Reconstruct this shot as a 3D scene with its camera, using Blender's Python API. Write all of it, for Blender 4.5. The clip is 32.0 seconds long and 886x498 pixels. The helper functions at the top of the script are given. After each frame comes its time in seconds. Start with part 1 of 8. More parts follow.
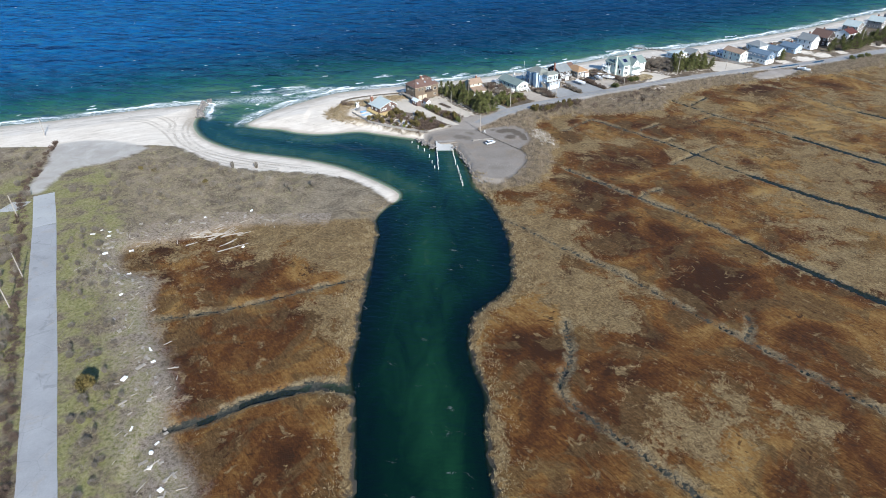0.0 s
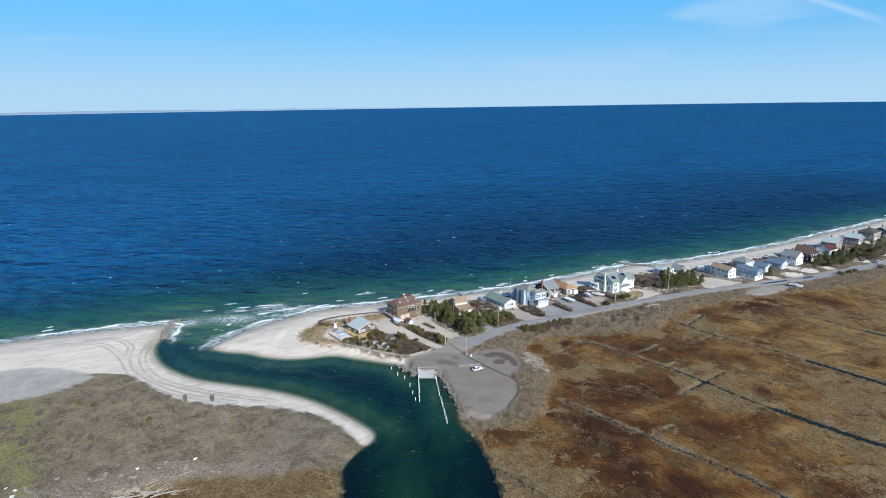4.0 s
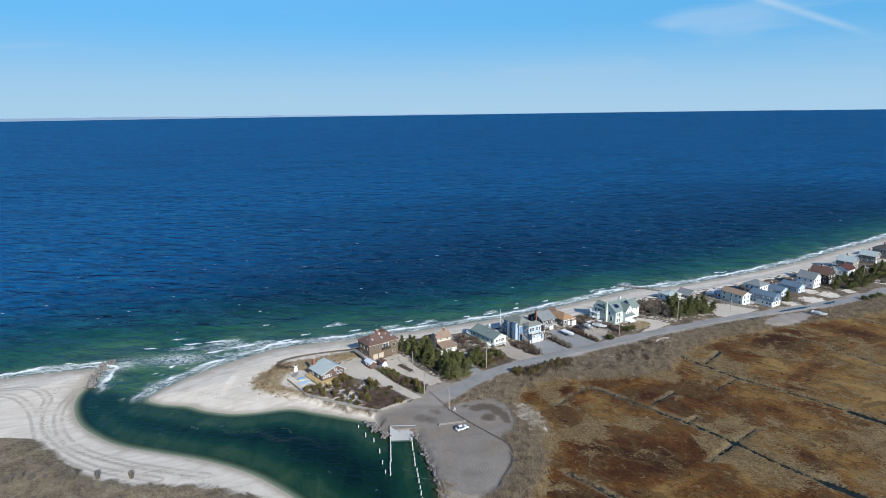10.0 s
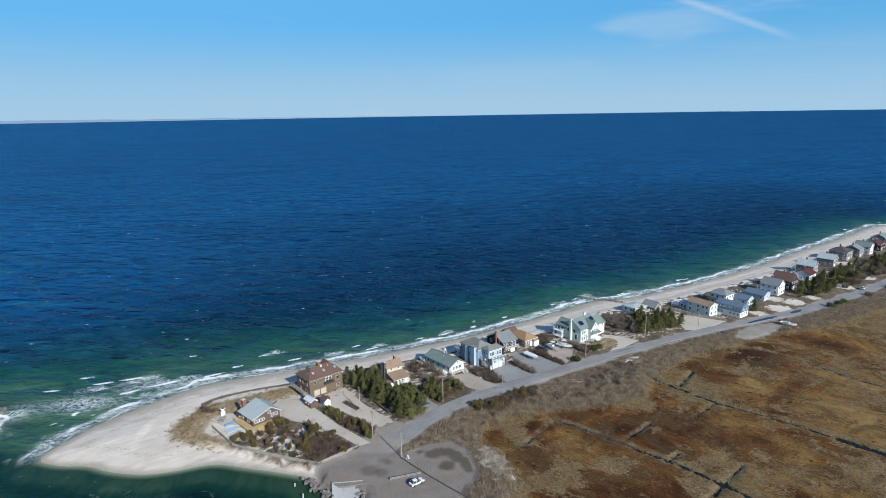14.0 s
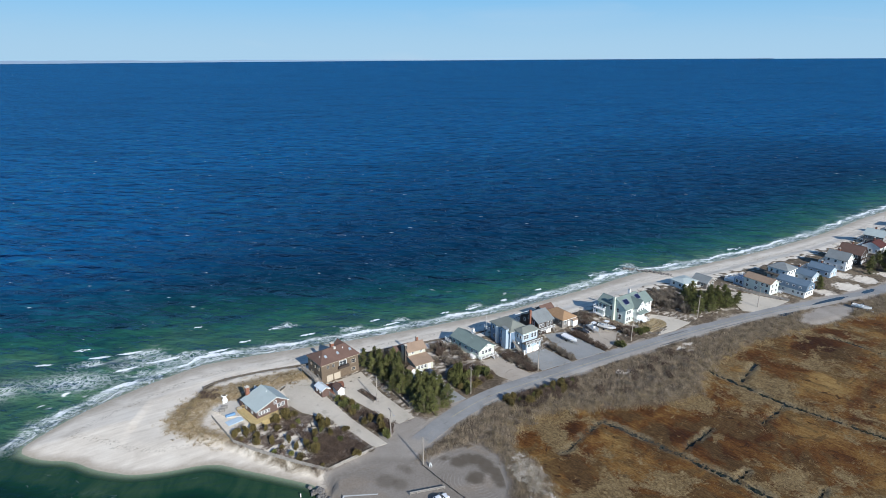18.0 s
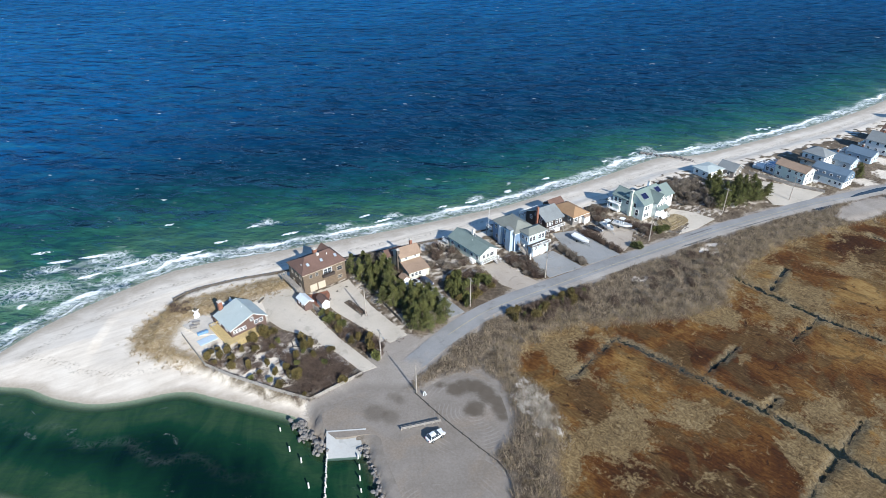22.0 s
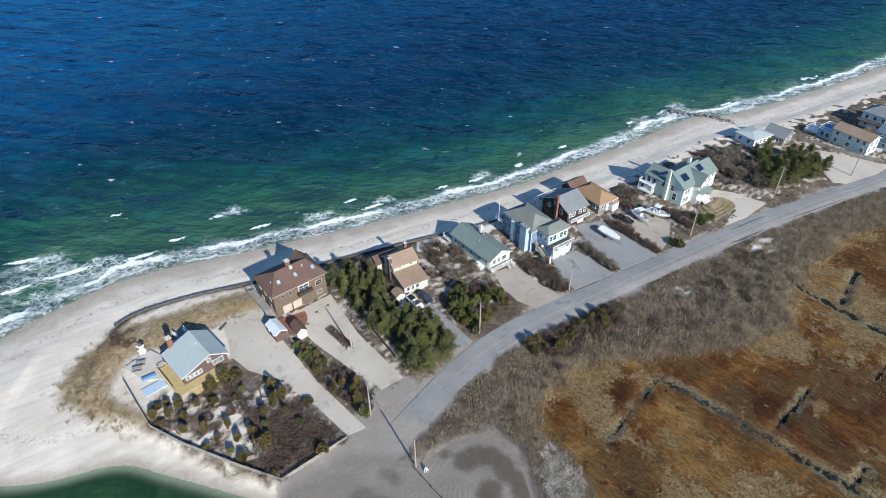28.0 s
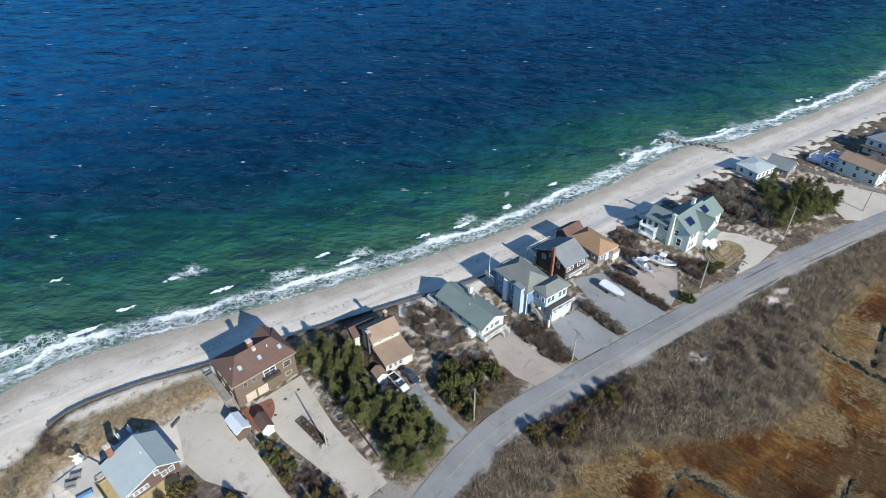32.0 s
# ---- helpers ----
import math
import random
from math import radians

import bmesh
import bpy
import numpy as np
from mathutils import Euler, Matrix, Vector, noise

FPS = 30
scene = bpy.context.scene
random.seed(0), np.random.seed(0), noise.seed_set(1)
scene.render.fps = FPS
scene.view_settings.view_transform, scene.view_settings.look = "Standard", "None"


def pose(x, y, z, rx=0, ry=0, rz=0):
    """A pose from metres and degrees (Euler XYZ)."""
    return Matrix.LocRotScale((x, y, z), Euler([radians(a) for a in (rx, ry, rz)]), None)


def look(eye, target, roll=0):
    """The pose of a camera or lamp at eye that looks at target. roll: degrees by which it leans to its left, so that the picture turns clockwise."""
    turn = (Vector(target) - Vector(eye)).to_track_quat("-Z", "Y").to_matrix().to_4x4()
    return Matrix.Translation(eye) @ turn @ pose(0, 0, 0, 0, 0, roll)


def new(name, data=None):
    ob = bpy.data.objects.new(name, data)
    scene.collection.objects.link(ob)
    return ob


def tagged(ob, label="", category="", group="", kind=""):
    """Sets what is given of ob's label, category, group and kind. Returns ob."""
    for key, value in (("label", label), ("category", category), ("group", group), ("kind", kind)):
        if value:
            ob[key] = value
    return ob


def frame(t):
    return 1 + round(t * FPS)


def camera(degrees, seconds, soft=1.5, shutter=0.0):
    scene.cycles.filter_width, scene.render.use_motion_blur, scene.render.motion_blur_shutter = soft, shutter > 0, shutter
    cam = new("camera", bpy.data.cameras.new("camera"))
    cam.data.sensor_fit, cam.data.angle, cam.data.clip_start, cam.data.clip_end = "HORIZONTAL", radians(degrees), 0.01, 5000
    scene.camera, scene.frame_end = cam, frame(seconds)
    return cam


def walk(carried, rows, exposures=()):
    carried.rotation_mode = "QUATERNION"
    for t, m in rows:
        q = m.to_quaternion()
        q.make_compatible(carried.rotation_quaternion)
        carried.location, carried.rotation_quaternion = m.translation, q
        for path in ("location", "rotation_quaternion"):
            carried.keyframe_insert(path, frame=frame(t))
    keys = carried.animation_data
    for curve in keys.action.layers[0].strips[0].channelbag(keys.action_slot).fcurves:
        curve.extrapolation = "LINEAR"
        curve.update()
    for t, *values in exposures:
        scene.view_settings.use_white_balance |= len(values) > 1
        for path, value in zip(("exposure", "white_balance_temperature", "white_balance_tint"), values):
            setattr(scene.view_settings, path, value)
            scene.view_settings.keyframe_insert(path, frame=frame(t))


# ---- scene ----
cam = camera(72.8, 32.0, soft=0.55)
METRES, EYE, TILT, LEAN, TURN = 200.4, 95.5, 0.0, 0.0, 0.0
ROWS = [
    (0.0, 0.0, 0.0, 0.0, -0.45, -32.55, 0.7),
    (0.5, 0.001, 0.0171, 0.0022, -0.61, -28.84, 0.66),
    (1.0, 0.002, 0.0314, 0.0024, -0.81, -23.78, 0.66),
    (1.5, 0.0034, 0.0468, 0.0032, -1.01, -18.3, 0.59),
    (2.0, 0.0046, 0.0606, 0.0007, -1.17, -13.85, 0.5),
    (2.5, 0.0065, 0.0751, -0.0002, -1.24, -13.73, 0.53),
    (3.0, 0.0084, 0.09, -0.0009, -1.33, -13.64, 0.54),
    (3.5, 0.0111, 0.1047, -0.0015, -1.4, -13.57, 0.55),
    (5.5, 0.0174, 0.1649, -0.003, -1.8, -13.32, 0.39),
    (6.0, 0.0193, 0.1804, -0.0031, -1.9, -13.3, 0.36),
    (6.5, 0.0202, 0.1961, -0.0028, -2.03, -13.24, 0.35),
    (7.0, 0.0212, 0.212, -0.0034, -2.16, -13.15, 0.37),
    (7.5, 0.0234, 0.2275, -0.0032, -2.22, -13.13, 0.37),
    (8.0, 0.0245, 0.2437, -0.0028, -2.35, -13.12, 0.35),
    (8.5, 0.0276, 0.2585, -0.0046, -2.44, -12.97, 0.42),
    (9.0, 0.0282, 0.2755, -0.0032, -2.55, -13.04, 0.39),
    (9.5, 0.0299, 0.291, -0.0031, -2.67, -12.98, 0.36),
    (10.0, 0.033, 0.306, -0.0045, -2.74, -12.85, 0.44),
    (10.5, 0.034, 0.3218, -0.0043, -2.83, -12.82, 0.42),
    (11.0, 0.0363, 0.338, -0.0046, -2.92, -12.77, 0.38),
    (11.5, 0.0378, 0.3535, -0.0049, -3.01, -12.7, 0.36),
    (12.0, 0.0418, 0.3689, -0.0051, -4.3, -12.69, 0.52),
    (12.5, 0.042, 0.3852, -0.0052, -6.63, -12.72, 0.58),
    (13.0, 0.0437, 0.4013, -0.005, -7.42, -12.74, 0.62),
    (13.5, 0.0451, 0.4174, -0.0045, -7.83, -12.77, 0.62),
    (15.5, 0.0483, 0.4866, -0.0027, -5.11, -9.92, 0.30),
    (16.0, 0.0491, 0.504, -0.0023, -5.12, -6.29, 0.32),
    (16.5, 0.0499, 0.5213, -0.0018, -4.98, -7.89, 0.12),
    (17.0, 0.0507, 0.5386, -0.0014, -4.90, -12.36, 0.04),
    (17.5, 0.0515, 0.5559, -0.0009, -4.91, -16.84, 0.0),
    (18.0, 0.0523, 0.5732, -0.0005, -4.97, -17.68, 0.02),
    (18.5, 0.0551, 0.5886, -0.0012, -4.87, -17.64, -0.04),
    (19.0, 0.0575, 0.6041, -0.0023, -4.91, -18.12, -0.02),
    (19.5, 0.0596, 0.6202, -0.003, -4.95, -18.9, -0.05),
    (20.0, 0.0617, 0.6356, -0.004, -4.96, -20.27, -0.01),
    (20.5, 0.0635, 0.6516, -0.0046, -4.97, -22.66, 0.04),
    (21.0, 0.066, 0.6676, -0.0055, -4.96, -25.18, 0.11),
    (21.5, 0.0678, 0.6836, -0.0055, -4.94, -27.75, 0.12),
    (22.0, 0.0693, 0.6995, -0.0054, -4.95, -30.27, 0.14),
    (22.5, 0.0715, 0.715, -0.0059, -4.85, -32.65, 0.13),
    (23.0, 0.0709, 0.7326, -0.005, -4.98, -35.08, 0.08),
    (23.5, 0.0723, 0.748, -0.0053, -5.0, -37.3, 0.16),
    (24.0, 0.0733, 0.7636, -0.0057, -4.96, -39.45, 0.17),
    (24.5, 0.074, 0.7797, -0.0051, -5.03, -41.41, 0.24),
    (26.5, 0.076, 0.8419, -0.0048, -5.33, -40.96, 0.24),
    (27.0, 0.0764, 0.8567, -0.0047, -5.45, -40.76, 0.27),
    (27.5, 0.0769, 0.8715, -0.0052, -5.6, -37.47, 0.29),
    (28.0, 0.0773, 0.8865, -0.0048, -5.64, -37.42, 0.23),
    (28.5, 0.0778, 0.9011, -0.005, -5.76, -37.3, 0.23),
    (29.0, 0.0783, 0.9155, -0.0047, -5.92, -37.21, 0.2),
    (29.5, 0.0794, 0.9288, -0.0048, -6.18, -37.08, 0.25),
    (30.0, 0.08, 0.9416, -0.0053, -6.46, -36.92, 0.27),
    (30.5, 0.0808, 0.9549, -0.0047, -6.88, -36.91, 0.28),
    (31.0, 0.0811, 0.9675, -0.0047, -7.37, -36.83, 0.32),
    (31.5, 0.0821, 0.9793, -0.0046, -7.77, -36.77, 0.32),
    (32.0, 0.0831, 0.9905, -0.0042, -8.16, -36.73, 0.34),
]
walk(cam, [(t, pose(0, 0, EYE, TILT, LEAN, TURN) @ pose(METRES * x, METRES * y, METRES * z, 90 + pitch, roll, yaw)) for t, x, y, z, yaw, pitch, roll in ROWS],
     exposures=[(0.0, 0.68), (1.0, 1.0), (2.0, 0.80), (3.0, 0.48), (6.0, 0.30), (10.0, 0.20), (13.0, 0.15), (15.5, 0.06), (16.2, 0.0), (17.0, -0.10), (18.0, 0.22), (19.0, 0.50), (20.0, 0.62), (21.0, 0.66), (23.0, 0.48), (28.0, 0.38), (32.0, 0.36)])

# ---------------------------------------------------------------- light
SUN_FROM = Vector((0.425, -0.905, 0.0))
SUN_ELEV = 28.5
world = bpy.data.worlds.new("world")
scene.world = world
world.use_nodes = True
wt = world.node_tree
sky = wt.nodes.new("ShaderNodeTexSky")
sky.sky_type = "NISHITA"
sky.sun_disc = False
sky.sun_elevation = radians(SUN_ELEV)
sky.sun_rotation = math.atan2(SUN_FROM.x, SUN_FROM.y)
sky.air_density, sky.dust_density, sky.ozone_density = 1.0, 0.0, 4.0
wt.nodes["Background"].inputs["Strength"].default_value = 0.11
tint = wt.nodes.new("ShaderNodeMix")
tint.data_type, tint.blend_type = "RGBA", "MULTIPLY"
tint.inputs["Factor"].default_value = 1.0
tint.inputs[7].default_value = (0.82, 0.94, 1.10, 1)
wt.links.new(sky.outputs[0], tint.inputs[6])
# the low sky pales towards the horizon, all round
coord = wt.nodes.new("ShaderNodeTexCoord")
split = wt.nodes.new("ShaderNodeSeparateXYZ")
wt.links.new(coord.outputs["Generated"], split.inputs[0])
last = tint.outputs[2]
for top, most, shade in ((0.55, 0.92, (0.62, 3.40, 6.6)), (0.15, 0.95, (3.2, 4.95, 6.5))):
    low = wt.nodes.new("ShaderNodeMapRange")
    low.interpolation_type = "SMOOTHSTEP"
    for socket, value in zip(low.inputs[1:5], (0.0, top, most, 0.0)):
        socket.default_value = value
    wt.links.new(split.outputs["Z"], low.inputs[0])
    haze = wt.nodes.new("ShaderNodeMix")
    haze.data_type = "RGBA"
    haze.inputs[7].default_value = (*shade, 1)
    wt.links.new(low.outputs[0], haze.inputs["Factor"])
    wt.links.new(last, haze.inputs[6])
    last = haze.outputs[2]
# thin streaks of high cloud
stretch = wt.nodes.new("ShaderNodeMapping")
stretch.inputs["Scale"].default_value = (1.6, 1.6, 11.0)
stretch.inputs["Rotation"].default_value = (0.12, 0.18, 0.3)
wt.links.new(coord.outputs["Generated"], stretch.inputs["Vector"])
wisp = wt.nodes.new("ShaderNodeTexNoise")
wisp.inputs["Scale"].default_value, wisp.inputs["Detail"].default_value, wisp.inputs["Distortion"].default_value = 1.9, 7, 0.9
wt.links.new(stretch.outputs[0], wisp.inputs["Vector"])
thin = wt.nodes.new("ShaderNodeMapRange")
for socket, value in zip(thin.inputs[1:5], (0.56, 0.80, 0.0, 0.16)):
    socket.default_value = value
wt.links.new(wisp.outputs["Fac"], thin.inputs[0])
cloud = wt.nodes.new("ShaderNodeMix")
cloud.data_type = "RGBA"
cloud.inputs[7].default_value = (4.6, 5.4, 6.2, 1)
wt.links.new(thin.outputs[0], cloud.inputs["Factor"])
wt.links.new(last, cloud.inputs[6])
# one faint straight vapour trail
reach = []
for axis, lo, hi in (((-0.2620, 0.3045, -0.9158), 0.0075, 0.0), ((0.4416, 0.8816, 0.1668), 0.9794, 0.9932)):
    dot = wt.nodes.new("ShaderNodeVectorMath")
    dot.operation, dot.inputs[1].default_value = "DOT_PRODUCT", axis
    wt.links.new(coord.outputs["Generated"], dot.inputs[0])
    far_off = wt.nodes.new("ShaderNodeMath")
    far_off.operation = "ABSOLUTE"
    wt.links.new(dot.outputs["Value"], far_off.inputs[0])
    band = wt.nodes.new("ShaderNodeMapRange")
    band.interpolation_type = "SMOOTHSTEP"
    for socket, value in zip(band.inputs[1:5], (lo, hi, 0.0, 1.0)):
        socket.default_value = value
    wt.links.new(far_off.outputs[0], band.inputs[0])
    reach.append(band.outputs[0])
streak = wt.nodes.new("ShaderNodeMath")
streak.operation = "MULTIPLY"
wt.links.new(reach[0], streak.inputs[0])
wt.links.new(reach[1], streak.inputs[1])
ragged = wt.nodes.new("ShaderNodeMapRange")
for socket, value in zip(ragged.inputs[1:5], (0.3, 0.7, 0.15, 0.55)):
    socket.default_value = value
wt.links.new(wisp.outputs["Fac"], ragged.inputs[0])
amount = wt.nodes.new("ShaderNodeMath")
amount.operation = "MULTIPLY"
wt.links.new(streak.outputs[0], amount.inputs[0])
wt.links.new(ragged.outputs[0], amount.inputs[1])
trail = wt.nodes.new("ShaderNodeMix")
trail.data_type = "RGBA"
trail.inputs[7].default_value = (5.0, 6.0, 7.0, 1)
wt.links.new(amount.outputs[0], trail.inputs["Factor"])
wt.links.new(cloud.outputs[2], trail.inputs[6])
# a torn wisp of cloud under the trail
away = wt.nodes.new("ShaderNodeVectorMath")
away.operation, away.inputs[1].default_value = "SUBTRACT", (0.448, 0.886, 0.130)
wt.links.new(coord.outputs["Generated"], away.inputs[0])
squash = wt.nodes.new("ShaderNodeVectorMath")
squash.operation, squash.inputs[1].default_value = "MULTIPLY", (9.0, 4.5, 50.0)
wt.links.new(away.outputs[0], squash.inputs[0])
spread = wt.nodes.new("ShaderNodeVectorMath")
spread.operation = "LENGTH"
wt.links.new(squash.outputs[0], spread.inputs[0])
torn = wt.nodes.new("ShaderNodeMath")
torn.operation, torn.inputs[1].default_value = "MULTIPLY_ADD", -3.6
wt.links.new(wisp.outputs["Fac"], torn.inputs[0])
wt.links.new(spread.outputs["Value"], torn.inputs[2])
puff = wt.nodes.new("ShaderNodeMapRange")
puff.interpolation_type = "SMOOTHSTEP"
for socket, value in zip(puff.inputs[1:5], (-0.55, -1.6, 0.0, 0.30)):
    socket.default_value = value
wt.links.new(torn.outputs[0], puff.inputs[0])
veil = wt.nodes.new("ShaderNodeMix")
veil.data_type = "RGBA"
veil.inputs[7].default_value = (4.6, 5.6, 6.6, 1)
wt.links.new(puff.outputs[0], veil.inputs["Factor"])
wt.links.new(trail.outputs[2], veil.inputs[6])
wt.links.new(veil.outputs[2], wt.nodes["Background"].inputs["Color"])

sun_data = bpy.data.lights.new("sun", "SUN")
sun_data.energy, sun_data.angle, sun_data.color = 5.0, radians(0.55), (1.0, 0.997, 0.97)
sun = new("sun", sun_data)
ce = math.cos(radians(SUN_ELEV))
sun.matrix_world = look((SUN_FROM.x * ce * 300, SUN_FROM.y * ce * 300 + 200, math.sin(radians(SUN_ELEV)) * 300), (0, 200, 0))


# ---------------------------------------------------------------- material tools
class Mat:
    """A node material with short calls for the nodes used here."""

    def __init__(self, name, rough=0.85, spec=0.3, metal=0.0):
        self.m = bpy.data.materials.new(name)
        self.m.use_nodes = True
        self.t = self.m.node_tree
        self.b = self.t.nodes["Principled BSDF"]
        self.b.inputs["Roughness"].default_value = rough
        self.b.inputs["Specular IOR Level"].default_value = spec
        self.b.inputs["Metallic"].default_value = metal

    def put(self, socket, value):
        if isinstance(value, bpy.types.NodeSocket):
            self.t.links.new(value, socket)
        elif isinstance(value, tuple) and len(value) == 3 and socket.type == "RGBA":
            socket.default_value = (*value, 1)
        else:
            socket.default_value = value

    def pos(self, sx=1.0, sy=1.0, sz=1.0, rot=0.0):
        geo = self.t.nodes.new("ShaderNodeNewGeometry")
        mp = self.t.nodes.new("ShaderNodeMapping")
        mp.inputs["Scale"].default_value = (sx, sy, sz)
        mp.inputs["Rotation"].default_value = (0, 0, rot)
        if rot:
            first = self.t.nodes.new("ShaderNodeMapping")
            first.inputs["Rotation"].default_value = (0, 0, rot)
            mp.inputs["Rotation"].default_value = (0, 0, 0)
            self.t.links.new(geo.outputs["Position"], first.inputs["Vector"])
            self.t.links.new(first.outputs[0], mp.inputs["Vector"])
        else:
            self.t.links.new(geo.outputs["Position"], mp.inputs["Vector"])
        return mp.outputs[0]

    def local(self, s=1.0):
        tc = self.t.nodes.new("ShaderNodeTexCoord")
        mp = self.t.nodes.new("ShaderNodeMapping")
        mp.inputs["Scale"].default_value = (s, s, s)
        self.t.links.new(tc.outputs["Object"], mp.inputs["Vector"])
        return mp.outputs[0]

    def noise(self, vec, scale=1.0, detail=4.0, rough=0.55, distort=0.0):
        n = self.t.nodes.new("ShaderNodeTexNoise")
        n.inputs["Scale"].default_value, n.inputs["Detail"].default_value = scale, detail
        n.inputs["Roughness"].default_value, n.inputs["Distortion"].default_value = rough, distort
        self.t.links.new(vec, n.inputs["Vector"])
        return n.outputs["Fac"]

    def wave(self, vec, scale, direction="Z", distort=0.0):
        n = self.t.nodes.new("ShaderNodeTexWave")
        n.bands_direction, n.wave_profile = direction, "SAW"
        n.inputs["Scale"].default_value, n.inputs["Distortion"].default_value = scale, distort
        self.t.links.new(vec, n.inputs["Vector"])
        return n.outputs["Fac"]

    def attr(self, name):
        n = self.t.nodes.new("ShaderNodeAttribute")
        n.attribute_name = name
        return n.outputs["Fac"]

    def op(self, kind, a, b=0.0, c=0.0, clamp=False):
        n = self.t.nodes.new("ShaderNodeMath")
        n.operation, n.use_clamp = kind, clamp
        for s, v in zip(n.inputs, (a, b, c)):
            self.put(s, v)
        return n.outputs[0]

    def step(self, v, lo, hi, a=0.0, b=1.0):
        n = self.t.nodes.new("ShaderNodeMapRange")
        n.interpolation_type = "SMOOTHSTEP"
        for s, x in zip(n.inputs, (v, lo, hi, a, b)):
            self.put(s, x)
        return n.outputs[0]

    def mix(self, fac, a, b):
        n = self.t.nodes.new("ShaderNodeMix")
        n.data_type = "RGBA"
        self.put(n.inputs["Factor"], fac)
        self.put(n.inputs["A"], None or a) if not isinstance(a, tuple) else self.put(n.inputs[6], a)
        self.put(n.inputs[7], b)
        if not isinstance(a, tuple):
            self.t.links.new(a, n.inputs[6])
        return n.outputs[2]

    def ramp(self, fac, *stops):
        n = self.t.nodes.new("ShaderNodeValToRGB")
        el = n.color_ramp.elements
        while len(el) < len(stops):
            el.new(0.5)
        for e, (p, c) in zip(el, stops):
            e.position, e.color = p, (*c, 1)
        self.t.links.new(fac, n.inputs[0])
        return n.outputs[0]

    def rand(self):
        return self.t.nodes.new("ShaderNodeObjectInfo").outputs["Random"]

    def island(self):
        return self.t.nodes.new("ShaderNodeNewGeometry").outputs["Random Per Island"]

    def bump(self, height, strength=0.5, distance=0.1):
        n = self.t.nodes.new("ShaderNodeBump")
        n.inputs["Strength"].default_value, n.inputs["Distance"].default_value = strength, distance
        self.t.links.new(height, n.inputs["Height"])
        self.t.links.new(n.outputs[0], self.b.inputs["Normal"])

    def colour(self, v):
        self.put(self.b.inputs["Base Color"], v)
        return self.m


def simple(name, base, rough=0.8, var=0.25, scale=1.5, metal=0.0, spec=0.3, relief=0.02):
    """A plain surface with stains at a large and grain at a small scale."""
    q = Mat(name, rough, spec, metal)
    n = q.noise(q.pos(), scale * 0.4, 3)
    f = q.noise(q.pos(), scale * 9, 3)
    v = q.op("ADD", q.op("MULTIPLY", n, 0.65), q.op("MULTIPLY", f, 0.35))
    lo, hi = tuple(c * (1 - var) for c in base), tuple(min(1, c * (1 + var)) for c in base)
    if relief:
        q.bump(f, 0.4, relief)
    return q.colour(q.ramp(v, (0.3, lo), (0.7, hi)))


def siding(name, base, pitch=0.14, var=0.15):
    """Clapboard or shingle courses on a wall."""
    q = Mat(name, 0.8, 0.25)
    w = q.wave(q.pos(), 1.0 / (pitch * 20) * 3.2, "Z")
    n = q.noise(q.pos(1, 1, 3), 1.3, 5)
    f = q.noise(q.pos(6, 6, 12), 1.0, 2)
    c = q.ramp(q.op("ADD", q.op("MULTIPLY", n, 0.6), q.op("MULTIPLY", f, 0.4)), (0.3, tuple(x * (1 - var) for x in base)), (0.7, tuple(min(1, x * (1 + var)) for x in base)))
    q.bump(w, 0.5, 0.02)
    return q.colour(c)


def shingles(name, base, var=0.22):
    """Asphalt roof shingles: courses, speckle and streaks."""
    q = Mat(name, 0.9, 0.2)
    w = q.wave(q.pos(), 2.0, "Z")
    n = q.noise(q.pos(), 0.35, 4)
    f = q.noise(q.pos(4, 4, 9), 1.0, 4)
    c = q.ramp(q.op("ADD", q.op("MULTIPLY", n, 0.5), q.op("MULTIPLY", f, 0.5)), (0.32, tuple(x * (1 - var) for x in base)), (0.68, tuple(min(1, x * (1 + var)) for x in base)))
    q.bump(w, 0.4, 0.03)
    return q.colour(c)


def foliage(name, dark, light, rough=0.7):
    q = Mat(name, rough, 0.2)
    q.b.inputs["Subsurface Weight"].default_value = 0.0
    r = q.op("ADD", q.op("MULTIPLY", q.island(), 0.42), q.op("ADD", q.op("MULTIPLY", q.rand(), 0.2), q.op("MULTIPLY", q.step(q.noise(q.pos(), 0.45, 3), 0.3, 0.7), 0.38)))
    return q.colour(q.ramp(r, (0.1, dark), (0.9, light)))


# ---------------------------------------------------------------- plan of the shore (x right, y ahead, metres)
def spline(pts, step=2.0, closed=False):
    """Points of a smooth line through pts."""
    p = [Vector((*q, 0)) for q in pts]
    n = len(p)
    out = []
    for i in range(n if closed else n - 1):
        a, b = (p[(i - 1) % n], p[(i + 2) % n]) if closed else (p[max(i - 1, 0)], p[min(i + 2, n - 1)])
        c, d = p[i], p[(i + 1) % n]
        k = max(1, int((d - c).length / step))
        k = min(k, 60)
        for j in range(k):
            t = j / k
            v = 0.5 * (2 * c + (d - a) * t + (2 * a - 5 * c + 4 * d - b) * t * t + (3 * c - a - 3 * d + b) * t ** 3)
            out.append((v.x, v.y))
    if not closed:
        out.append((p[-1].x, p[-1].y))
    return out


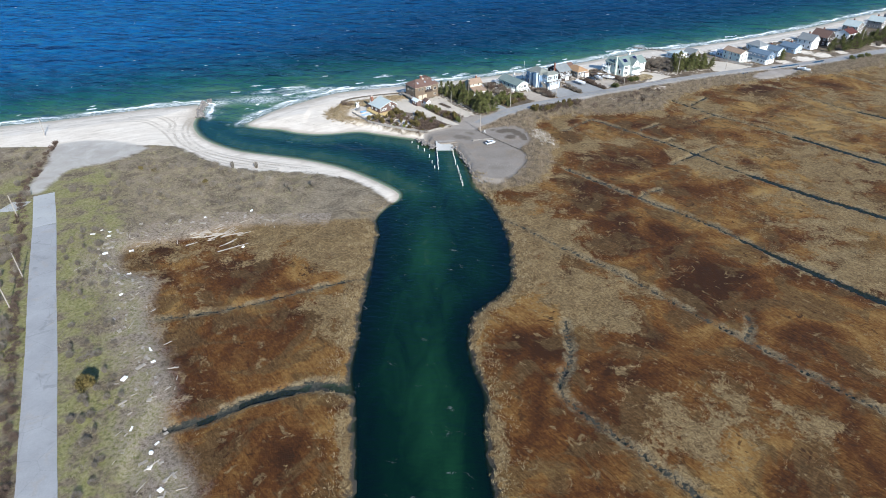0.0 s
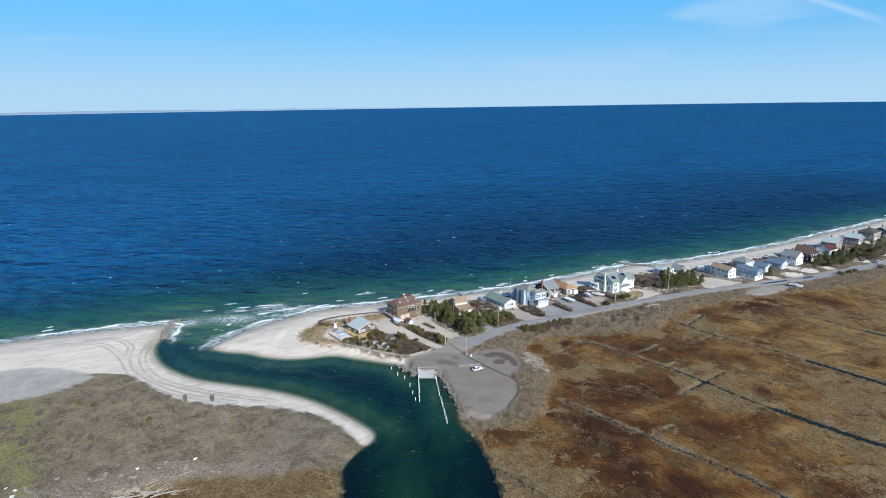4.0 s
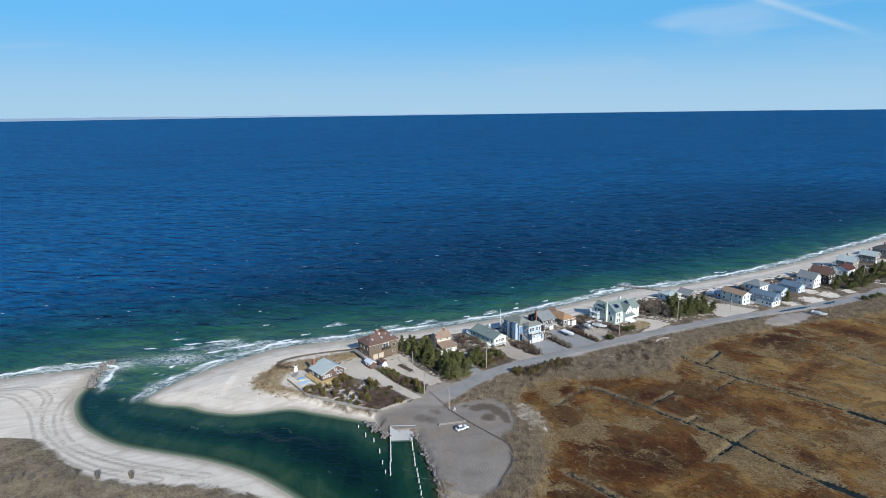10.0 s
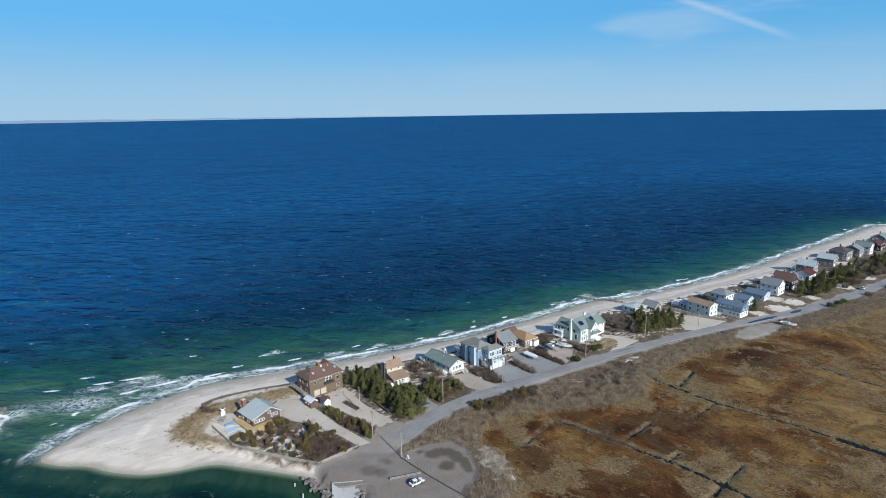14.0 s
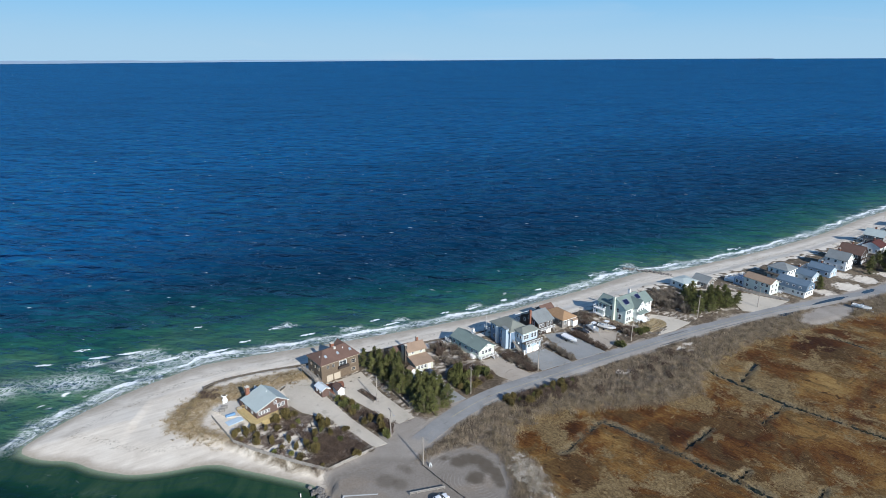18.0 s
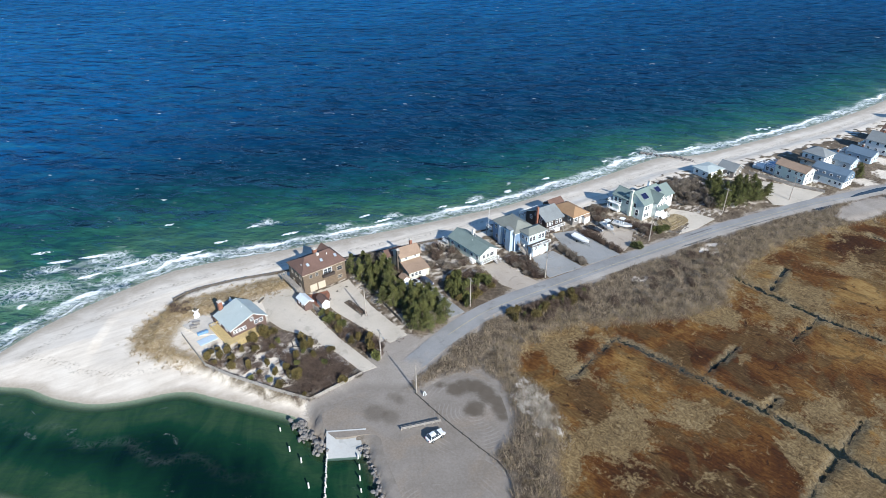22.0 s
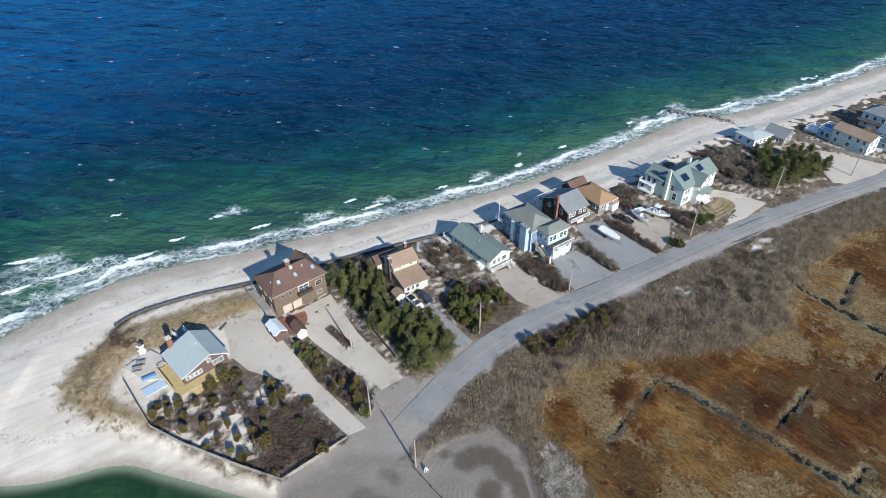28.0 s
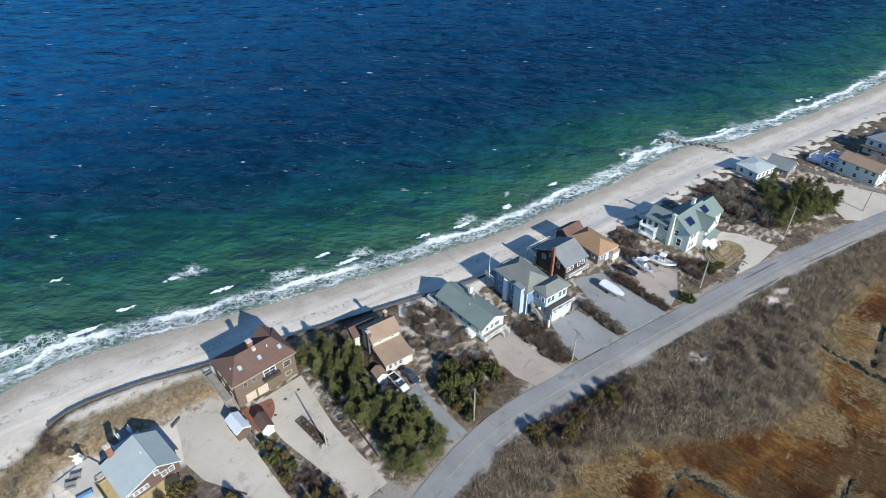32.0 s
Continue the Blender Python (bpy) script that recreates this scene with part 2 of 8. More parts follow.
LEFT_BANK = [(-14, 20), (-16, 50), (-17.1, 67), (-18, 77), (-19.5, 88.7), (-21.4, 98.7), (-21.2, 110), (-21.5, 123), (-20.8, 133), (-20.5, 147), (-20.3, 160), (-21.8, 167),
             (-19.2, 174.8), (-15.3, 180.7), (-15, 185.6), (-18.4, 190.1), (-27, 198.5), (-38.7, 207.8), (-53, 215), (-69.2, 220.4), (-83, 225.5), (-97, 235.5),
             (-105.5, 246), (-110.5, 257), (-111.5, 268), (-113.5, 279)]
LEFT_SEA = [(-118, 281), (-136, 277), (-152, 271.5), (-174.5, 263), (-196.4, 256), (-260, 238), (-400, 200)]
RIGHT_BANK = [(10, 20), (9.4, 50), (9.1, 66.5), (8.4, 74), (8.5, 85), (9, 91.3), (7.3, 98), (6, 105.6), (6.4, 111.6), (8.5, 119), (13.9, 125), (17.8, 130), (19.4, 137.7),
              (20.2, 152.5), (18.5, 168), (15.3, 181.8), (12, 190.4), (10.6, 204.5), (7.6, 218), (5.0, 223.4)]
RAMP_EDGE = [(3.7, 223.4), (-1.5, 223.6), (-3.4, 225.2)]
INNER_SPIT = [(-6.5, 230.5), (-9.5, 234), (-17.8, 237.6), (-26.7, 241.0), (-35.5, 244), (-46, 242.1), (-54, 241.8), (-63, 244.4), (-70, 248), (-78, 249.5), (-84.6, 252.6), (-85.6, 255),
              (-83.3, 261), (-76.6, 272.5), (-66, 284), (-58, 291.5)]
SEA_SHORE = [(-52, 296), (-42, 299.6), (-30.8, 302.8), (-19, 306), (-6.4, 309.6), (6.9, 313.6), (21.2, 318.4), (36.6, 324), (53, 330), (72.6, 340.4), (94, 351.5), (114, 363.5), (127, 369.6),
             (142, 370.5), (171, 382.5), (206, 398), (254, 423), (298, 450.5), (346, 478), (403, 513), (432, 529), (454, 527), (520, 500), (620, 470), (900, 430)]
BULKHEAD = [(-47, 278.5), (-44.5, 281.2), (-41.8, 283), (-32, 286.8), (-18.5, 290.3), (2, 297.1), (12, 300.2), (27, 304.8), (38, 308), (49, 312.5), (66, 321), (86, 331), (104, 341), (120, 350),
            (150, 359), (185, 374), (230, 394), (290, 427), (370, 472)]
FAR = 4700
left_land = spline(LEFT_BANK) + spline(LEFT_SEA, 4) + [(-1500, -100), (-FAR, -900), (-FAR, -FAR), (-14, -FAR)]
right_land = spline(RIGHT_BANK) + RAMP_EDGE + spline(INNER_SPIT) + spline(SEA_SHORE, 3) + [(1800, 300), (FAR, 0), (FAR, -FAR), (10, -FAR)]

MARSH_EDGE = [(2, 60), (1, 100), (5, 118), (12, 130), (14, 150), (12, 170), (14, 184), (32, 191), (40.4, 204), (41.5, 213), (45.6, 226), (43.5, 236), (39.5, 244), (42.6, 251.5), (47.7, 255.5), (54, 258), (68, 259), (82.6, 259.5),
              (98, 264), (109, 277), (133, 293.5), (174, 308), (215, 318), (260, 337), (330, 372)]
marsh_right = [(4, -400), (4, 20)] + spline(MARSH_EDGE) + [(900, 300), (900, -400)]
MARSH_LEFT = [(-40, 40), (-45.5, 67), (-53, 77), (-57, 84), (-60, 95), (-75, 119), (-79, 133), (-91, 139), (-94, 152), (-78, 157.5), (-61, 165), (-40, 166), (-23, 168)]
marsh_left = [(-30, -400)] + spline(MARSH_LEFT) + [(-18, 160), (-18, 120), (-15, 60), (-14, -400)]
SAND_LEFT = [(-330, 200), (-260, 222), (-184.6, 239), (-162, 241), (-138.5, 241.5), (-120, 236), (-101.4, 223.5), (-84, 210), (-69, 204), (-48, 202), (-28.5, 193), (-17.6, 179)]
sand_left = spline(SAND_LEFT) + [(0, 190), (-100, 300), (-330, 300)]
BARE_LEFT = [(-140, 186), (-139, 196), (-138, 206), (-126, 213), (-118, 225), (-132, 232), (-147, 234), (-157, 228), (-150, 212), (-146, 192)]
POINT_SAND = [(-49, 262), (-47, 272), (-44, 281), (-30, 287), (-16, 290), (-12, 281), (-20, 266), (-31, 258), (-34, 250), (-46, 252)]
DUNE = [(-52.5, 262), (-51, 270.6), (-46, 277), (-35, 281.6), (-19.5, 287.5), (-14, 284), (-19, 279), (-26, 276), (-33, 271), (-41, 268), (-41, 259), (-33, 254), (-32, 250.5), (-39, 253), (-46, 255.5)]
GARDEN = [(-33, 256), (-31.4, 250.5), (-25, 246.4), (-14.5, 241), (-6.4, 237.2), (4.2, 244.6), (-1.6, 252), (-8, 257.5), (-14, 261), (-20, 262), (-27, 256)]
UPLAND_END = [(-48, 268), (-47, 261), (-40, 253.5), (-32, 249.5), (-25, 245.5), (-15, 240), (-6.5, 236.3), (-4, 231)]
upland = spline(BULKHEAD) + [(900, 520), (900, -400), (60, -400), (30, 190), (12, 194), (6, 224)] + UPLAND_END[::-1]
DITCHES = [
    (0.59, [(29.8, 114.8), (28.6, 101), (24.5, 92), (30, 83.6), (37, 75.8), (45, 65.8), (56, 52), (80, 30)]),
    (0.38, [(20, 166), (35.8, 148.3), (49, 135), (59.7, 121), (71, 107.6), (77.6, 99), (89.7, 84.7), (120, 52)]),
    (0.65, [(46, 203), (50.7, 197.5), (66, 179.4), (82.3, 162), (97.6, 139.3), (112.5, 120.8), (150, 76)]),
    (0.76, [(66.4, 253.6), (71.7, 247.4), (77, 242), (84.5, 232.8), (92, 224), (100, 212), (107.2, 200.3), (126, 177.5), (139.4, 163.8), (175, 122)]),
    (0.70, [(108, 280), (114.2, 269.5), (122, 257), (136, 241.5), (150, 222.6), (164, 203.3), (200, 158)]),
    (0.59, [(165.4, 297), (173, 284), (180.4, 267), (192, 252), (225, 208)]),
    (0.54, [(210, 314.7), (215.4, 304), (222, 291.6), (245, 255)]),
    (0.38, [(127, 280.5), (120, 274), (114.2, 268.7)]),
    (0.16, [(81.0, 238.0), (87, 242.0), (93.9, 246.8)]),
    (0.16, [(81.0, 238.0), (77.3, 239.7)]),
    (0.14, [(66.4, 253.6), (58.5, 246.5), (51.5, 240.2)]),
    (0.2, [(91.5, 228.0), (94.1, 229.8)]),
    (0.30, [(108, 222), (99, 215), (92, 210), (86, 205.6)]),
    (0.24, [(109, 248.4), (116, 253), (121.8, 257)]),
    (0.27, [(66, 179), (70, 183.5), (75, 185)]),
    (0.32, [(71, 107.6), (74, 111), (75, 116)]),
    (1.4, [(-56, 83), (-48.5, 85.5), (-42.6, 89.5), (-35, 92.6), (-28, 94.6), (-18, 93)]),
    (0.32, [(-71.7, 118.2), (-55.8, 121.7), (-42.4, 127), (-28.4, 133), (-19, 135)]),
]


def seg_dist(px, py, line, closed):
    """Distance of points to a line, in numpy."""
    best = np.full(px.shape, 1e9)
    pts = list(line) + ([line[0]] if closed else [])
    for (ax, ay), (bx, by) in zip(pts[:-1], pts[1:]):
        dx, dy = bx - ax, by - ay
        ll = dx * dx + dy * dy
        if ll < 1e-9:
            continue
        t = np.clip(((px - ax) * dx + (py - ay) * dy) / ll, 0, 1)
        best = np.minimum(best, (px - ax - t * dx) ** 2 + (py - ay - t * dy) ** 2)
    return np.sqrt(best)


def inside(px, py, poly):
    r = np.zeros(px.shape, bool)
    n = len(poly)
    for i in range(n):
        (ax, ay), (bx, by) = poly[i], poly[(i + 1) % n]
        if ay == by:
            continue
        r ^= ((ay > py) != (by > py)) & (px < (bx - ax) * (py - ay) / (by - ay) + ax)
    return r


def sdf(px, py, poly):
    """Signed distance, positive inside the outline."""
    d = seg_dist(px, py, poly, True)
    return np.where(inside(px, py, poly), d, -d)


def fbm(px, py, size, seed):
    """Cheap smooth noise in numpy, about -1 to 1."""
    rng = np.random.default_rng(seed)
    v = np.zeros(px.shape)
    for k in range(10):
        a, ph, f = rng.uniform(0, 6.283), rng.uniform(0, 6.283), rng.uniform(0.5, 2.2) / size * 6.283
        v += np.sin((px * np.cos(a) + py * np.sin(a)) * f + ph + 1.3 * np.sin((px * np.sin(a) - py * np.cos(a)) * f * 0.6 + ph * 2))
    return v / 4.0


def smooth(v, lo, hi):
    t = np.clip((v - lo) / (hi - lo), 0, 1)
    return t * t * (3 - 2 * t)


def land_fields(px, py):
    """All that the ground is made from at these points: distances to the outlines, and the height."""
    f = {}
    shore = np.maximum(sdf(px, py, left_land), sdf(px, py, right_land))
    f["shore"] = shore
    f["marsh"] = np.maximum(sdf(px, py, marsh_right), sdf(px, py, marsh_left))
    f["upland"] = sdf(px, py, upland)
    f["sand"] = np.maximum(sdf(px, py, sand_left), np.maximum(np.where(py > 228, -f["upland"], -60), sdf(px, py, POINT_SAND)))
    f["bare"] = sdf(px, py, spline(BARE_LEFT, 3, True))
    f["dune"] = sdf(px, py, spline(DUNE, 3, True))
    f["garden"] = sdf(px, py, GARDEN)
    dit = np.full(px.shape, 1e9)
    wet = smooth(px + 0.1 * py, 95, 120)
    wob = 0.3 * fbm(px, py, 6, 3) + 0.10 * fbm(px, py, 2.2, 4)
    for w, line in DITCHES:
        p = spline(line, 4)
        k = max(2, int(len(p) * 0.4)) if w > 0.5 else len(p)
        dit = np.minimum(dit, seg_dist(px, py, p[:k + 1], False) - w * 0.62 + wob)
        if k < len(p):
            dit = np.minimum(dit, seg_dist(px, py, p[k:], False) - w * 0.9 - 0.5 * wet + wob)
    f["ditch"] = dit
    m = smooth(f["marsh"], -3, 3)
    shore = shore + m * (0.55 * fbm(px, py, 6, 51) + 0.45 * fbm(px, py, 2.6, 52)) * smooth(-np.abs(shore), -8, -2)
    f["shore"] = shore
    bank = 3.6 * smooth(px, 38, 46)
    flat = smooth(f["upland"], -0.4 - bank, 0.6 + 0.4 * bank)
    beach = np.minimum(0.85, 0.075 * shore) + 0.05 * fbm(px, py, 7, 5) * smooth(shore, 2, 8)
    up = np.minimum(1.70, 0.12 * np.maximum(shore, 0) + 1.2)
    z = beach * (1 - flat) + up * flat
    z = np.where(px < -60, np.minimum(1.7, 0.09 * shore), z)
    low = 0.62 + 0.10 * fbm(px, py, 16, 8) + 0.05 * fbm(px, py, 4, 9)
    z = z * (1 - m) + np.minimum(low, 0.55 * shore) * m
    z = z + (0.3 * np.maximum(0, fbm(px, py, 11, 12)) + 0.35) * smooth(f["dune"], 0, 4)
    z = z + 0.14 * np.abs(fbm(px, py, 5, 13)) * smooth(f["garden"], 0, 3)
    z = np.where(shore > 0, z, np.maximum(-3.0, 0.11 * shore))
    cut = smooth(-dit, -0.9, 0.4)
    z = z * (1 - cut) + np.minimum(z, -0.06 - 0.34 * wet + 0.22 * fbm(px, py, 9, 53)) * cut
    f["z"] = z
    return f


def axis_steps(lo, hi, step, out_lo, out_hi):
    """Even steps between lo and hi, growing ones beyond, out to the limits."""
    a = list(np.arange(lo, hi + 0.01, step))
    s, v = step, lo
    while v > out_lo:
        s = min(s * 1.25, 400)
        v -= s
        a.insert(0, max(v, out_lo))
    s, v = step, hi
    while v < out_hi:
        s = min(s * 1.25, 400)
        v += s
        a.append(min(v, out_hi))
    return np.array(a)


def grid_mesh(name, xs, ys, z, attrs, keep=None):
    """A sheet over the grid xs, ys with heights z and named values at its corners."""
    nx, ny = len(xs), len(ys)
    gx, gy = np.meshgrid(xs, ys)
    co = np.stack([gx.ravel(), gy.ravel(), z.ravel()], 1)
    i = np.arange(nx * ny).reshape(ny, nx)
    quads = np.stack([i[:-1, :-1], i[:-1, 1:], i[1:, 1:], i[1:, :-1]], -1).reshape(-1, 4)
    if keep is not None:
        quads = quads[keep.ravel()[quads].any(1)]
    used = np.unique(quads)
    back = np.full(nx * ny, -1)
    back[used] = np.arange(len(used))
    quads = back[quads]
    me = bpy.data.meshes.new(name)
    me.vertices.add(len(used))
    me.vertices.foreach_set("co", co[used].astype(np.float32).ravel())
    me.loops.add(quads.size)
    me.loops.foreach_set("vertex_index", quads.astype(np.int32).ravel())
    me.polygons.add(len(quads))
    me.polygons.foreach_set("loop_start", np.arange(0, quads.size, 4, dtype=np.int32))
    me.polygons.foreach_set("use_smooth", np.ones(len(quads), bool))
    for k, v in attrs.items():
        a = me.attributes.new(k, "FLOAT", "POINT")
        a.data.foreach_set("value", np.clip(v.ravel()[used], -300, 300).astype(np.float32))
    me.update(calc_edges=True)
    return me


# ---------------------------------------------------------------- ground and water materials
def ground_material():
    q = Mat("ground_cover", 0.95, 0.15)
    p = q.pos()
    big, mid, fine = q.noise(p, 0.035, 5, 0.6), q.noise(p, 0.16, 6, 0.62, 0.6), q.noise(p, 1.3, 5, 0.7)
    tiny = q.noise(p, 4.5, 3, 0.7)
    shore, marsh, sand = q.attr("shore"), q.attr("marsh"), q.attr("sand")
    edge = q.op("MULTIPLY", q.op("SUBTRACT", mid, 0.5), 9.0)
    edge2 = q.op("MULTIPLY", q.op("SUBTRACT", fine, 0.5), 4.0)
    # dry sand
    streak = q.noise(q.pos(0.12, 1.0, 1.0, -0.46), 0.5, 5, 0.65, 0.4)
    sandc = q.ramp(q.op("ADD", q.op("MULTIPLY", streak, 0.45), q.op("ADD", q.op("MULTIPLY", mid, 0.3), q.op("MULTIPLY", tiny, 0.25))), (0.33, (0.41, 0.35, 0.275)), (0.45, (0.59, 0.52, 0.43)), (0.57, (0.69, 0.622, 0.525)), (0.72, (0.75, 0.69, 0.60)))
    wet = q.step(q.op("ADD", q.attr("damp"), q.op("MULTIPLY", edge, 0.35)), 0.2, 3.2)
    sandc = q.mix(wet, q.ramp(fine, (0.3, (0.35, 0.295, 0.23)), (0.7, (0.45, 0.39, 0.315))), sandc)
    sandc = q.mix(q.op("MULTIPLY", q.step(q.op("ADD", q.op("ABSOLUTE", q.op("SUBTRACT", q.attr("track"), 1.1)), q.op("MULTIPLY", edge2, 0.22)), 0.75, 0.25), q.step(mid, 0.40, 0.52, 0.1, 0.55)), sandc, (0.33, 0.28, 0.22))
    wrack = q.op("MULTIPLY", q.step(q.op("ABSOLUTE", q.op("SUBTRACT", q.op("ADD", shore, q.op("MULTIPLY", edge, 0.5)), 8.5)), 1.6, 0.2), q.step(fine, 0.5, 0.62))
    sandc = q.mix(q.op("MULTIPLY", wrack, 0.6), sandc, (0.2, 0.16, 0.11))
    # brushy upland: grey twigs, straw and dull olive
    brush = q.ramp(q.op("ADD", q.op("MULTIPLY", mid, 0.5), q.op("MULTIPLY", fine, 0.5)), (0.32, (0.05, 0.038, 0.028)), (0.46, (0.12, 0.092, 0.065)), (0.57, (0.21, 0.165, 0.115)), (0.72, (0.33, 0.28, 0.215)))
    brush = q.mix(q.op("MULTIPLY", q.attr("field"), 0.8), brush, q.ramp(q.op("ADD", q.op("MULTIPLY", mid, 0.5), q.op("MULTIPLY", fine, 0.5)), (0.34, (0.080, 0.061, 0.041)), (0.46, (0.160, 0.128, 0.087)), (0.56, (0.250, 0.203, 0.138)), (0.68, (0.35, 0.298, 0.222))))
    olive = q.step(q.attr("olive"), -4, 6)
    oc = q.ramp(fine, (0.3, (0.095, 0.095, 0.034)), (0.5, (0.20, 0.19, 0.075)), (0.75, (0.32, 0.29, 0.15)))
    brush = q.mix(q.op("MULTIPLY", olive, q.step(mid, 0.40, 0.56, 0.0, 0.95)), brush, oc)
    # salt marsh: rust-red meadow, dark sodden hollows, golden and tan straw laid in cowlicks
    curl = q.noise(p, 0.75, 5, 0.68, 2.2)
    comb = q.noise(q.pos(0.35, 1.5, 1.0, 0.9), 1.1, 5, 0.7, 1.2)
    tanw = q.step(q.op("ADD", q.op("MULTIPLY", big, 0.55), q.op("ADD", q.op("MULTIPLY_ADD", q.op("SUBTRACT", fine, 0.5), 0.30, q.op("MULTIPLY", mid, 0.5)), q.op("MULTIPLY", q.attr("straw"), 0.19))), 0.54, 0.605)
    tone = q.op("ADD", q.op("MULTIPLY", q.noise(q.pos(rot=1.1), 0.045, 4, 0.55, 0.8), 0.6), q.op("ADD", q.op("MULTIPLY", comb, 0.22), q.op("MULTIPLY", fine, 0.18)))
    tone = q.op("MULTIPLY_ADD", q.attr("gold"), 0.055, tone)
    rust = q.ramp(tone, (0.40, (0.034, 0.013, 0.005)), (0.465, (0.076, 0.028, 0.008)), (0.52, (0.132, 0.060, 0.016)), (0.58, (0.215, 0.122, 0.038)), (0.66, (0.30, 0.195, 0.075)))
    straw = q.ramp(q.op("ADD", q.op("MULTIPLY", curl, 0.62), q.op("ADD", q.op("MULTIPLY", comb, 0.2), q.op("MULTIPLY", mid, 0.18))), (0.34, (0.044, 0.030, 0.014)), (0.45, (0.124, 0.081, 0.037)), (0.56, (0.222, 0.155, 0.074)), (0.68, (0.345, 0.265, 0.150)))
    umber = q.ramp(q.op("ADD", q.op("MULTIPLY", comb, 0.5), q.op("MULTIPLY", curl, 0.5)), (0.36, (0.034, 0.019, 0.008)), (0.5, (0.084, 0.050, 0.019)), (0.64, (0.150, 0.097, 0.042)))
    marshc = q.mix(q.step(q.noise(q.pos(rot=0.4), 0.085, 5, 0.62, 0.9), 0.50, 0.57, 0.0, 0.7), rust, umber)
    marshc = q.mix(tanw, marshc, straw)
    blot = q.noise(q.pos(rot=0.4), 0.30, 5, 0.65, 0.9)
    marshc = q.mix(q.op("MULTIPLY", q.step(blot, 0.59, 0.66), 0.8), marshc, straw)
    sodden = q.op("MULTIPLY", q.step(blot, 0.40, 0.34), q.step(q.noise(q.pos(rot=2.0), 0.05, 2, 0.5), 0.42, 0.58, 0.25, 0.9))
    marshc = q.mix(sodden, marshc, q.mix(tanw, (0.034, 0.015, 0.007), (0.080, 0.048, 0.021)))
    marshc = q.mix(q.step(comb, 0.44, 0.36, 0.0, 0.2), marshc, (0.036, 0.022, 0.010))
    c = q.mix(q.step(q.op("ADD", marsh, q.op("ADD", edge, edge2)), -1.5, 1.5), brush, marshc)
    dunec = q.ramp(q.op("ADD", q.op("MULTIPLY", mid, 0.4), q.op("MULTIPLY", fine, 0.6)), (0.35, (0.17, 0.12, 0.07)), (0.5, (0.30, 0.225, 0.13)), (0.66, (0.46, 0.40, 0.31)))
    gardc = q.ramp(q.op("ADD", q.op("MULTIPLY", mid, 0.6), q.op("MULTIPLY", fine, 0.4)), (0.36, (0.075, 0.055, 0.042)), (0.53, (0.17, 0.13, 0.10)), (0.62, (0.50, 0.46, 0.41)))
    c = q.mix(q.step(q.op("ADD", q.attr("yard"), edge2), -2.2, 2.2, 0.0, 0.85), c, sandc)
    c = q.mix(q.step(q.op("ADD", q.attr("garden"), edge2), -0.5, 0.5), c, gardc)
    c = q.mix(q.step(q.op("ADD", sand, q.op("MULTIPLY", edge, 0.8)), -1.2, 1.2), c, sandc)
    c = q.mix(q.step(q.op("ADD", q.attr("dune"), q.op("ADD", q.op("MULTIPLY", edge, 0.6), edge2)), -1.5, 1.5), c, dunec)
    barec = q.ramp(mid, (0.3, (0.33, 0.30, 0.26)), (0.7, (0.45, 0.42, 0.37)))
    c = q.mix(q.step(q.op("ADD", q.attr("bare"), q.op("MULTIPLY", edge, 0.6)), -1.5, 1.5), c, barec)
    verge = q.step(q.op("ADD", q.attr("verge"), q.op("ADD", q.op("MULTIPLY", edge, 0.35), q.op("MULTIPLY", edge2, 0.7))), -0.6, 0.8)
    c = q.mix(verge, c, q.ramp(q.op("ADD", q.op("MULTIPLY", mid, 0.5), q.op("MULTIPLY", tiny, 0.5)), (0.35, (0.22, 0.19, 0.157)), (0.55, (0.31, 0.275, 0.237)), (0.7, (0.40, 0.36, 0.312))))
    c = q.mix(q.step(q.op("ADD", q.attr("lot"), q.op("MULTIPLY", edge2, 0.8)), -2.6, 0.2), c, q.ramp(q.op("ADD", q.op("MULTIPLY", mid, 0.6), q.op("MULTIPLY", fine, 0.4)), (0.34, (0.17, 0.146, 0.120)), (0.66, (0.275, 0.242, 0.207))))
    wr = q.op("MULTIPLY", q.step(q.op("ADD", q.attr("debris"), edge), -2, 3), q.step(q.op("ADD", q.op("MULTIPLY", fine, 0.6), q.op("MULTIPLY", tiny, 0.4)), 0.42, 0.56))
    c = q.mix(q.op("MULTIPLY", wr, 0.6), c, q.ramp(tiny, (0.35, (0.22, 0.175, 0.145)), (0.65, (0.40, 0.335, 0.285))))
    trench = q.op("ADD", q.attr("ditch"), q.op("MULTIPLY", edge2, 0.75))
    c = q.mix(q.op("MULTIPLY", q.step(trench, 1.7, 0.6), q.step(mid, 0.42, 0.56, 0.15, 0.8)), c, q.ramp(curl, (0.35, (0.085, 0.066, 0.038)), (0.62, (0.235, 0.185, 0.110))))
    c = q.mix(q.step(trench, 0.42, -0.18), c, q.ramp(fine, (0.35, (0.026, 0.028, 0.023)), (0.65, (0.066, 0.066, 0.052))))
    bank = q.step(q.op("ADD", shore, q.op("MULTIPLY", edge2, 0.4)), 0.9, 0.1)
    c = q.mix(q.op("MULTIPLY", bank, q.step(marsh, -2, 1)), c, (0.05, 0.045, 0.035))
    under = q.step(shore, 0.0, -6.0)
    c = q.mix(under, c, (0.06, 0.10, 0.07))
    h = q.op("ADD", q.op("MULTIPLY", fine, 1.0), q.op("MULTIPLY", tiny, 0.5))
    rough_h = q.op("MULTIPLY", h, q.step(sand, 1.0, -2.0, 0.25, 1.0))
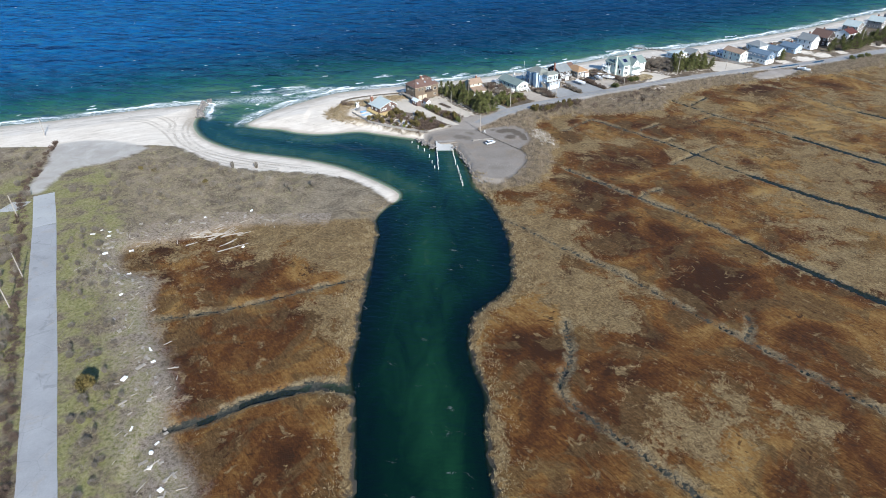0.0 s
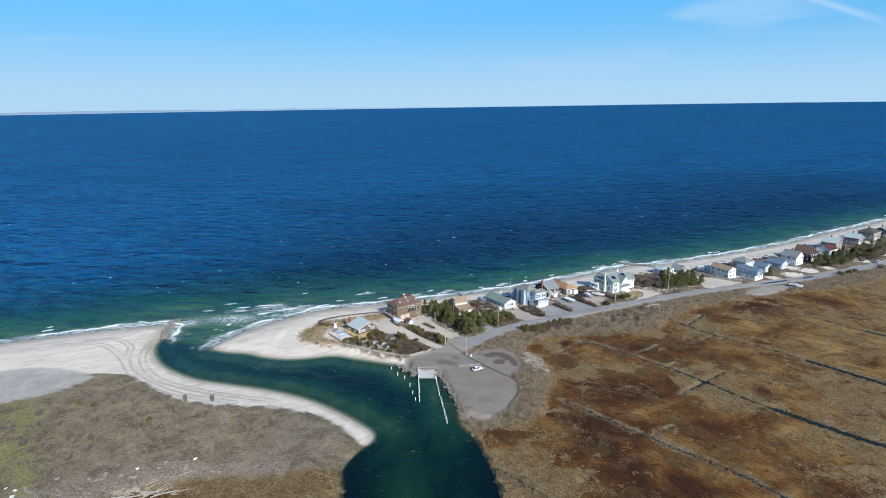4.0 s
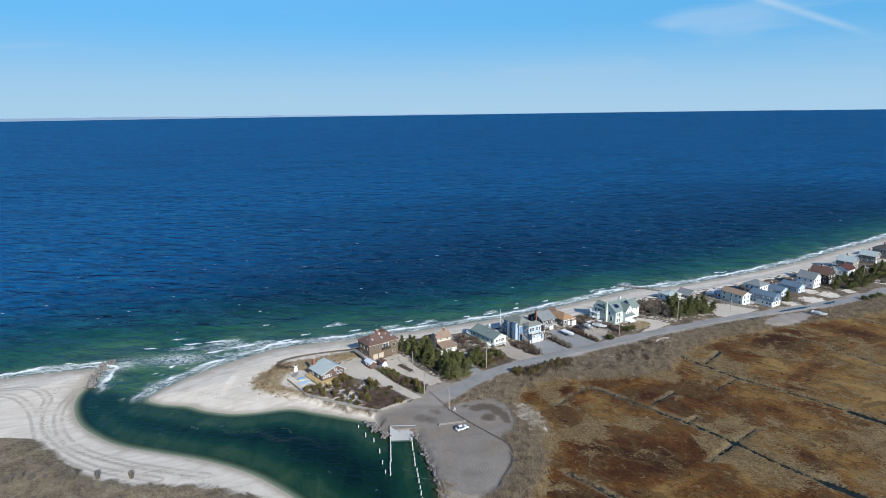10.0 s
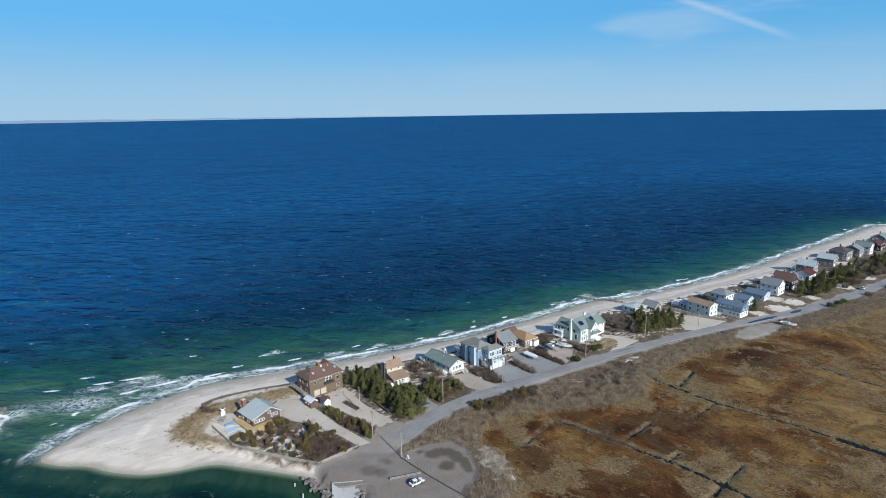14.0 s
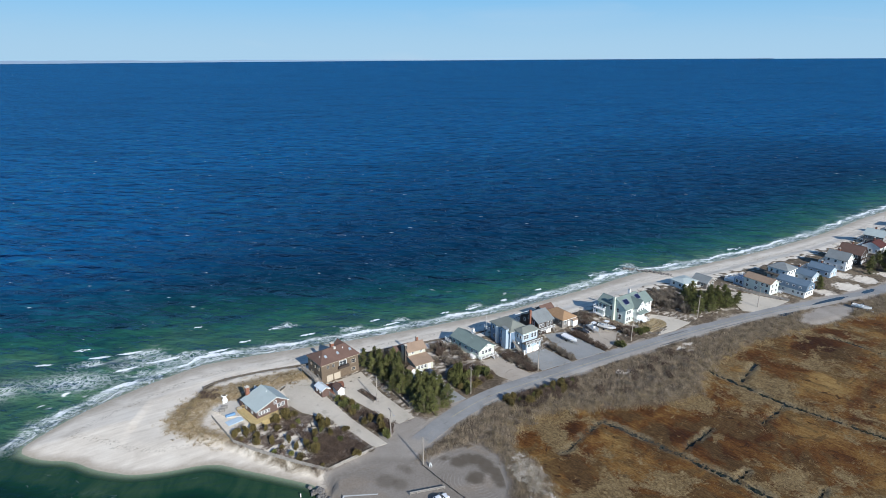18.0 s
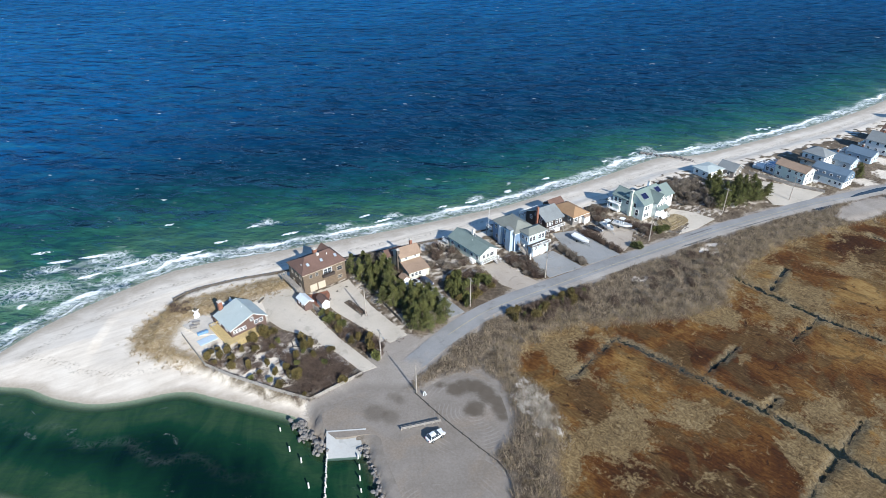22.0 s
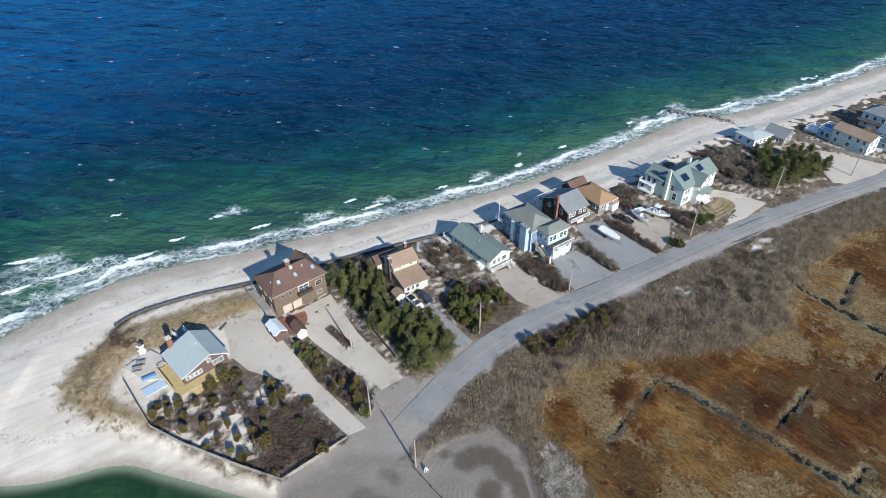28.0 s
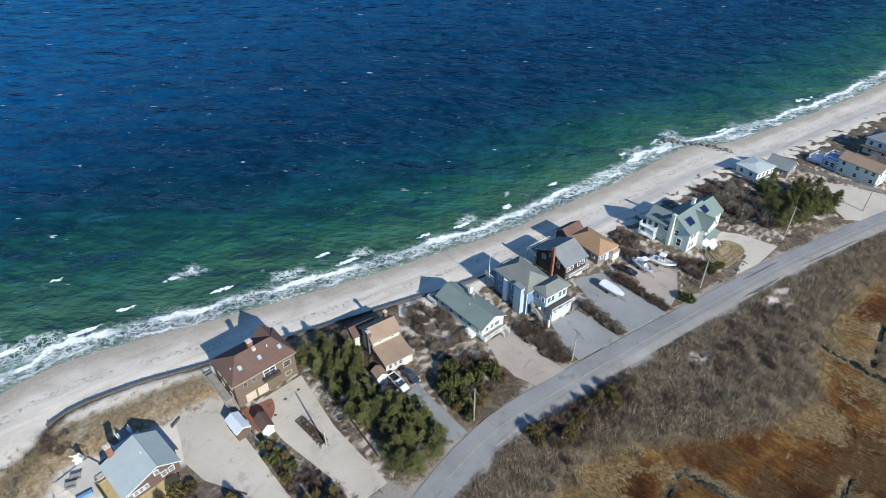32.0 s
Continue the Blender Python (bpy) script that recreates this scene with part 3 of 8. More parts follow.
    rough_h = q.op("MULTIPLY", rough_h, q.op("MULTIPLY", q.op("MULTIPLY_ADD", verge, -0.85, 1.0), q.step(q.attr("lot"), -1.5, 0.5, 1.0, 0.1)))
    q.bump(rough_h, 0.6, 0.5)
    return q.colour(c)


def water_material():
    q = Mat("sea_water", 0.9, 0.0)
    p = q.pos()
    off = q.op("MULTIPLY", q.attr("shore"), -1.0)
    chan = q.attr("channel")
    mid, fine = q.noise(p, 0.03, 4, 0.55, 0.5), q.noise(p, 0.35, 5, 0.65, 0.4)
    d = q.op("ADD", q.op("MULTIPLY", off, q.op("MULTIPLY_ADD", q.attr("shelf"), -0.5, 1.0)), q.op("MULTIPLY", q.op("SUBTRACT", mid, 0.5), 30.0))
    seac = q.ramp(q.step(d, 0.0, 190.0), (0.0, (0.047, 0.112, 0.064)), (0.03, (0.018, 0.087, 0.058)), (0.085, (0.0075, 0.060, 0.053)), (0.18, (0.0040, 0.050, 0.078)), (0.5, (0.0034, 0.061, 0.158)), (1.0, (0.0038, 0.080, 0.216)))
    shoal = q.op("ADD", q.attr("shoal"), q.op("MULTIPLY", q.op("SUBTRACT", q.noise(q.pos(1.6, 0.6, 1), 0.11, 4, 0.6, 1.0), 0.5), 0.9))
    chanc = q.ramp(q.op("MULTIPLY_ADD", shoal, 0.5, 0.25), (0.0, (0.0008, 0.0050, 0.0052)), (0.3, (0.0014, 0.0120, 0.0068)), (0.6, (0.0062, 0.036, 0.0150)), (1.0, (0.062, 0.100, 0.045)))
    chanc = q.mix(q.step(off, -3.0, -6.0), chanc, (0.014, 0.019, 0.019))
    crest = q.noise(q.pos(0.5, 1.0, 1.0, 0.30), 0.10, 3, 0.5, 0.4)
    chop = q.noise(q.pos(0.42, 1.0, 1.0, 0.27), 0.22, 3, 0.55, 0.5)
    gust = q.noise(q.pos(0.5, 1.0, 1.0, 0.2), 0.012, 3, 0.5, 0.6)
    # wave shading painted into the colour: dark troughs, paler crests where water is thin
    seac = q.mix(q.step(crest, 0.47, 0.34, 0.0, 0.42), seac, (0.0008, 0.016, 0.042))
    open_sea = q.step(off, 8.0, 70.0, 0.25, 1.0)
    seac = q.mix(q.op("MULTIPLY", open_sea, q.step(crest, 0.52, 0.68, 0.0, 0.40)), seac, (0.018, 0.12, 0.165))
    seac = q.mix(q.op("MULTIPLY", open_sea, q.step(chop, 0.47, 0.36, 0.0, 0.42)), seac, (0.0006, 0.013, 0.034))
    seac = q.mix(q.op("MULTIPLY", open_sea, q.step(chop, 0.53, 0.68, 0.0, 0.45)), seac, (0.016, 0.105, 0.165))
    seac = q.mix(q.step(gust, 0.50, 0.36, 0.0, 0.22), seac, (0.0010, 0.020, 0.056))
    # uneven sky reflection painted in as a darker tint by bearing
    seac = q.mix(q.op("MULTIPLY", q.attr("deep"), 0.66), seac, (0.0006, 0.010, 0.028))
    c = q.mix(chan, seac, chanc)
    # foam: swash at the edge, breaking crests further out, white caps at sea
    sea = q.op("SUBTRACT", 1.0, chan)
    surf = q.attr("surf")
    wob = q.op("MULTIPLY", q.op("SUBTRACT", q.noise(p, 0.07, 3, 0.5), 0.5), 9.0)
    wob2 = q.op("MULTIPLY", q.op("SUBTRACT", fine, 0.5), 4.0)
    dd = q.op("ADD", off, q.op("ADD", wob, wob2))
    lace = q.noise(p, 0.5, 7, 0.7, 1.6)
    warp = q.t.nodes.new("ShaderNodeTexNoise")
    warp.inputs["Scale"].default_value, warp.inputs["Detail"].default_value = 0.35, 4
    q.t.links.new(p, warp.inputs["Vector"])
    bent = q.t.nodes.new("ShaderNodeVectorMath")
    bent.operation, bent.inputs[1].default_value = "MULTIPLY_ADD", (4.0, 4.0, 0.0)
    q.t.links.new(warp.outputs["Color"], bent.inputs[0])
    q.t.links.new(p, bent.inputs[2])
    webs = []
    for size, wide0 in ((0.42, 0.13), (1.15, 0.17)):
        cell = q.t.nodes.new("ShaderNodeTexVoronoi")
        cell.feature, cell.inputs["Scale"].default_value = "DISTANCE_TO_EDGE", size
        q.t.links.new(bent.outputs[0], cell.inputs["Vector"])
        webs.append(q.step(q.op("MULTIPLY_ADD", lace, -0.16, q.op("ADD", cell.outputs["Distance"], 0.08)), wide0, 0.01))
    thin = q.op("MAXIMUM", webs[0], q.op("MULTIPLY", webs[1], 0.75))
    body = q.op("MULTIPLY", q.step(dd, 7.0, 5.5), q.step(dd, -3.5, -1.5))
    lip = q.op("MULTIPLY", q.step(q.op("ABSOLUTE", q.op("SUBTRACT", dd, 5.2)), 1.5, 0.5), q.step(q.noise(p, 0.055, 3, 0.5), 0.36, 0.52, 0.15, 1.0))
    edge_line = q.op("MULTIPLY", q.step(q.op("ABSOLUTE", q.op("ADD", dd, 1.6)), 0.9, 0.3), 0.75)
    inner = q.op("MULTIPLY", q.step(q.op("ABSOLUTE", q.op("SUBTRACT", dd, 1.6)), 0.9, 0.2), q.step(q.noise(p, 0.09, 2, 0.5), 0.46, 0.56, 0.0, 0.8))
    veil = q.op("ADD", q.op("MULTIPLY", q.step(lace, 0.40, 0.64), 0.50), q.op("MULTIPLY", thin, 0.30))
    swash = q.op("MULTIPLY", body, q.op("MAXIMUM", q.op("MULTIPLY", q.op("MAXIMUM", lip, q.op("MAXIMUM", edge_line, inner)), q.step(lace, 0.30, 0.48, 0.45, 1.0)), veil))
    patch = q.op("ADD", q.noise(q.pos(rot=0.35), 0.07, 2, 0.5), q.op("MULTIPLY", surf, 0.13))
    line1 = q.op("MULTIPLY", q.step(q.op("ABSOLUTE", q.op("SUBTRACT", dd, 9.5)), 1.4, 0.4), q.step(patch, 0.64, 0.68))
    line2 = q.op("MULTIPLY", q.step(q.op("ABSOLUTE", q.op("SUBTRACT", dd, 14.5)), 1.3, 0.3), q.step(patch, 0.66, 0.70))
    line3 = q.op("MULTIPLY", q.op("MULTIPLY", q.step(q.op("ABSOLUTE", q.op("SUBTRACT", dd, 24.0)), 1.7, 0.4), q.step(patch, 0.58, 0.64)), q.op("MULTIPLY", surf, 0.35))
    wide = q.op("MULTIPLY_ADD", surf, 24.0, 11.0)
    spots = q.step(q.op("ADD", q.noise(p, 0.075, 3, 0.5), q.op("MULTIPLY", surf, 0.12)), 0.55, 0.68)
    trail = q.op("MULTIPLY", q.op("MULTIPLY", q.step(q.op("SUBTRACT", dd, wide), 3.0, -9.0), q.op("MAXIMUM", thin, q.step(lace, 0.60, 0.70))), spots)
    wash = q.op("MULTIPLY", q.op("MULTIPLY", q.step(dd, 9.0, 5.0), q.step(dd, 0.0, 4.0)), q.op("MULTIPLY", thin, 0.6))
    trail = q.op("MAXIMUM", trail, wash)
    caps = q.op("MULTIPLY", q.step(q.noise(q.pos(0.32, 1.0, 1.0, 0.25), 0.42, 3, 0.6), 0.69, 0.735), q.step(off, 20.0, 40.0))
    foam = q.op("MAXIMUM", q.op("MAXIMUM", swash, line1), q.op("MAXIMUM", q.op("MAXIMUM", line2, line3), q.op("MAXIMUM", q.op("MULTIPLY", trail, 0.58), q.op("MULTIPLY", caps, 0.5))))
    foam = q.op("MULTIPLY", foam, sea, clamp=True)
    rip = q.op("MULTIPLY", q.op("MULTIPLY", q.attr("rip"), q.op("MAXIMUM", thin, q.step(lace, 0.55, 0.65))), 0.75)
    foam = q.op("MAXIMUM", foam, rip)
    # single breaking crests with lace drifting behind them
    ragged = q.op("MULTIPLY", q.op("SUBTRACT", lace, 0.5), 1.6)
    breaker = q.step(q.op("ADD", q.attr("breaker"), ragged), 0.42, 0.60)
    froth = q.op("MULTIPLY", q.step(q.op("ADD", q.attr("froth"), q.op("MULTIPLY", q.op("SUBTRACT", q.noise(q.pos(0.5, 1.0, 1.0, 0.4), 0.3, 4, 0.6, 0.8), 0.5), 2.2)), 0.30, 0.95), q.op("MAXIMUM", q.op("MULTIPLY", thin, 0.7), q.step(lace, 0.58, 0.70, 0.0, 0.7)))
    foam = q.op("MAXIMUM", foam, q.op("MAXIMUM", breaker, froth))
    c = q.mix(foam, c, (0.82, 0.84, 0.84))
    w1 = q.op("SUBTRACT", q.noise(q.pos(0.55, 1.0, 1.0, 0.30), 0.13, 2.5, 0.5, 0.3), 1.3)
    w2 = q.noise(q.pos(0.6, 1.0, 1.0, 0.15), 0.7, 3, 0.5)
    w0 = q.noise(q.pos(0.5, 1.0, 1.0, 0.34), 0.055, 3, 0.5, 0.3)
    ht = q.op("ADD", q.op("MULTIPLY", q.op("MULTIPLY_ADD", w0, 1.6, w1), q.op("MULTIPLY_ADD", q.op("MULTIPLY", sea, q.step(off, 6.0, 70.0, 0.45, 1.0)), 6.0, 0.2)), q.op("MULTIPLY", w2, q.op("MULTIPLY_ADD", sea, 0.6, 0.2)))
    q.bump(ht, 1.0, 1.0)
    q.put(q.b.inputs["Normal"].links[0].from_node.inputs["Strength"], q.op("MULTIPLY_ADD", foam, -0.8, 1.0))
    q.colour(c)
    # gloss on top, then thin clear water over the sand at the edge
    normal = q.b.inputs["Normal"].links[0].from_socket
    fres = q.t.nodes.new("ShaderNodeFresnel")
    fres.inputs["IOR"].default_value = 1.33
    q.t.links.new(normal, fres.inputs["Normal"])
    gl = q.t.nodes.new("ShaderNodeBsdfGlossy")
    gl.inputs["Roughness"].default_value = 0.22
    q.put(gl.inputs["Color"], (0.50, 0.76, 1.0))
    q.t.links.new(normal, gl.inputs["Normal"])
    gm = q.t.nodes.new("ShaderNodeMixShader")
    gloss = q.op("ADD", q.op("MULTIPLY", q.step(fres.outputs[0], 0.0, 1.0, 0.012, 0.30), sea), q.op("MULTIPLY", q.op("MULTIPLY", fres.outputs[0], 0.75), chan))
    q.put(gm.inputs[0], q.op("MULTIPLY", gloss, q.op("SUBTRACT", 1.0, foam)))
    q.t.links.new(q.b.outputs[0], gm.inputs[1])
    q.t.links.new(gl.outputs[0], gm.inputs[2])
    tr = q.t.nodes.new("ShaderNodeBsdfTransparent")
    q.put(tr.inputs[0], (0.80, 0.95, 0.88))
    ms = q.t.nodes.new("ShaderNodeMixShader")
    alpha = q.op("MAXIMUM", q.op("MAXIMUM", q.step(q.op("DIVIDE", off, q.attr("clear")), -0.06, 1.0, 0.15, 1.0), q.step(off, -8.0, -12.0, 0.0, 0.55)), foam)
    q.put(ms.inputs[0], alpha)
    q.t.links.new(tr.outputs[0], ms.inputs[1])
    q.t.links.new(gm.outputs[0], ms.inputs[2])
    q.t.links.new(ms.outputs[0], q.t.nodes["Material Output"].inputs[0])
    return q.m


GROUND, WATER = ground_material(), water_material()

# ---------------------------------------------------------------- ground sheet
xs = axis_steps(-215, 300, 1.0, -FAR, FAR)
ys = axis_steps(50, 430, 1.0, -FAR, FAR)
gx, gy = np.meshgrid(xs, ys)
F = land_fields(gx, gy)
road_left_line = [(-55, 30), (-78, 76.8), (-108.7, 133.3), (-125, 164), (-137, 185.5)]
dl = seg_dist(gx, gy, road_left_line, False)
F["olive"] = np.minimum(24 - dl, 215 - gy + 8 * fbm(gx, gy, 30, 2))
F["olive"] = np.where(gx < -30, F["olive"], -30)
mline = spline(MARSH_LEFT)
dm = seg_dist(gx, gy, mline, False)
F["debris"] = np.where((gx < -35) & (gy < 172), np.minimum(9.5 - dm, 2.0 - F["marsh"]), -30)
F["field"] = np.where((gx < -10) & (gy < 250) & (F["marsh"] < 4), 1.0, 0.0)
YARD = [(-24, 277), (-17, 283), (20, 297), (60, 312), (110, 338), (170, 352), (178, 330), (150, 322), (110, 306), (84, 296), (54, 284), (28, 270), (8, 250), (-2, 256)]
F["yard"] = np.minimum(sdf(gx, gy, YARD), 3) + 4 * fbm(gx, gy, 4, 21) - 4.0
STRAW = [(-50, 155, 16), (-30, 120, 10), (-28, 150, 12), (34, 160, 14), (36, 125, 9), (48, 76, 7), (60, 212, 8), (40, 180, 14), (120, 262, 9), (96, 208, 8), (62, 92, 12), (110, 90, 14), (140, 200, 14), (215, 275, 9), (240, 310, 14), (175, 250, 7), (270, 300, 18), (51.5, 247.9, 5), (92, 260, 8), (56, 226, 7), (44, 217, 7), (90, 216, 6), (126, 177, 12), (95, 195, 10), (117, 134, 12), (74, 80, 6), (43, 114, 6), (36, 126, 6), (27, 137, 6), (75.8, 228, 6), (55.3, 224.2, 5), (90, 213, 4), (101, 225.7, 4), (91.7, 228.5, 4)]
RUST = [(-45, 108, 14), (-48, 135, 12), (-38, 72, 14), (62, 160, 14), (55, 190, 12), (85, 190, 14), (75, 252, 10), (90, 235, 12), (24, 84, 10), (70, 130, 12), (95, 120, 14), (82, 215, 9), (55, 228, 6), (25, 105, 6), (44, 244, 5), (50, 235, 5), (58, 248, 5), (82, 253, 9), (66, 217, 5), (97, 240, 9), (40, 172, 10), (62, 153, 10), (80, 135, 10), (55, 108, 9), (78, 100, 8), (22, 180, 6), (76.4, 248.9, 7), (61.3, 206, 8), (80.5, 213.3, 6), (86, 200, 5)]
straw = 0.8 * smooth(7 - F["shore"], 0, 7) + 0.35 * smooth(7 - F["marsh"], 0, 7) + 0.5 * smooth(3.5 - F["ditch"], 0, 3.5)
for x, y, r in STRAW:
    straw = straw + 0.9 * np.exp(-((gx - x) ** 2 + (gy - y) ** 2) / (r * r))
for x, y, r in RUST:
    straw = straw - 0.9 * np.exp(-((gx - x) ** 2 + (gy - y) ** 2) / (r * r))
gold = np.zeros(gx.shape)
for x, y, r in ((100, 240, 14), (122, 226, 18), (118, 268, 14), (138, 272, 18), (152, 240, 30), (190, 255, 40), (112, 182, 22), (136, 152, 25), (230, 290, 40)):
    gold = np.maximum(gold, np.exp(-((gx - x) ** 2 + (gy - y) ** 2) / (r * r)))
for x, y, r in RUST:
    gold = gold - 0.75 * np.exp(-((gx - x) ** 2 + (gy - y) ** 2) / (r * r))
F["gold"] = np.clip(gold, -0.8, 1)
F["straw"] = straw - 0.35 * smooth(135 - gy, 0, 45)
ROAD = [(11, 240.5), (18, 249), (25, 256.5), (33.6, 263.8), (42, 268.8), (53.5, 274.2), (67, 280.6), (81.5, 287.2), (99, 295), (119, 303.6), (155.5, 317), (172.7, 321.8), (208.5, 332.4), (246, 348.6), (300, 375), (360, 405), (460, 450)]
dr = seg_dist(gx, gy, spline(ROAD, 6), False)
F["verge"] = np.maximum(3.9 + 0.7 * fbm(gx, gy, 14, 33) - dr, 4.5 - seg_dist(gx, gy, [(-3, 236), (5, 242.5), (10, 248.5), (14, 254)], False))
F["verge"] = np.maximum(F["verge"], 5.5 - np.hypot((gx - 176) * 0.35, gy - 313.5 - (gx - 176) * 0.4))
LOT = [(-4.5, 235.5), (-5.5, 231.5), (-2.5, 227), (5.5, 227), (7.3, 221), (9.5, 212), (11.5, 204), (13.6, 194.5), (20, 191.2), (25.4, 195.3), (31, 203.4), (32.4, 213.6), (29.5, 219), (34, 224), (36, 229), (35, 238),
       (32, 243), (27, 243), (22, 241), (17, 238), (5, 240)]
F["lot"] = sdf(gx, gy, LOT)
F["z"] = np.where((F["lot"] > 0.4) & ((gy > 226.5) | (gx > 6)), np.maximum(F["z"], 1.68), F["z"])
PATCHES = [(111, 293.6, 1.6), (107, 290.7, 1.2), (83.4, 276, 0.9), (80.5, 276.8, 0.6), (-8.0, 255.9, 2.6), (-11.5, 256.8, 2.0), (-15.4, 247.2, 1.6), (-19.9, 252.2, 1.8), (-21.9, 246.0, 1.6), (-12.4, 243.4, 1.2), (-24, 254, 1.6), (-29, 256, 2.4), (-17, 250, 1.6), (-18, 247.5, 1.0), (-25, 248.8, 1.0), (-14, 244.6, 0.9), (-20, 255, 0.8), (-28, 252.5, 0.9),
           (-21, 247, 1.2), (218, 347, 5), (204, 339, 5), (232, 352, 3), (262, 366, 4), (190, 334, 4), (288, 380, 4), (225, 372, 4), (246, 372, 3), (276, 392, 5), (300, 412, 5), (212, 353, 4), (200, 362, 5), (240, 386, 6)]
for x, y, r in PATCHES:
    F["sand"] = np.maximum(F["sand"], np.maximum(-3, r - np.hypot(gx - x, gy - y) + 1.6 * fbm(gx, gy, 3, 37)))
F["sand"] = np.where((gx > 20) & (gy > 280 + 0.35 * gx), np.maximum(F["sand"], 4.5 - F["upland"] + 4 * fbm(gx, gy, 7, 39)), F["sand"])
F["damp"] = F["shore"] / (1.0 + 1.5 * smooth(gy - 300 - 0.45 * gx, -6, 6))
TRACKS = [[(-140, 262), (-128, 262), (-119, 255), (-116, 246), (-110, 234), (-98.7, 222.5), (-82, 211.5), (-62, 205)], [(-113, 262), (-112, 252), (-109, 243), (-102, 232), (-91, 222), (-72, 213), (-50, 207)], [(-150, 258), (-132, 256), (-121, 248), (-113, 238), (-104, 225)]]
F["track"] = np.full(gx.shape, 99.0)
for line in TRACKS:
    F["track"] = np.minimum(F["track"], seg_dist(gx, gy, spline(line, 3), False))
names = ("gold", "track", "damp", "field", "verge", "lot", "shore", "marsh", "sand", "bare", "dune", "garden", "ditch", "olive", "debris", "yard", "straw")
keep = F["shore"] > -40
ground = new("ground", grid_mesh("ground", xs, ys, F["z"], {k: F[k] for k in names}, keep))
ground.data.materials.append(GROUND)
tagged(ground, "rust and tan salt marsh, pale sand and brushy upland", "ground", kind="structure")

# ---------------------------------------------------------------- water sheet
wx = axis_steps(-200, 300, 1.15, -FAR, FAR)
wy = axis_steps(60, 400, 1.15, -FAR, FAR)
sx, sy = np.meshgrid(wx, wy)
W = {"shore": np.maximum(sdf(sx, sy, left_land), sdf(sx, sy, right_land))}
INLET = [(-116, 274), (-104, 263), (-88, 254.5), (-60, 252), (0, 246), (40, 230), (40, -400), (-60, -400), (-120, 230)]
W["channel"] = np.maximum(smooth(sdf(sx, sy, INLET), -5, 5), smooth(W["shore"], 8, 14))
W["shoal"] = 0.6 * np.exp(-((sx + 4) / 5.5) ** 2 - ((sy - 150) / 24) ** 2) + 0.5 * np.exp(-((sx + 2 - (sy - 90) * -0.15) / 6.0) ** 2 - ((sy - 85) / 28) ** 2) + 1.3 * smooth(W["shore"], -17, 0) * smooth(sy, 165, 195) * smooth(12 - np.abs(sx + 40) * 0.1, 0, 9) - 0.35 + 0.45 * smooth(-W["shore"], 2, 8) - smooth(W["shore"], 3, 9)
W["clear"] = 1.2 + 2.2 * smooth(sy, 172, 200)
W["surf"] = 0.6 * np.exp(-((sx + 80) / 26) ** 2 - ((sy - 303) / 15) ** 2) + 0.6 * np.exp(-((sx - 120) / 14) ** 2 - ((sy - 374) / 9) ** 2)
W["rip"] = np.exp(-((sx + 88) / 12) ** 2 - ((sy - 288) / 5) ** 2) + 0.05 * np.exp(-((sx + 45) / 22) ** 2 - ((sy - 228 - (sx + 40) * -0.35 - 1.5 * np.sin(sx * 0.4)) / 0.8) ** 2) + 0.9 * np.exp(-((sx + 108) / 5) ** 2 - ((sy - 284) / 5) ** 2)
# imitates sky glare in the colour: darker by bearing, weaker far out; not depth
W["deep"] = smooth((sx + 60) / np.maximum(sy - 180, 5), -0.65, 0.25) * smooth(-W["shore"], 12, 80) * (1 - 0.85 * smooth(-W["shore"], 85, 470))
BREAKERS = [(-66, 300.4, 6.5, 0.9, 22), (-88, 304, 4.0, 0.8, 8), (-79, 306.5, 4.5, 0.8, 12), (-50, 305.5, 5.0, 0.8, 22), (-76, 295, 4.5, 0.8, 26), (-42.6, 312, 2.8, 0.7, 20), (-34, 322, 2.6, 0.7, 18), (-21, 316, 3.2, 0.7, 20),
            (3, 326.4, 2.4, 0.7, 24), (9, 322.5, 4.0, 0.7, 22), (41, 334.3, 3.4, 0.8, 25), (30, 331, 2.2, 0.6, 22), (72, 352, 2.6, 0.7, 28), (116, 368.5, 5.0, 1.0, 30), (142, 379, 3.5, 0.8, 28), (-62, 326, 1.8, 0.6, 12), (-96, 310, 3.5, 0.7, 6),
            (-104, 300, 3.0, 0.7, 2), (-128, 286, 3.4, 0.7, -14), (190, 400, 3.5, 0.8, 28)]
FROTH = [(-75, 305, 8, 3.5), (-90, 299, 7, 4), (-60, 304, 6, 2.5), (-30, 324, 5, 3), (118, 373, 8, 3.5), (-6, 319, 6, 2.5), (12, 326, 5, 2.5), (43, 337, 4, 2), (-70, 292, 5, 3)]
W["shelf"] = np.exp(-((sx + 65) / 60) ** 2 - ((sy - 315) / 60) ** 2)
W["breaker"], W["froth"] = np.zeros(sx.shape), np.zeros(sx.shape)
for x, y, ln, wd, yaw in BREAKERS:
    ca, sa = math.cos(radians(yaw)), math.sin(radians(yaw))
    u, v = (sx - x) * ca + (sy - y) * sa, (sy - y) * ca - (sx - x) * sa
    W["breaker"] = np.maximum(W["breaker"], np.exp(-np.abs(u / ln) ** 3 - ((v - 0.05 * u * u / ln) / wd) ** 2))
for x, y, ln, wd in FROTH:
    u, v = (sx - x) * 0.92 + (sy - y) * 0.39, (sy - y) * 0.92 - (sx - x) * 0.39
    W["froth"] = np.maximum(W["froth"], np.exp(-(u / ln) ** 2 - (v / wd) ** 2))
swell = 0.10 * fbm(sx, sy, 14, 31) * smooth(-W["shore"], 3, 25) * (1 - W["channel"])
rim = np.hypot(sx, sy)
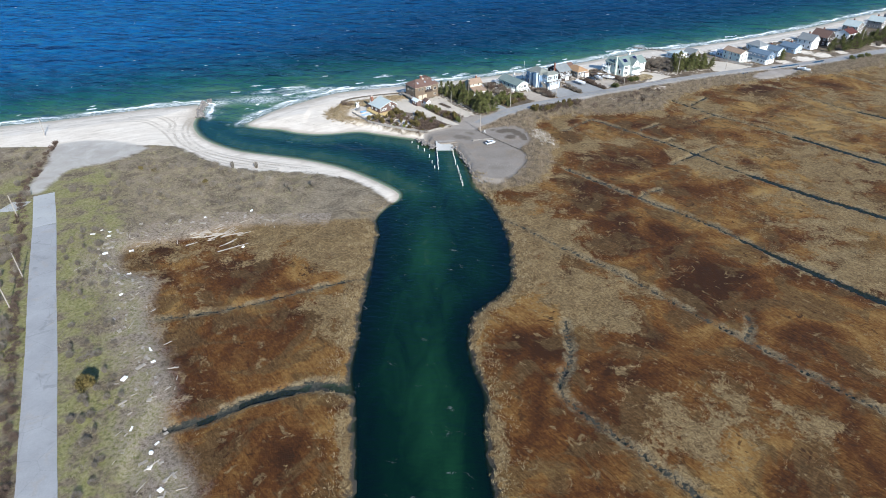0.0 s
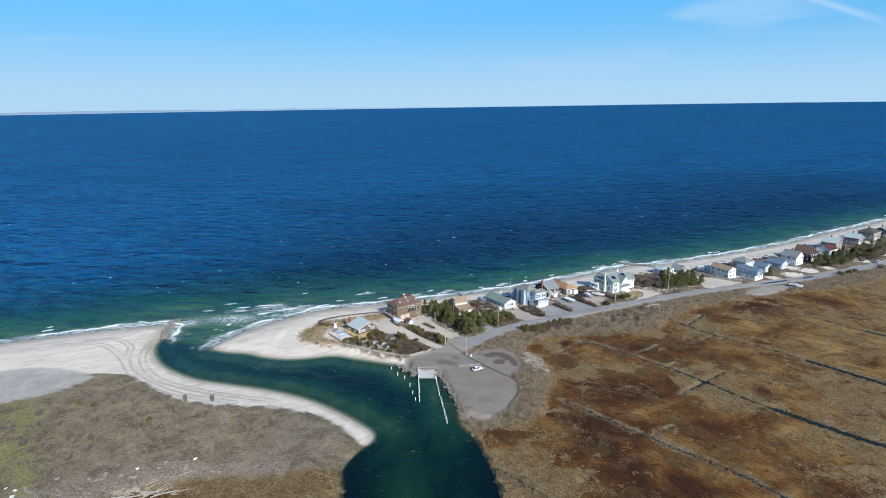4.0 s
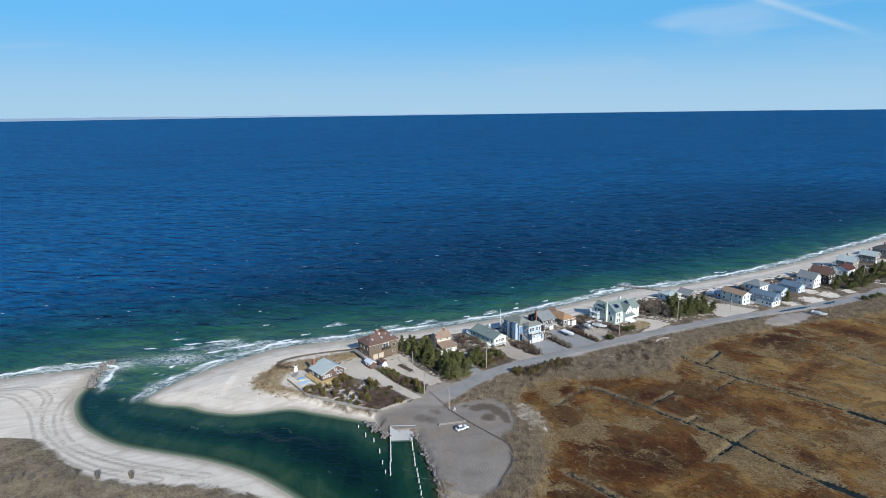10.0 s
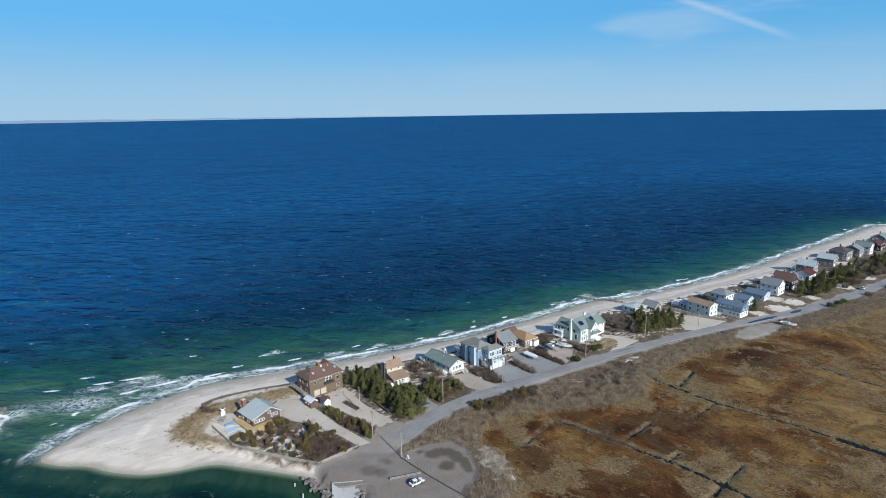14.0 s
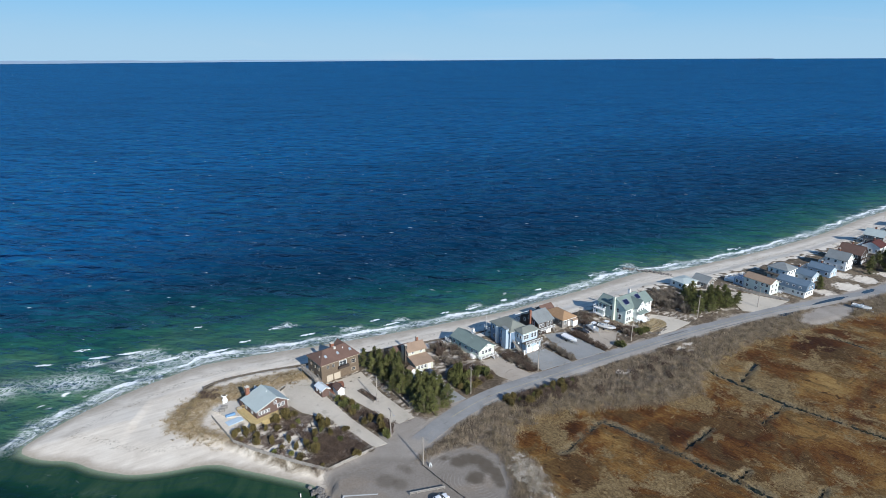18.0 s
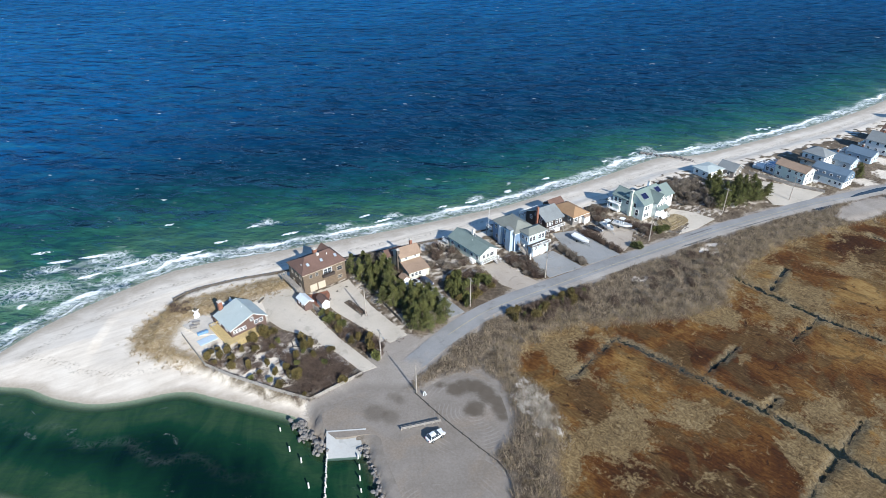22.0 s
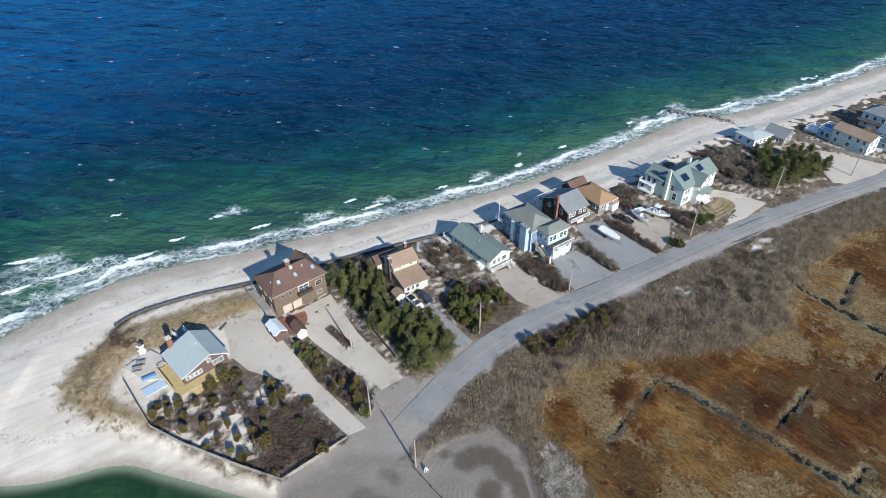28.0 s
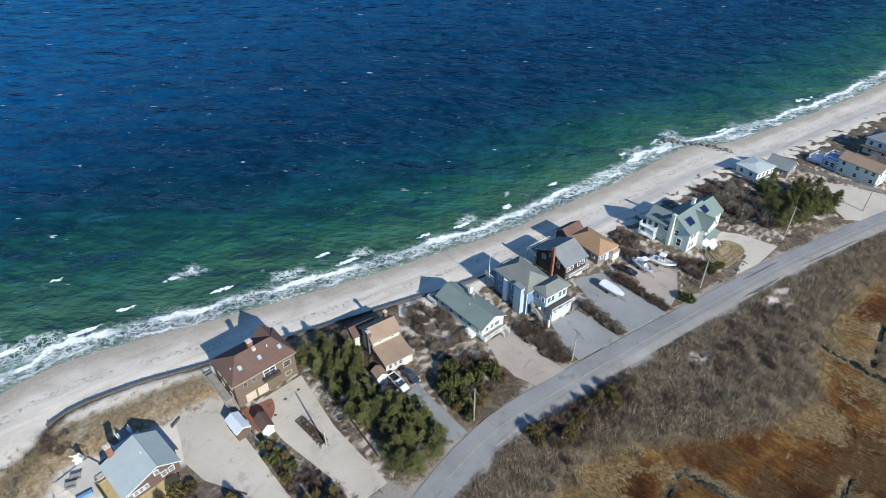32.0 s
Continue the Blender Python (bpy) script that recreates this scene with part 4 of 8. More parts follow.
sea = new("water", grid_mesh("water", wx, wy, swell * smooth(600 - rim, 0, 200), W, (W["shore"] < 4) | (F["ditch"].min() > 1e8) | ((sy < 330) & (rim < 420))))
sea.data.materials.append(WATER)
tagged(sea, "deep blue sea with green shallows and white breakers", "water", kind="structure")

# the sea's far rim, rising to the eye's level as the horizon does
bm = bmesh.new()
ring = []
for r, z in ((2600, 0.0), (3300, 25.0), (4000, 52.0), (4650, 84.0), (4900, 96.5)):
    ring.append([bm.verts.new((r * math.sin(radians(a)), r * math.cos(radians(a)), z * (71.0 + 30.0 * math.sin(radians(a))) / 96.5)) for a in range(-72, 73, 4)])
for a, b in zip(ring[:-1], ring[1:]):
    for i in range(len(a) - 1):
        bm.faces.new((a[i], a[i + 1], b[i + 1], b[i]))
me = bpy.data.meshes.new("backdrop_sea")
bm.to_mesh(me)
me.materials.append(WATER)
# the same painted bearing tint, kept weak on the far rim
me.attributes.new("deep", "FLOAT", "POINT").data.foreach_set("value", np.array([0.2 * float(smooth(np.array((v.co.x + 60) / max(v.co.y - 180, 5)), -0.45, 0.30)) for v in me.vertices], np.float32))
me.attributes.new("clear", "FLOAT", "POINT").data.foreach_set("value", np.full(len(me.vertices), 8, np.float32))
me.attributes.new("shore", "FLOAT", "POINT").data.foreach_set("value", np.full(len(me.vertices), -300, np.float32))
tagged(new("backdrop_sea", me), "far dark blue sea up to the horizon", "sea", kind="structure")


# ---------------------------------------------------------------- mesh tools
GZ = 1.74


def box(bm, x0, y0, z0, x1, y1, z1):
    v = [bm.verts.new(p) for p in ((x0, y0, z0), (x1, y0, z0), (x1, y1, z0), (x0, y1, z0), (x0, y0, z1), (x1, y0, z1), (x1, y1, z1), (x0, y1, z1))]
    for f in ((3, 2, 1, 0), (4, 5, 6, 7), (0, 1, 5, 4), (1, 2, 6, 5), (2, 3, 7, 6), (3, 0, 4, 7)):
        bm.faces.new([v[i] for i in f])
    return v


def prism(bm, section, place, a, b):
    """A section of (u, v) points, drawn from a to b by place(u, v, s)."""
    r0 = [bm.verts.new(place(u, v, a)) for u, v in section]
    r1 = [bm.verts.new(place(u, v, b)) for u, v in section]
    n = len(section)
    for i in range(n):
        bm.faces.new((r0[i], r0[(i + 1) % n], r1[(i + 1) % n], r1[i]))
    bm.faces.new(r0[::-1])
    bm.faces.new(r1)


def tube(bm, p0, p1, r0, r1, n=8):
    """A tapered round bar between two points."""
    p0, p1 = Vector(p0), Vector(p1)
    q = (p1 - p0).to_track_quat("Z", "Y")
    ra, rb = [], []
    for i in range(n):
        a = 2 * math.pi * i / n
        d = q @ Vector((math.cos(a), math.sin(a), 0))
        ra.append(bm.verts.new(p0 + d * r0))
        rb.append(bm.verts.new(p1 + d * r1))
    for i in range(n):
        bm.faces.new((ra[i], ra[(i + 1) % n], rb[(i + 1) % n], rb[i]))
    bm.faces.new(ra[::-1])
    bm.faces.new(rb)


def finish(bm, name, material, bevel=0.0, smooth_shade=False):
    if bevel:
        bmesh.ops.bevel(bm, geom=bm.edges[:], offset=bevel, segments=1, affect="EDGES")
    bmesh.ops.recalc_face_normals(bm, faces=bm.faces[:])
    me = bpy.data.meshes.new(name)
    bm.to_mesh(me)
    bm.free()
    if material:
        me.materials.append(material)
    if smooth_shade:
        me.polygons.foreach_set("use_smooth", np.ones(len(me.polygons), bool))
    return me


def part(name, bm, material, parent, label="", bevel=0.0, smooth_shade=False, m=None):
    """Links a bmesh (or a mesh that is shared) as one mesh object under a thing or a part."""
    me = finish(bm, name, material, bevel, smooth_shade) if isinstance(bm, bmesh.types.BMesh) else bm
    ob = new(name, me)
    ob.parent = parent
    if m is not None:
        ob.matrix_local = m
    if label:
        ob["label"] = label
    return ob


def thing(name, label, category, x, y, z=GZ, yaw=0.0, group=""):
    ob = new(name)
    ob.empty_display_size = 0.3
    ob.matrix_world = pose(x, y, z, 0, 0, yaw)
    return tagged(ob, label, category, group)


def lone(name, bm, material, label, category, x=0, y=0, z=0, yaw=0, group="", kind="", bevel=0.0):
    """A thing of one mesh."""
    ob = new(name, finish(bm, name, material, bevel))
    ob.matrix_world = pose(x, y, z, 0, 0, yaw)
    return tagged(ob, label, category, group, kind)


# ---------------------------------------------------------------- materials of built things
WHITE = simple("white_paint", (0.78, 0.78, 0.76), 0.6, 0.08, 2)
CREAM = simple("cream_paint", (0.47, 0.40, 0.31), 0.7, 0.12, 2)
GREYWOOD = simple("grey_weathered_wood", (0.27, 0.245, 0.215), 0.9, 0.3, 4)
DARKWOOD = simple("dark_timber", (0.10, 0.085, 0.07), 0.9, 0.35, 4)
DECKWOOD = simple("yellow_pine_boards", (0.46, 0.35, 0.17), 0.8, 0.2, 4)
BRICKRED = simple("red_brick", (0.23, 0.10, 0.065), 0.9, 0.3, 5)
CONCRETE = simple("pale_concrete", (0.50, 0.46, 0.40), 0.9, 0.12, 1.2)
POLEWOOD = simple("pole_wood", (0.33, 0.29, 0.25), 0.9, 0.25, 3)
ROCK = simple("grey_rock", (0.175, 0.16, 0.145), 0.9, 0.45, 2.5, relief=0.08)
METAL = simple("dull_metal", (0.45, 0.46, 0.47), 0.45, 0.1, 3, metal=0.8)
RUBBER = simple("black_rubber", (0.02, 0.02, 0.02), 0.8, 0.2, 3)
BLUEPAINT = simple("blue_tarp", (0.15, 0.28, 0.44), 0.6, 0.15, 2)
PALEBLUE = simple("pale_blue_boards", (0.42, 0.52, 0.60), 0.8, 0.12, 2)
W_BROWN = siding("brown_shingle_wall", (0.150, 0.112, 0.078), 0.18, 0.3)
W_DARK = siding("dark_brown_wall", (0.055, 0.042, 0.036), 0.18, 0.3)
W_SHED = siding("brown_board_wall", (0.13, 0.085, 0.07), 0.2, 0.2)
W_GREEN = siding("sage_green_siding", (0.57, 0.63, 0.565), 0.14, 0.07)
W_PALEGREEN = siding("pale_green_siding", (0.58, 0.63, 0.52), 0.14, 0.1)
W_BLUE = siding("slate_blue_siding", (0.16, 0.235, 0.33), 0.14, 0.15)
W_LBLUE = siding("light_blue_siding", (0.39, 0.475, 0.54), 0.14, 0.1)
W_WHITE = siding("white_siding", (0.74, 0.74, 0.71), 0.14, 0.06)
W_CREAM = siding("cream_siding", (0.50, 0.49, 0.40), 0.14, 0.1)
W_GREY = siding("grey_shingle_wall", (0.22, 0.20, 0.18), 0.18, 0.2)
R_PALE = shingles("pale_blue_grey_roof", (0.385, 0.435, 0.42), 0.1)
R_WHITE = simple("white_metal_roof", (0.60, 0.64, 0.66), 0.5, 0.1, 1)
R_BROWN = shingles("brown_shingle_roof", (0.138, 0.085, 0.067), 0.2)
R_TAN = shingles("tan_shingle_roof", (0.29, 0.205, 0.145), 0.18)
R_ORANGE = shingles("orange_tan_shingle_roof", (0.31, 0.195, 0.11), 0.18)
R_GREEN = shingles("grey_green_shingle_roof", (0.17, 0.215, 0.195), 0.16)
R_GREY = shingles("grey_shingle_roof", (0.20, 0.215, 0.215), 0.18)
R_OLIVE = shingles("olive_grey_shingle_roof", (0.19, 0.20, 0.175), 0.18)
R_DARK = shingles("dark_shingle_roof", (0.08, 0.075, 0.07), 0.2)
R_BLUE = shingles("blue_shingle_roof", (0.115, 0.165, 0.215), 0.14)
R_RED = shingles("dark_red_roof", (0.085, 0.032, 0.028), 0.2)


def glass_material(name, tint):
    q = Mat(name, 0.08, 0.6)
    return q.colour(q.ramp(q.rand(), (0.0, tuple(c * 0.6 for c in tint)), (1.0, tint)))


GLASS = glass_material("window_glass", (0.05, 0.06, 0.07))
SOLAR = Mat("solar_cells", 0.15, 0.6).colour((0.012, 0.016, 0.05))


def asphalt_material(name, lo, hi, cracks=0.25, drift=None):
    q = Mat(name, 0.9, 0.25)
    n, f = q.noise(q.pos(), 0.12, 5, 0.6), q.noise(q.pos(), 3.0, 4, 0.7)
    c = q.ramp(q.op("ADD", q.op("MULTIPLY", n, 0.65), q.op("MULTIPLY", f, 0.35)), (0.34, lo), (0.66, hi))
    v = q.t.nodes.new("ShaderNodeTexVoronoi")
    v.feature, v.inputs["Scale"].default_value = "DISTANCE_TO_EDGE", 0.16
    q.t.links.new(q.pos(), v.inputs["Vector"])
    c = q.mix(q.op("MULTIPLY", q.step(q.op("ADD", v.outputs["Distance"], q.op("MULTIPLY", q.op("SUBTRACT", f, 0.5), 0.05)), 0.014, 0.004), cracks), c, tuple(x * 0.45 for x in lo))
    stain = q.step(q.noise(q.pos(), 0.3, 3, 0.5, 0.8), 0.62, 0.72)
    c = q.mix(q.op("MULTIPLY", stain, 0.4), c, tuple(x * 0.6 for x in lo))
    blown = q.op("MULTIPLY", q.step(q.noise(q.pos(), 0.22, 5, 0.65, 0.6), 0.54, 0.70), 0.4)
    if drift:
        geo, vm = q.t.nodes.new("ShaderNodeNewGeometry"), q.t.nodes.new("ShaderNodeVectorMath")
        vm.operation, vm.inputs[1].default_value = "DISTANCE", (*drift, GZ)
        q.t.links.new(geo.outputs["Position"], vm.inputs[0])
        blown = q.op("MAXIMUM", blown, q.step(q.op("ADD", vm.outputs["Value"], q.op("MULTIPLY", q.op("SUBTRACT", q.noise(q.pos(), 0.35, 5, 0.65), 0.5), 9.0)), 7.5, 4.0))
    c = q.mix(blown, c, q.ramp(f, (0.3, (0.25, 0.22, 0.185)), (0.7, (0.36, 0.32, 0.275))))
    q.bump(f, 0.3, 0.02)
    return q.colour(c)


ASPHALT = asphalt_material("worn_asphalt", (0.20, 0.198, 0.192), (0.305, 0.30, 0.29), 0.14, (13.0, 243.5))
RAMPGREY = asphalt_material("grey_ramp_concrete", (0.30, 0.305, 0.295), (0.40, 0.40, 0.385), 0.1)
DRIVE_GREY = asphalt_material("grey_drive", (0.22, 0.225, 0.22), (0.31, 0.31, 0.30), 0.12)
DRIVE_PALE = asphalt_material("pale_drive", (0.44, 0.39, 0.315), (0.56, 0.50, 0.415), 0.05)
DRIVE_SAND = asphalt_material("sandy_gravel", (0.33, 0.28, 0.225), (0.44, 0.385, 0.32), 0.0)
OLDROAD = asphalt_material("bleached_road", (0.24, 0.243, 0.243), (0.33, 0.332, 0.33), 0.2)


def lot_material():
    """Packed gravel with tyre arcs and damp hollows."""
    q = Mat("packed_gravel", 0.95, 0.15)
    n, f = q.noise(q.pos(), 0.10, 5, 0.6), q.noise(q.pos(), 2.2, 5, 0.7)
    c = q.ramp(q.op("ADD", q.op("MULTIPLY", n, 0.6), q.op("MULTIPLY", f, 0.4)), (0.34, (0.17, 0.146, 0.120)), (0.66, (0.275, 0.242, 0.207)))
    c = q.mix(q.op("MULTIPLY", q.step(q.noise(q.pos(), 0.075, 4, 0.6, 0.5), 0.48, 0.62), 0.55), c, q.ramp(f, (0.3, (0.205, 0.16, 0.118)), (0.7, (0.29, 0.235, 0.18))))
    for cx, cy, k in ((19, 205, 3.4), (28, 231, 2.6)):
        geo = q.t.nodes.new("ShaderNodeNewGeometry")
        mp = q.t.nodes.new("ShaderNodeMapping")
        mp.inputs["Location"].default_value = (-cx, -cy, -GZ)
        q.t.links.new(geo.outputs["Position"], mp.inputs["Vector"])
        w = q.t.nodes.new("ShaderNodeTexWave")
        w.wave_type, w.rings_direction = "RINGS", "Z"
        w.inputs["Scale"].default_value, w.inputs["Distortion"].default_value, w.inputs["Detail"].default_value = 0.36, 5.0, 5
        w.inputs["Detail Scale"].default_value = 0.4
        q.t.links.new(mp.outputs[0], w.inputs["Vector"])
        ln = q.t.nodes.new("ShaderNodeVectorMath")
        ln.operation = "LENGTH"
        q.t.links.new(mp.outputs[0], ln.inputs[0])
        near = q.step(ln.outputs["Value"], 16.0, 8.0)
        c = q.mix(q.op("MULTIPLY", q.op("MULTIPLY", near, q.step(w.outputs["Fac"], 0.6, 0.95)), q.step(q.noise(q.pos(), 0.16, 3, 0.6), 0.48, 0.62, 0.0, 0.22)), c, (0.40, 0.36, 0.32))
    wob = q.op("MULTIPLY", q.op("SUBTRACT", q.noise(q.pos(), 0.3, 6, 0.6), 0.5), 3.4)
    for cx, cy, r in ((24.8, 237.6, 1.9), (27.2, 238.4, 2.1), (29.6, 238.0, 2.2), (31.6, 236.2, 2.2), (32.8, 233.6, 2.1), (33.4, 231.0, 1.8), (33.7, 228.6, 1.2), (28.6, 231.6, 2.0), (27.2, 231.0, 1.4), (21.4, 239.2, 0.9), (18.4, 241.0, 0.8), (11.4, 236.6, 1.6), (12.6, 235.4, 1.2), (7.5, 232.0, 2.6), (10.5, 230.6, 2.0)):
        geo = q.t.nodes.new("ShaderNodeNewGeometry")
        vm = q.t.nodes.new("ShaderNodeVectorMath")
        vm.operation = "DISTANCE"
        q.t.links.new(geo.outputs["Position"], vm.inputs[0])
        vm.inputs[1].default_value = (cx, cy, GZ)
        damp = q.step(q.op("ADD", vm.outputs["Value"], wob), r + 0.7, r - 0.9)
        c = q.mix(q.op("MULTIPLY", damp, 0.5 if cx < 19 else 0.9), c, (0.105, 0.085, 0.064))
    q.bump(f, 0.4, 0.06)
    return q.colour(c)


LOTMAT = lot_material()
PUDDLE = Mat("wet_mud", 0.12, 0.5).colour((0.03, 0.028, 0.026))


# ---------------------------------------------------------------- paved ground
DRIVES = []


def slab(name, outline, top, deep, material, label, category):
    DRIVES.append(outline)
    bm = bmesh.new()
    prism(bm, outline, lambda u, v, s: (u, v, s), top - deep, top)
    bmesh.ops.triangulate(bm, faces=[f for f in bm.faces if len(f.verts) > 4])
    return lone(name, bm, material, label, category, kind="structure")


def ribbon(name, line, widths, z, material, label, category, deep=0.25):
    """A road along a line; widths runs from start to end."""
    p = [Vector((*q, 0)) for q in spline(line, 2.5)]
    bm = bmesh.new()
    rows = []
    for i, c in enumerate(p):
        d = (p[min(i + 1, len(p) - 1)] - p[max(i - 1, 0)]).normalized()
        n = Vector((-d.y, d.x, 0))
        s = i / (len(p) - 1) * (len(widths) - 1)
        w = widths[int(s)] + (widths[min(int(s) + 1, len(widths) - 1)] - widths[int(s)]) * (s - int(s))
        w += 0.25 * noise.noise(c * 0.2) * (w > 1)
        rows.append([bm.verts.new((c.x + n.x * w * k, c.y + n.y * w * k, z + dz)) for k, dz in ((-0.5, -deep), (-0.5, 0), (0, 0.03), (0.5, 0), (0.5, -deep))])
    for a, b in zip(rows[:-1], rows[1:]):
        for k in range(4):
            bm.faces.new((a[k], a[k + 1], b[k + 1], b[k]))
    return lone(name, bm, material, label, category, kind="structure")


ribbon("road", [(13.5, 244)] + ROAD[1:], [5.2, 6.8, 5.9, 5.5, 5.3, 5.3, 5.3, 5.4, 5.6, 5.6, 5.6, 5.6], GZ + 0.05, ASPHALT, "worn grey two-lane beach road", "road")
YELLOW = simple("faded_yellow_line", (0.36, 0.32, 0.21), 0.9, 0.3, 3)
ribbon("road_centre_line", ROAD[2:12], [0.15], GZ + 0.088, YELLOW, "faded yellow centre line on the road", "road marking", 0.002)
SHOULDER = asphalt_material("sandy_road_edge", (0.27, 0.247, 0.215), (0.40, 0.368, 0.325), 0.1)
TAR = asphalt_material("tar_patch", (0.085, 0.085, 0.085), (0.15, 0.148, 0.145), 0.1)


def beside(line, off):
    """The line moved sideways, to its right where off is negative."""
    p = [Vector((*q, 0)) for q in line]
    out = []
    for i, c in enumerate(p):
        d = (p[min(i + 1, len(p) - 1)] - p[max(i - 1, 0)]).normalized()
        out.append((c.x - d.y * off, c.y + d.x * off))
    return out


ribbon("road_edge", beside(ROAD[3:13], -2.2), [0.6, 1.6, 2.0, 2.2, 2.0, 2.2, 2.0, 2.3, 2.0, 1.4], GZ + 0.094, SHOULDER, "sandy worn edge of the beach road", "road edge", 0.02)
for a, b, off, w in ((9, 10, -2.3, 0.5), (8, 9, -2.5, 0.9), (8, 9, 1.6, 0.4)):
    (ax, ay), (bx, by) = ROAD[a], ROAD[b]
    k = 0.25 if off > 0 else 0.0
    ribbon("tar_patch", beside([(ax + (bx - ax) * t, ay + (by - ay) * t) for t in (k, k + 0.2, k + 0.4, k + 0.62)], off), [0.15, w, w * 1.2, w, 0.2], GZ + 0.104, TAR, "dark tar patch along the road edge", "road patch", 0.005)
ribbon("access_road", [(-45, 20), (-62, 47), (-78.3, 76.8), (-93, 104.5), (-108.7, 133.3), (-117, 149), (-125, 164)], [6.7], GZ + 0.03, OLDROAD, "bleached straight access road beside the marsh", "road")
ribbon("access_road_end", [(-125, 164.05), (-131, 174.8), (-137, 185.5)], [6.6, 6.4], GZ + 0.04, RAMPGREY, "pale concrete end of the access road", "road")
slab("parking_lot", spline([(x + (2.2 if x < 15 else -1.2), y + (1.6 if y < 215 else -0.8)) for x, y in LOT], 1.5, True), GZ - 0.035, 0.5, LOTMAT, "packed gravel parking lot with damp hollows", "parking lot")
slab("driveway_1", [(-24, 277), (-19.5, 281), (-13, 279), (-9.8, 270), (-2, 258.3), (7.7, 246.3), (4.4, 244.9), (-1.6, 252), (-10, 259.5), (-16, 262.5), (-20, 266.5), (-21.5, 271)], GZ + 0.03, 0.3, DRIVE_PALE, "pale sandy driveway of the cottage", "driveway")
slab("driveway_2", [(-10.8, 276.8), (-0.6, 283.9), (6, 270.5), (15, 257.5), (10.8, 254.8), (4, 261.3), (-3, 268.5), (-6.3, 273)], GZ + 0.035, 0.3, DRIVE_PALE, "pale concrete driveway of the brown house", "driveway")
slab("driveway_3", [(22.5, 278.5), (25, 274), (30.2, 265.6), (26.4, 263.8), (22.6, 269), (19.5, 275.5)], GZ + 0.03, 0.3, DRIVE_GREY, "grey driveway between the trees", "driveway")
slab("driveway_4", [(38.3, 287.5), (44, 290.5), (48, 283), (53, 277.2), (46.5, 273.6), (41.9, 277.4), (39.5, 282)], GZ + 0.03, 0.3, DRIVE_SAND, "brownish gravel driveway of the green-roofed house", "driveway")
slab("driveway_5", [(53.5, 290.8), (60.5, 294.4), (67, 284.5), (56, 279.6), (54.5, 284)], GZ + 0.03, 0.3, DRIVE_GREY, "grey paved driveway of the blue house", "driveway")
slab("driveway_6", [(63, 305), (71, 306.5), (80.2, 290.4), (69.3, 285.8), (65, 295)], GZ + 0.03, 0.3, DRIVE_GREY, "grey driveway under the covered boat", "driveway")
slab("driveway_7", [(74.5, 307.5), (84.5, 310), (89.5, 304.5), (85.5, 296), (82, 292.2), (77.5, 299.5)], GZ + 0.03, 0.3, DRIVE_SAND, "gravel yard under the boat trailers", "driveway")
slab("driveway_8", [(108, 318.5), (113, 316.5), (119.5, 310), (111, 304.3), (103, 300.9), (105.5, 304), (109.5, 307.5), (108, 312), (104.5, 314.2)], GZ + 0.03, 0.3, DRIVE_PALE, "curved pale driveway of the sage green house", "driveway")
slab("driveway_9", [(149, 340), (158, 334.5), (168.5, 326.2), (152, 316.8), (145, 318.5), (146, 330)], GZ + 0.03, 0.3, DRIVE_PALE, "wide sandy lot beside the far houses", "driveway")
slab("boat_ramp", [(-2.1, 222), (4.6, 222), (5.6, 228), (-2.3, 228)], GZ + 0.06, 2.6, RAMPGREY, "pale concrete boat ramp at the inlet", "boat ramp")
rampob = bpy.data.objects["boat_ramp"]
for v in rampob.data.vertices:
    if v.co.y < 224 and v.co.z > 0:
        v.co.z = -0.15
arc = [(-11.5, 276.6)] + [(-10.4 + 5.2 * math.cos(radians(a)), 275.9 + 5.2 * math.sin(radians(a))) for a in range(-62, 36, 12)]
slab("patio", arc, GZ + 0.06, 0.2, BRICKRED, "red brick patio in front of the brown house", "patio")
slab("concrete_pad", [(-146, 173), (-139.5, 173.8), (-138.5, 180.5), (-144.5, 180)], GZ + 0.03, 0.2, RAMPGREY, "pale broken concrete pad beside the access road", "pad")
slab("terrace", [(-40.8, 265.5), (-37, 269.8), (-32.6, 267.0), (-31.8, 261.5), (-36, 261.8)], GZ + 0.42, 0.5, CONCRETE, "pale sandy terrace beside the cottage", "terrace")

# ---------------------------------------------------------------- bulkhead along the beach
bulk = new("bulkhead")
tagged(bulk, "low weathered timber bulkhead along the beach", "bulkhead", kind="structure")
bp = spline(BULKHEAD, 2.4)
panel_cache = {}
for (ax, ay), (bx, by) in zip(bp[:-1], bp[1:]):
    ln = math.hypot(bx - ax, by - ay)
    if ax > 41 or ln < 0.2:
        continue
    key = round(ln, 1)
    if key not in panel_cache:
        bm = bmesh.new()
        n = 8
        for i in range(n):
            box(bm, ln * i / n + 0.01, -0.05, -1.4, ln * (i + 1) / n - 0.01, 0.05, 0.16 + 0.03 * (i % 3))
        box(bm, -0.05, 0.05, -0.25, ln + 0.05, 0.2, 0.0)
        tube(bm, (0, 0.2, -1.3), (0, 0.2, 0.25), 0.13, 0.12, 6)
        panel_cache[key] = finish(bm, "panel", DARKWOOD)
    part("panel", panel_cache[key], None, bulk, m=pose(ax, ay, GZ + 0.05, 0, 0, math.degrees(math.atan2(by - ay, bx - ax))))


# ---------------------------------------------------------------- houses
mesh_cache = {}


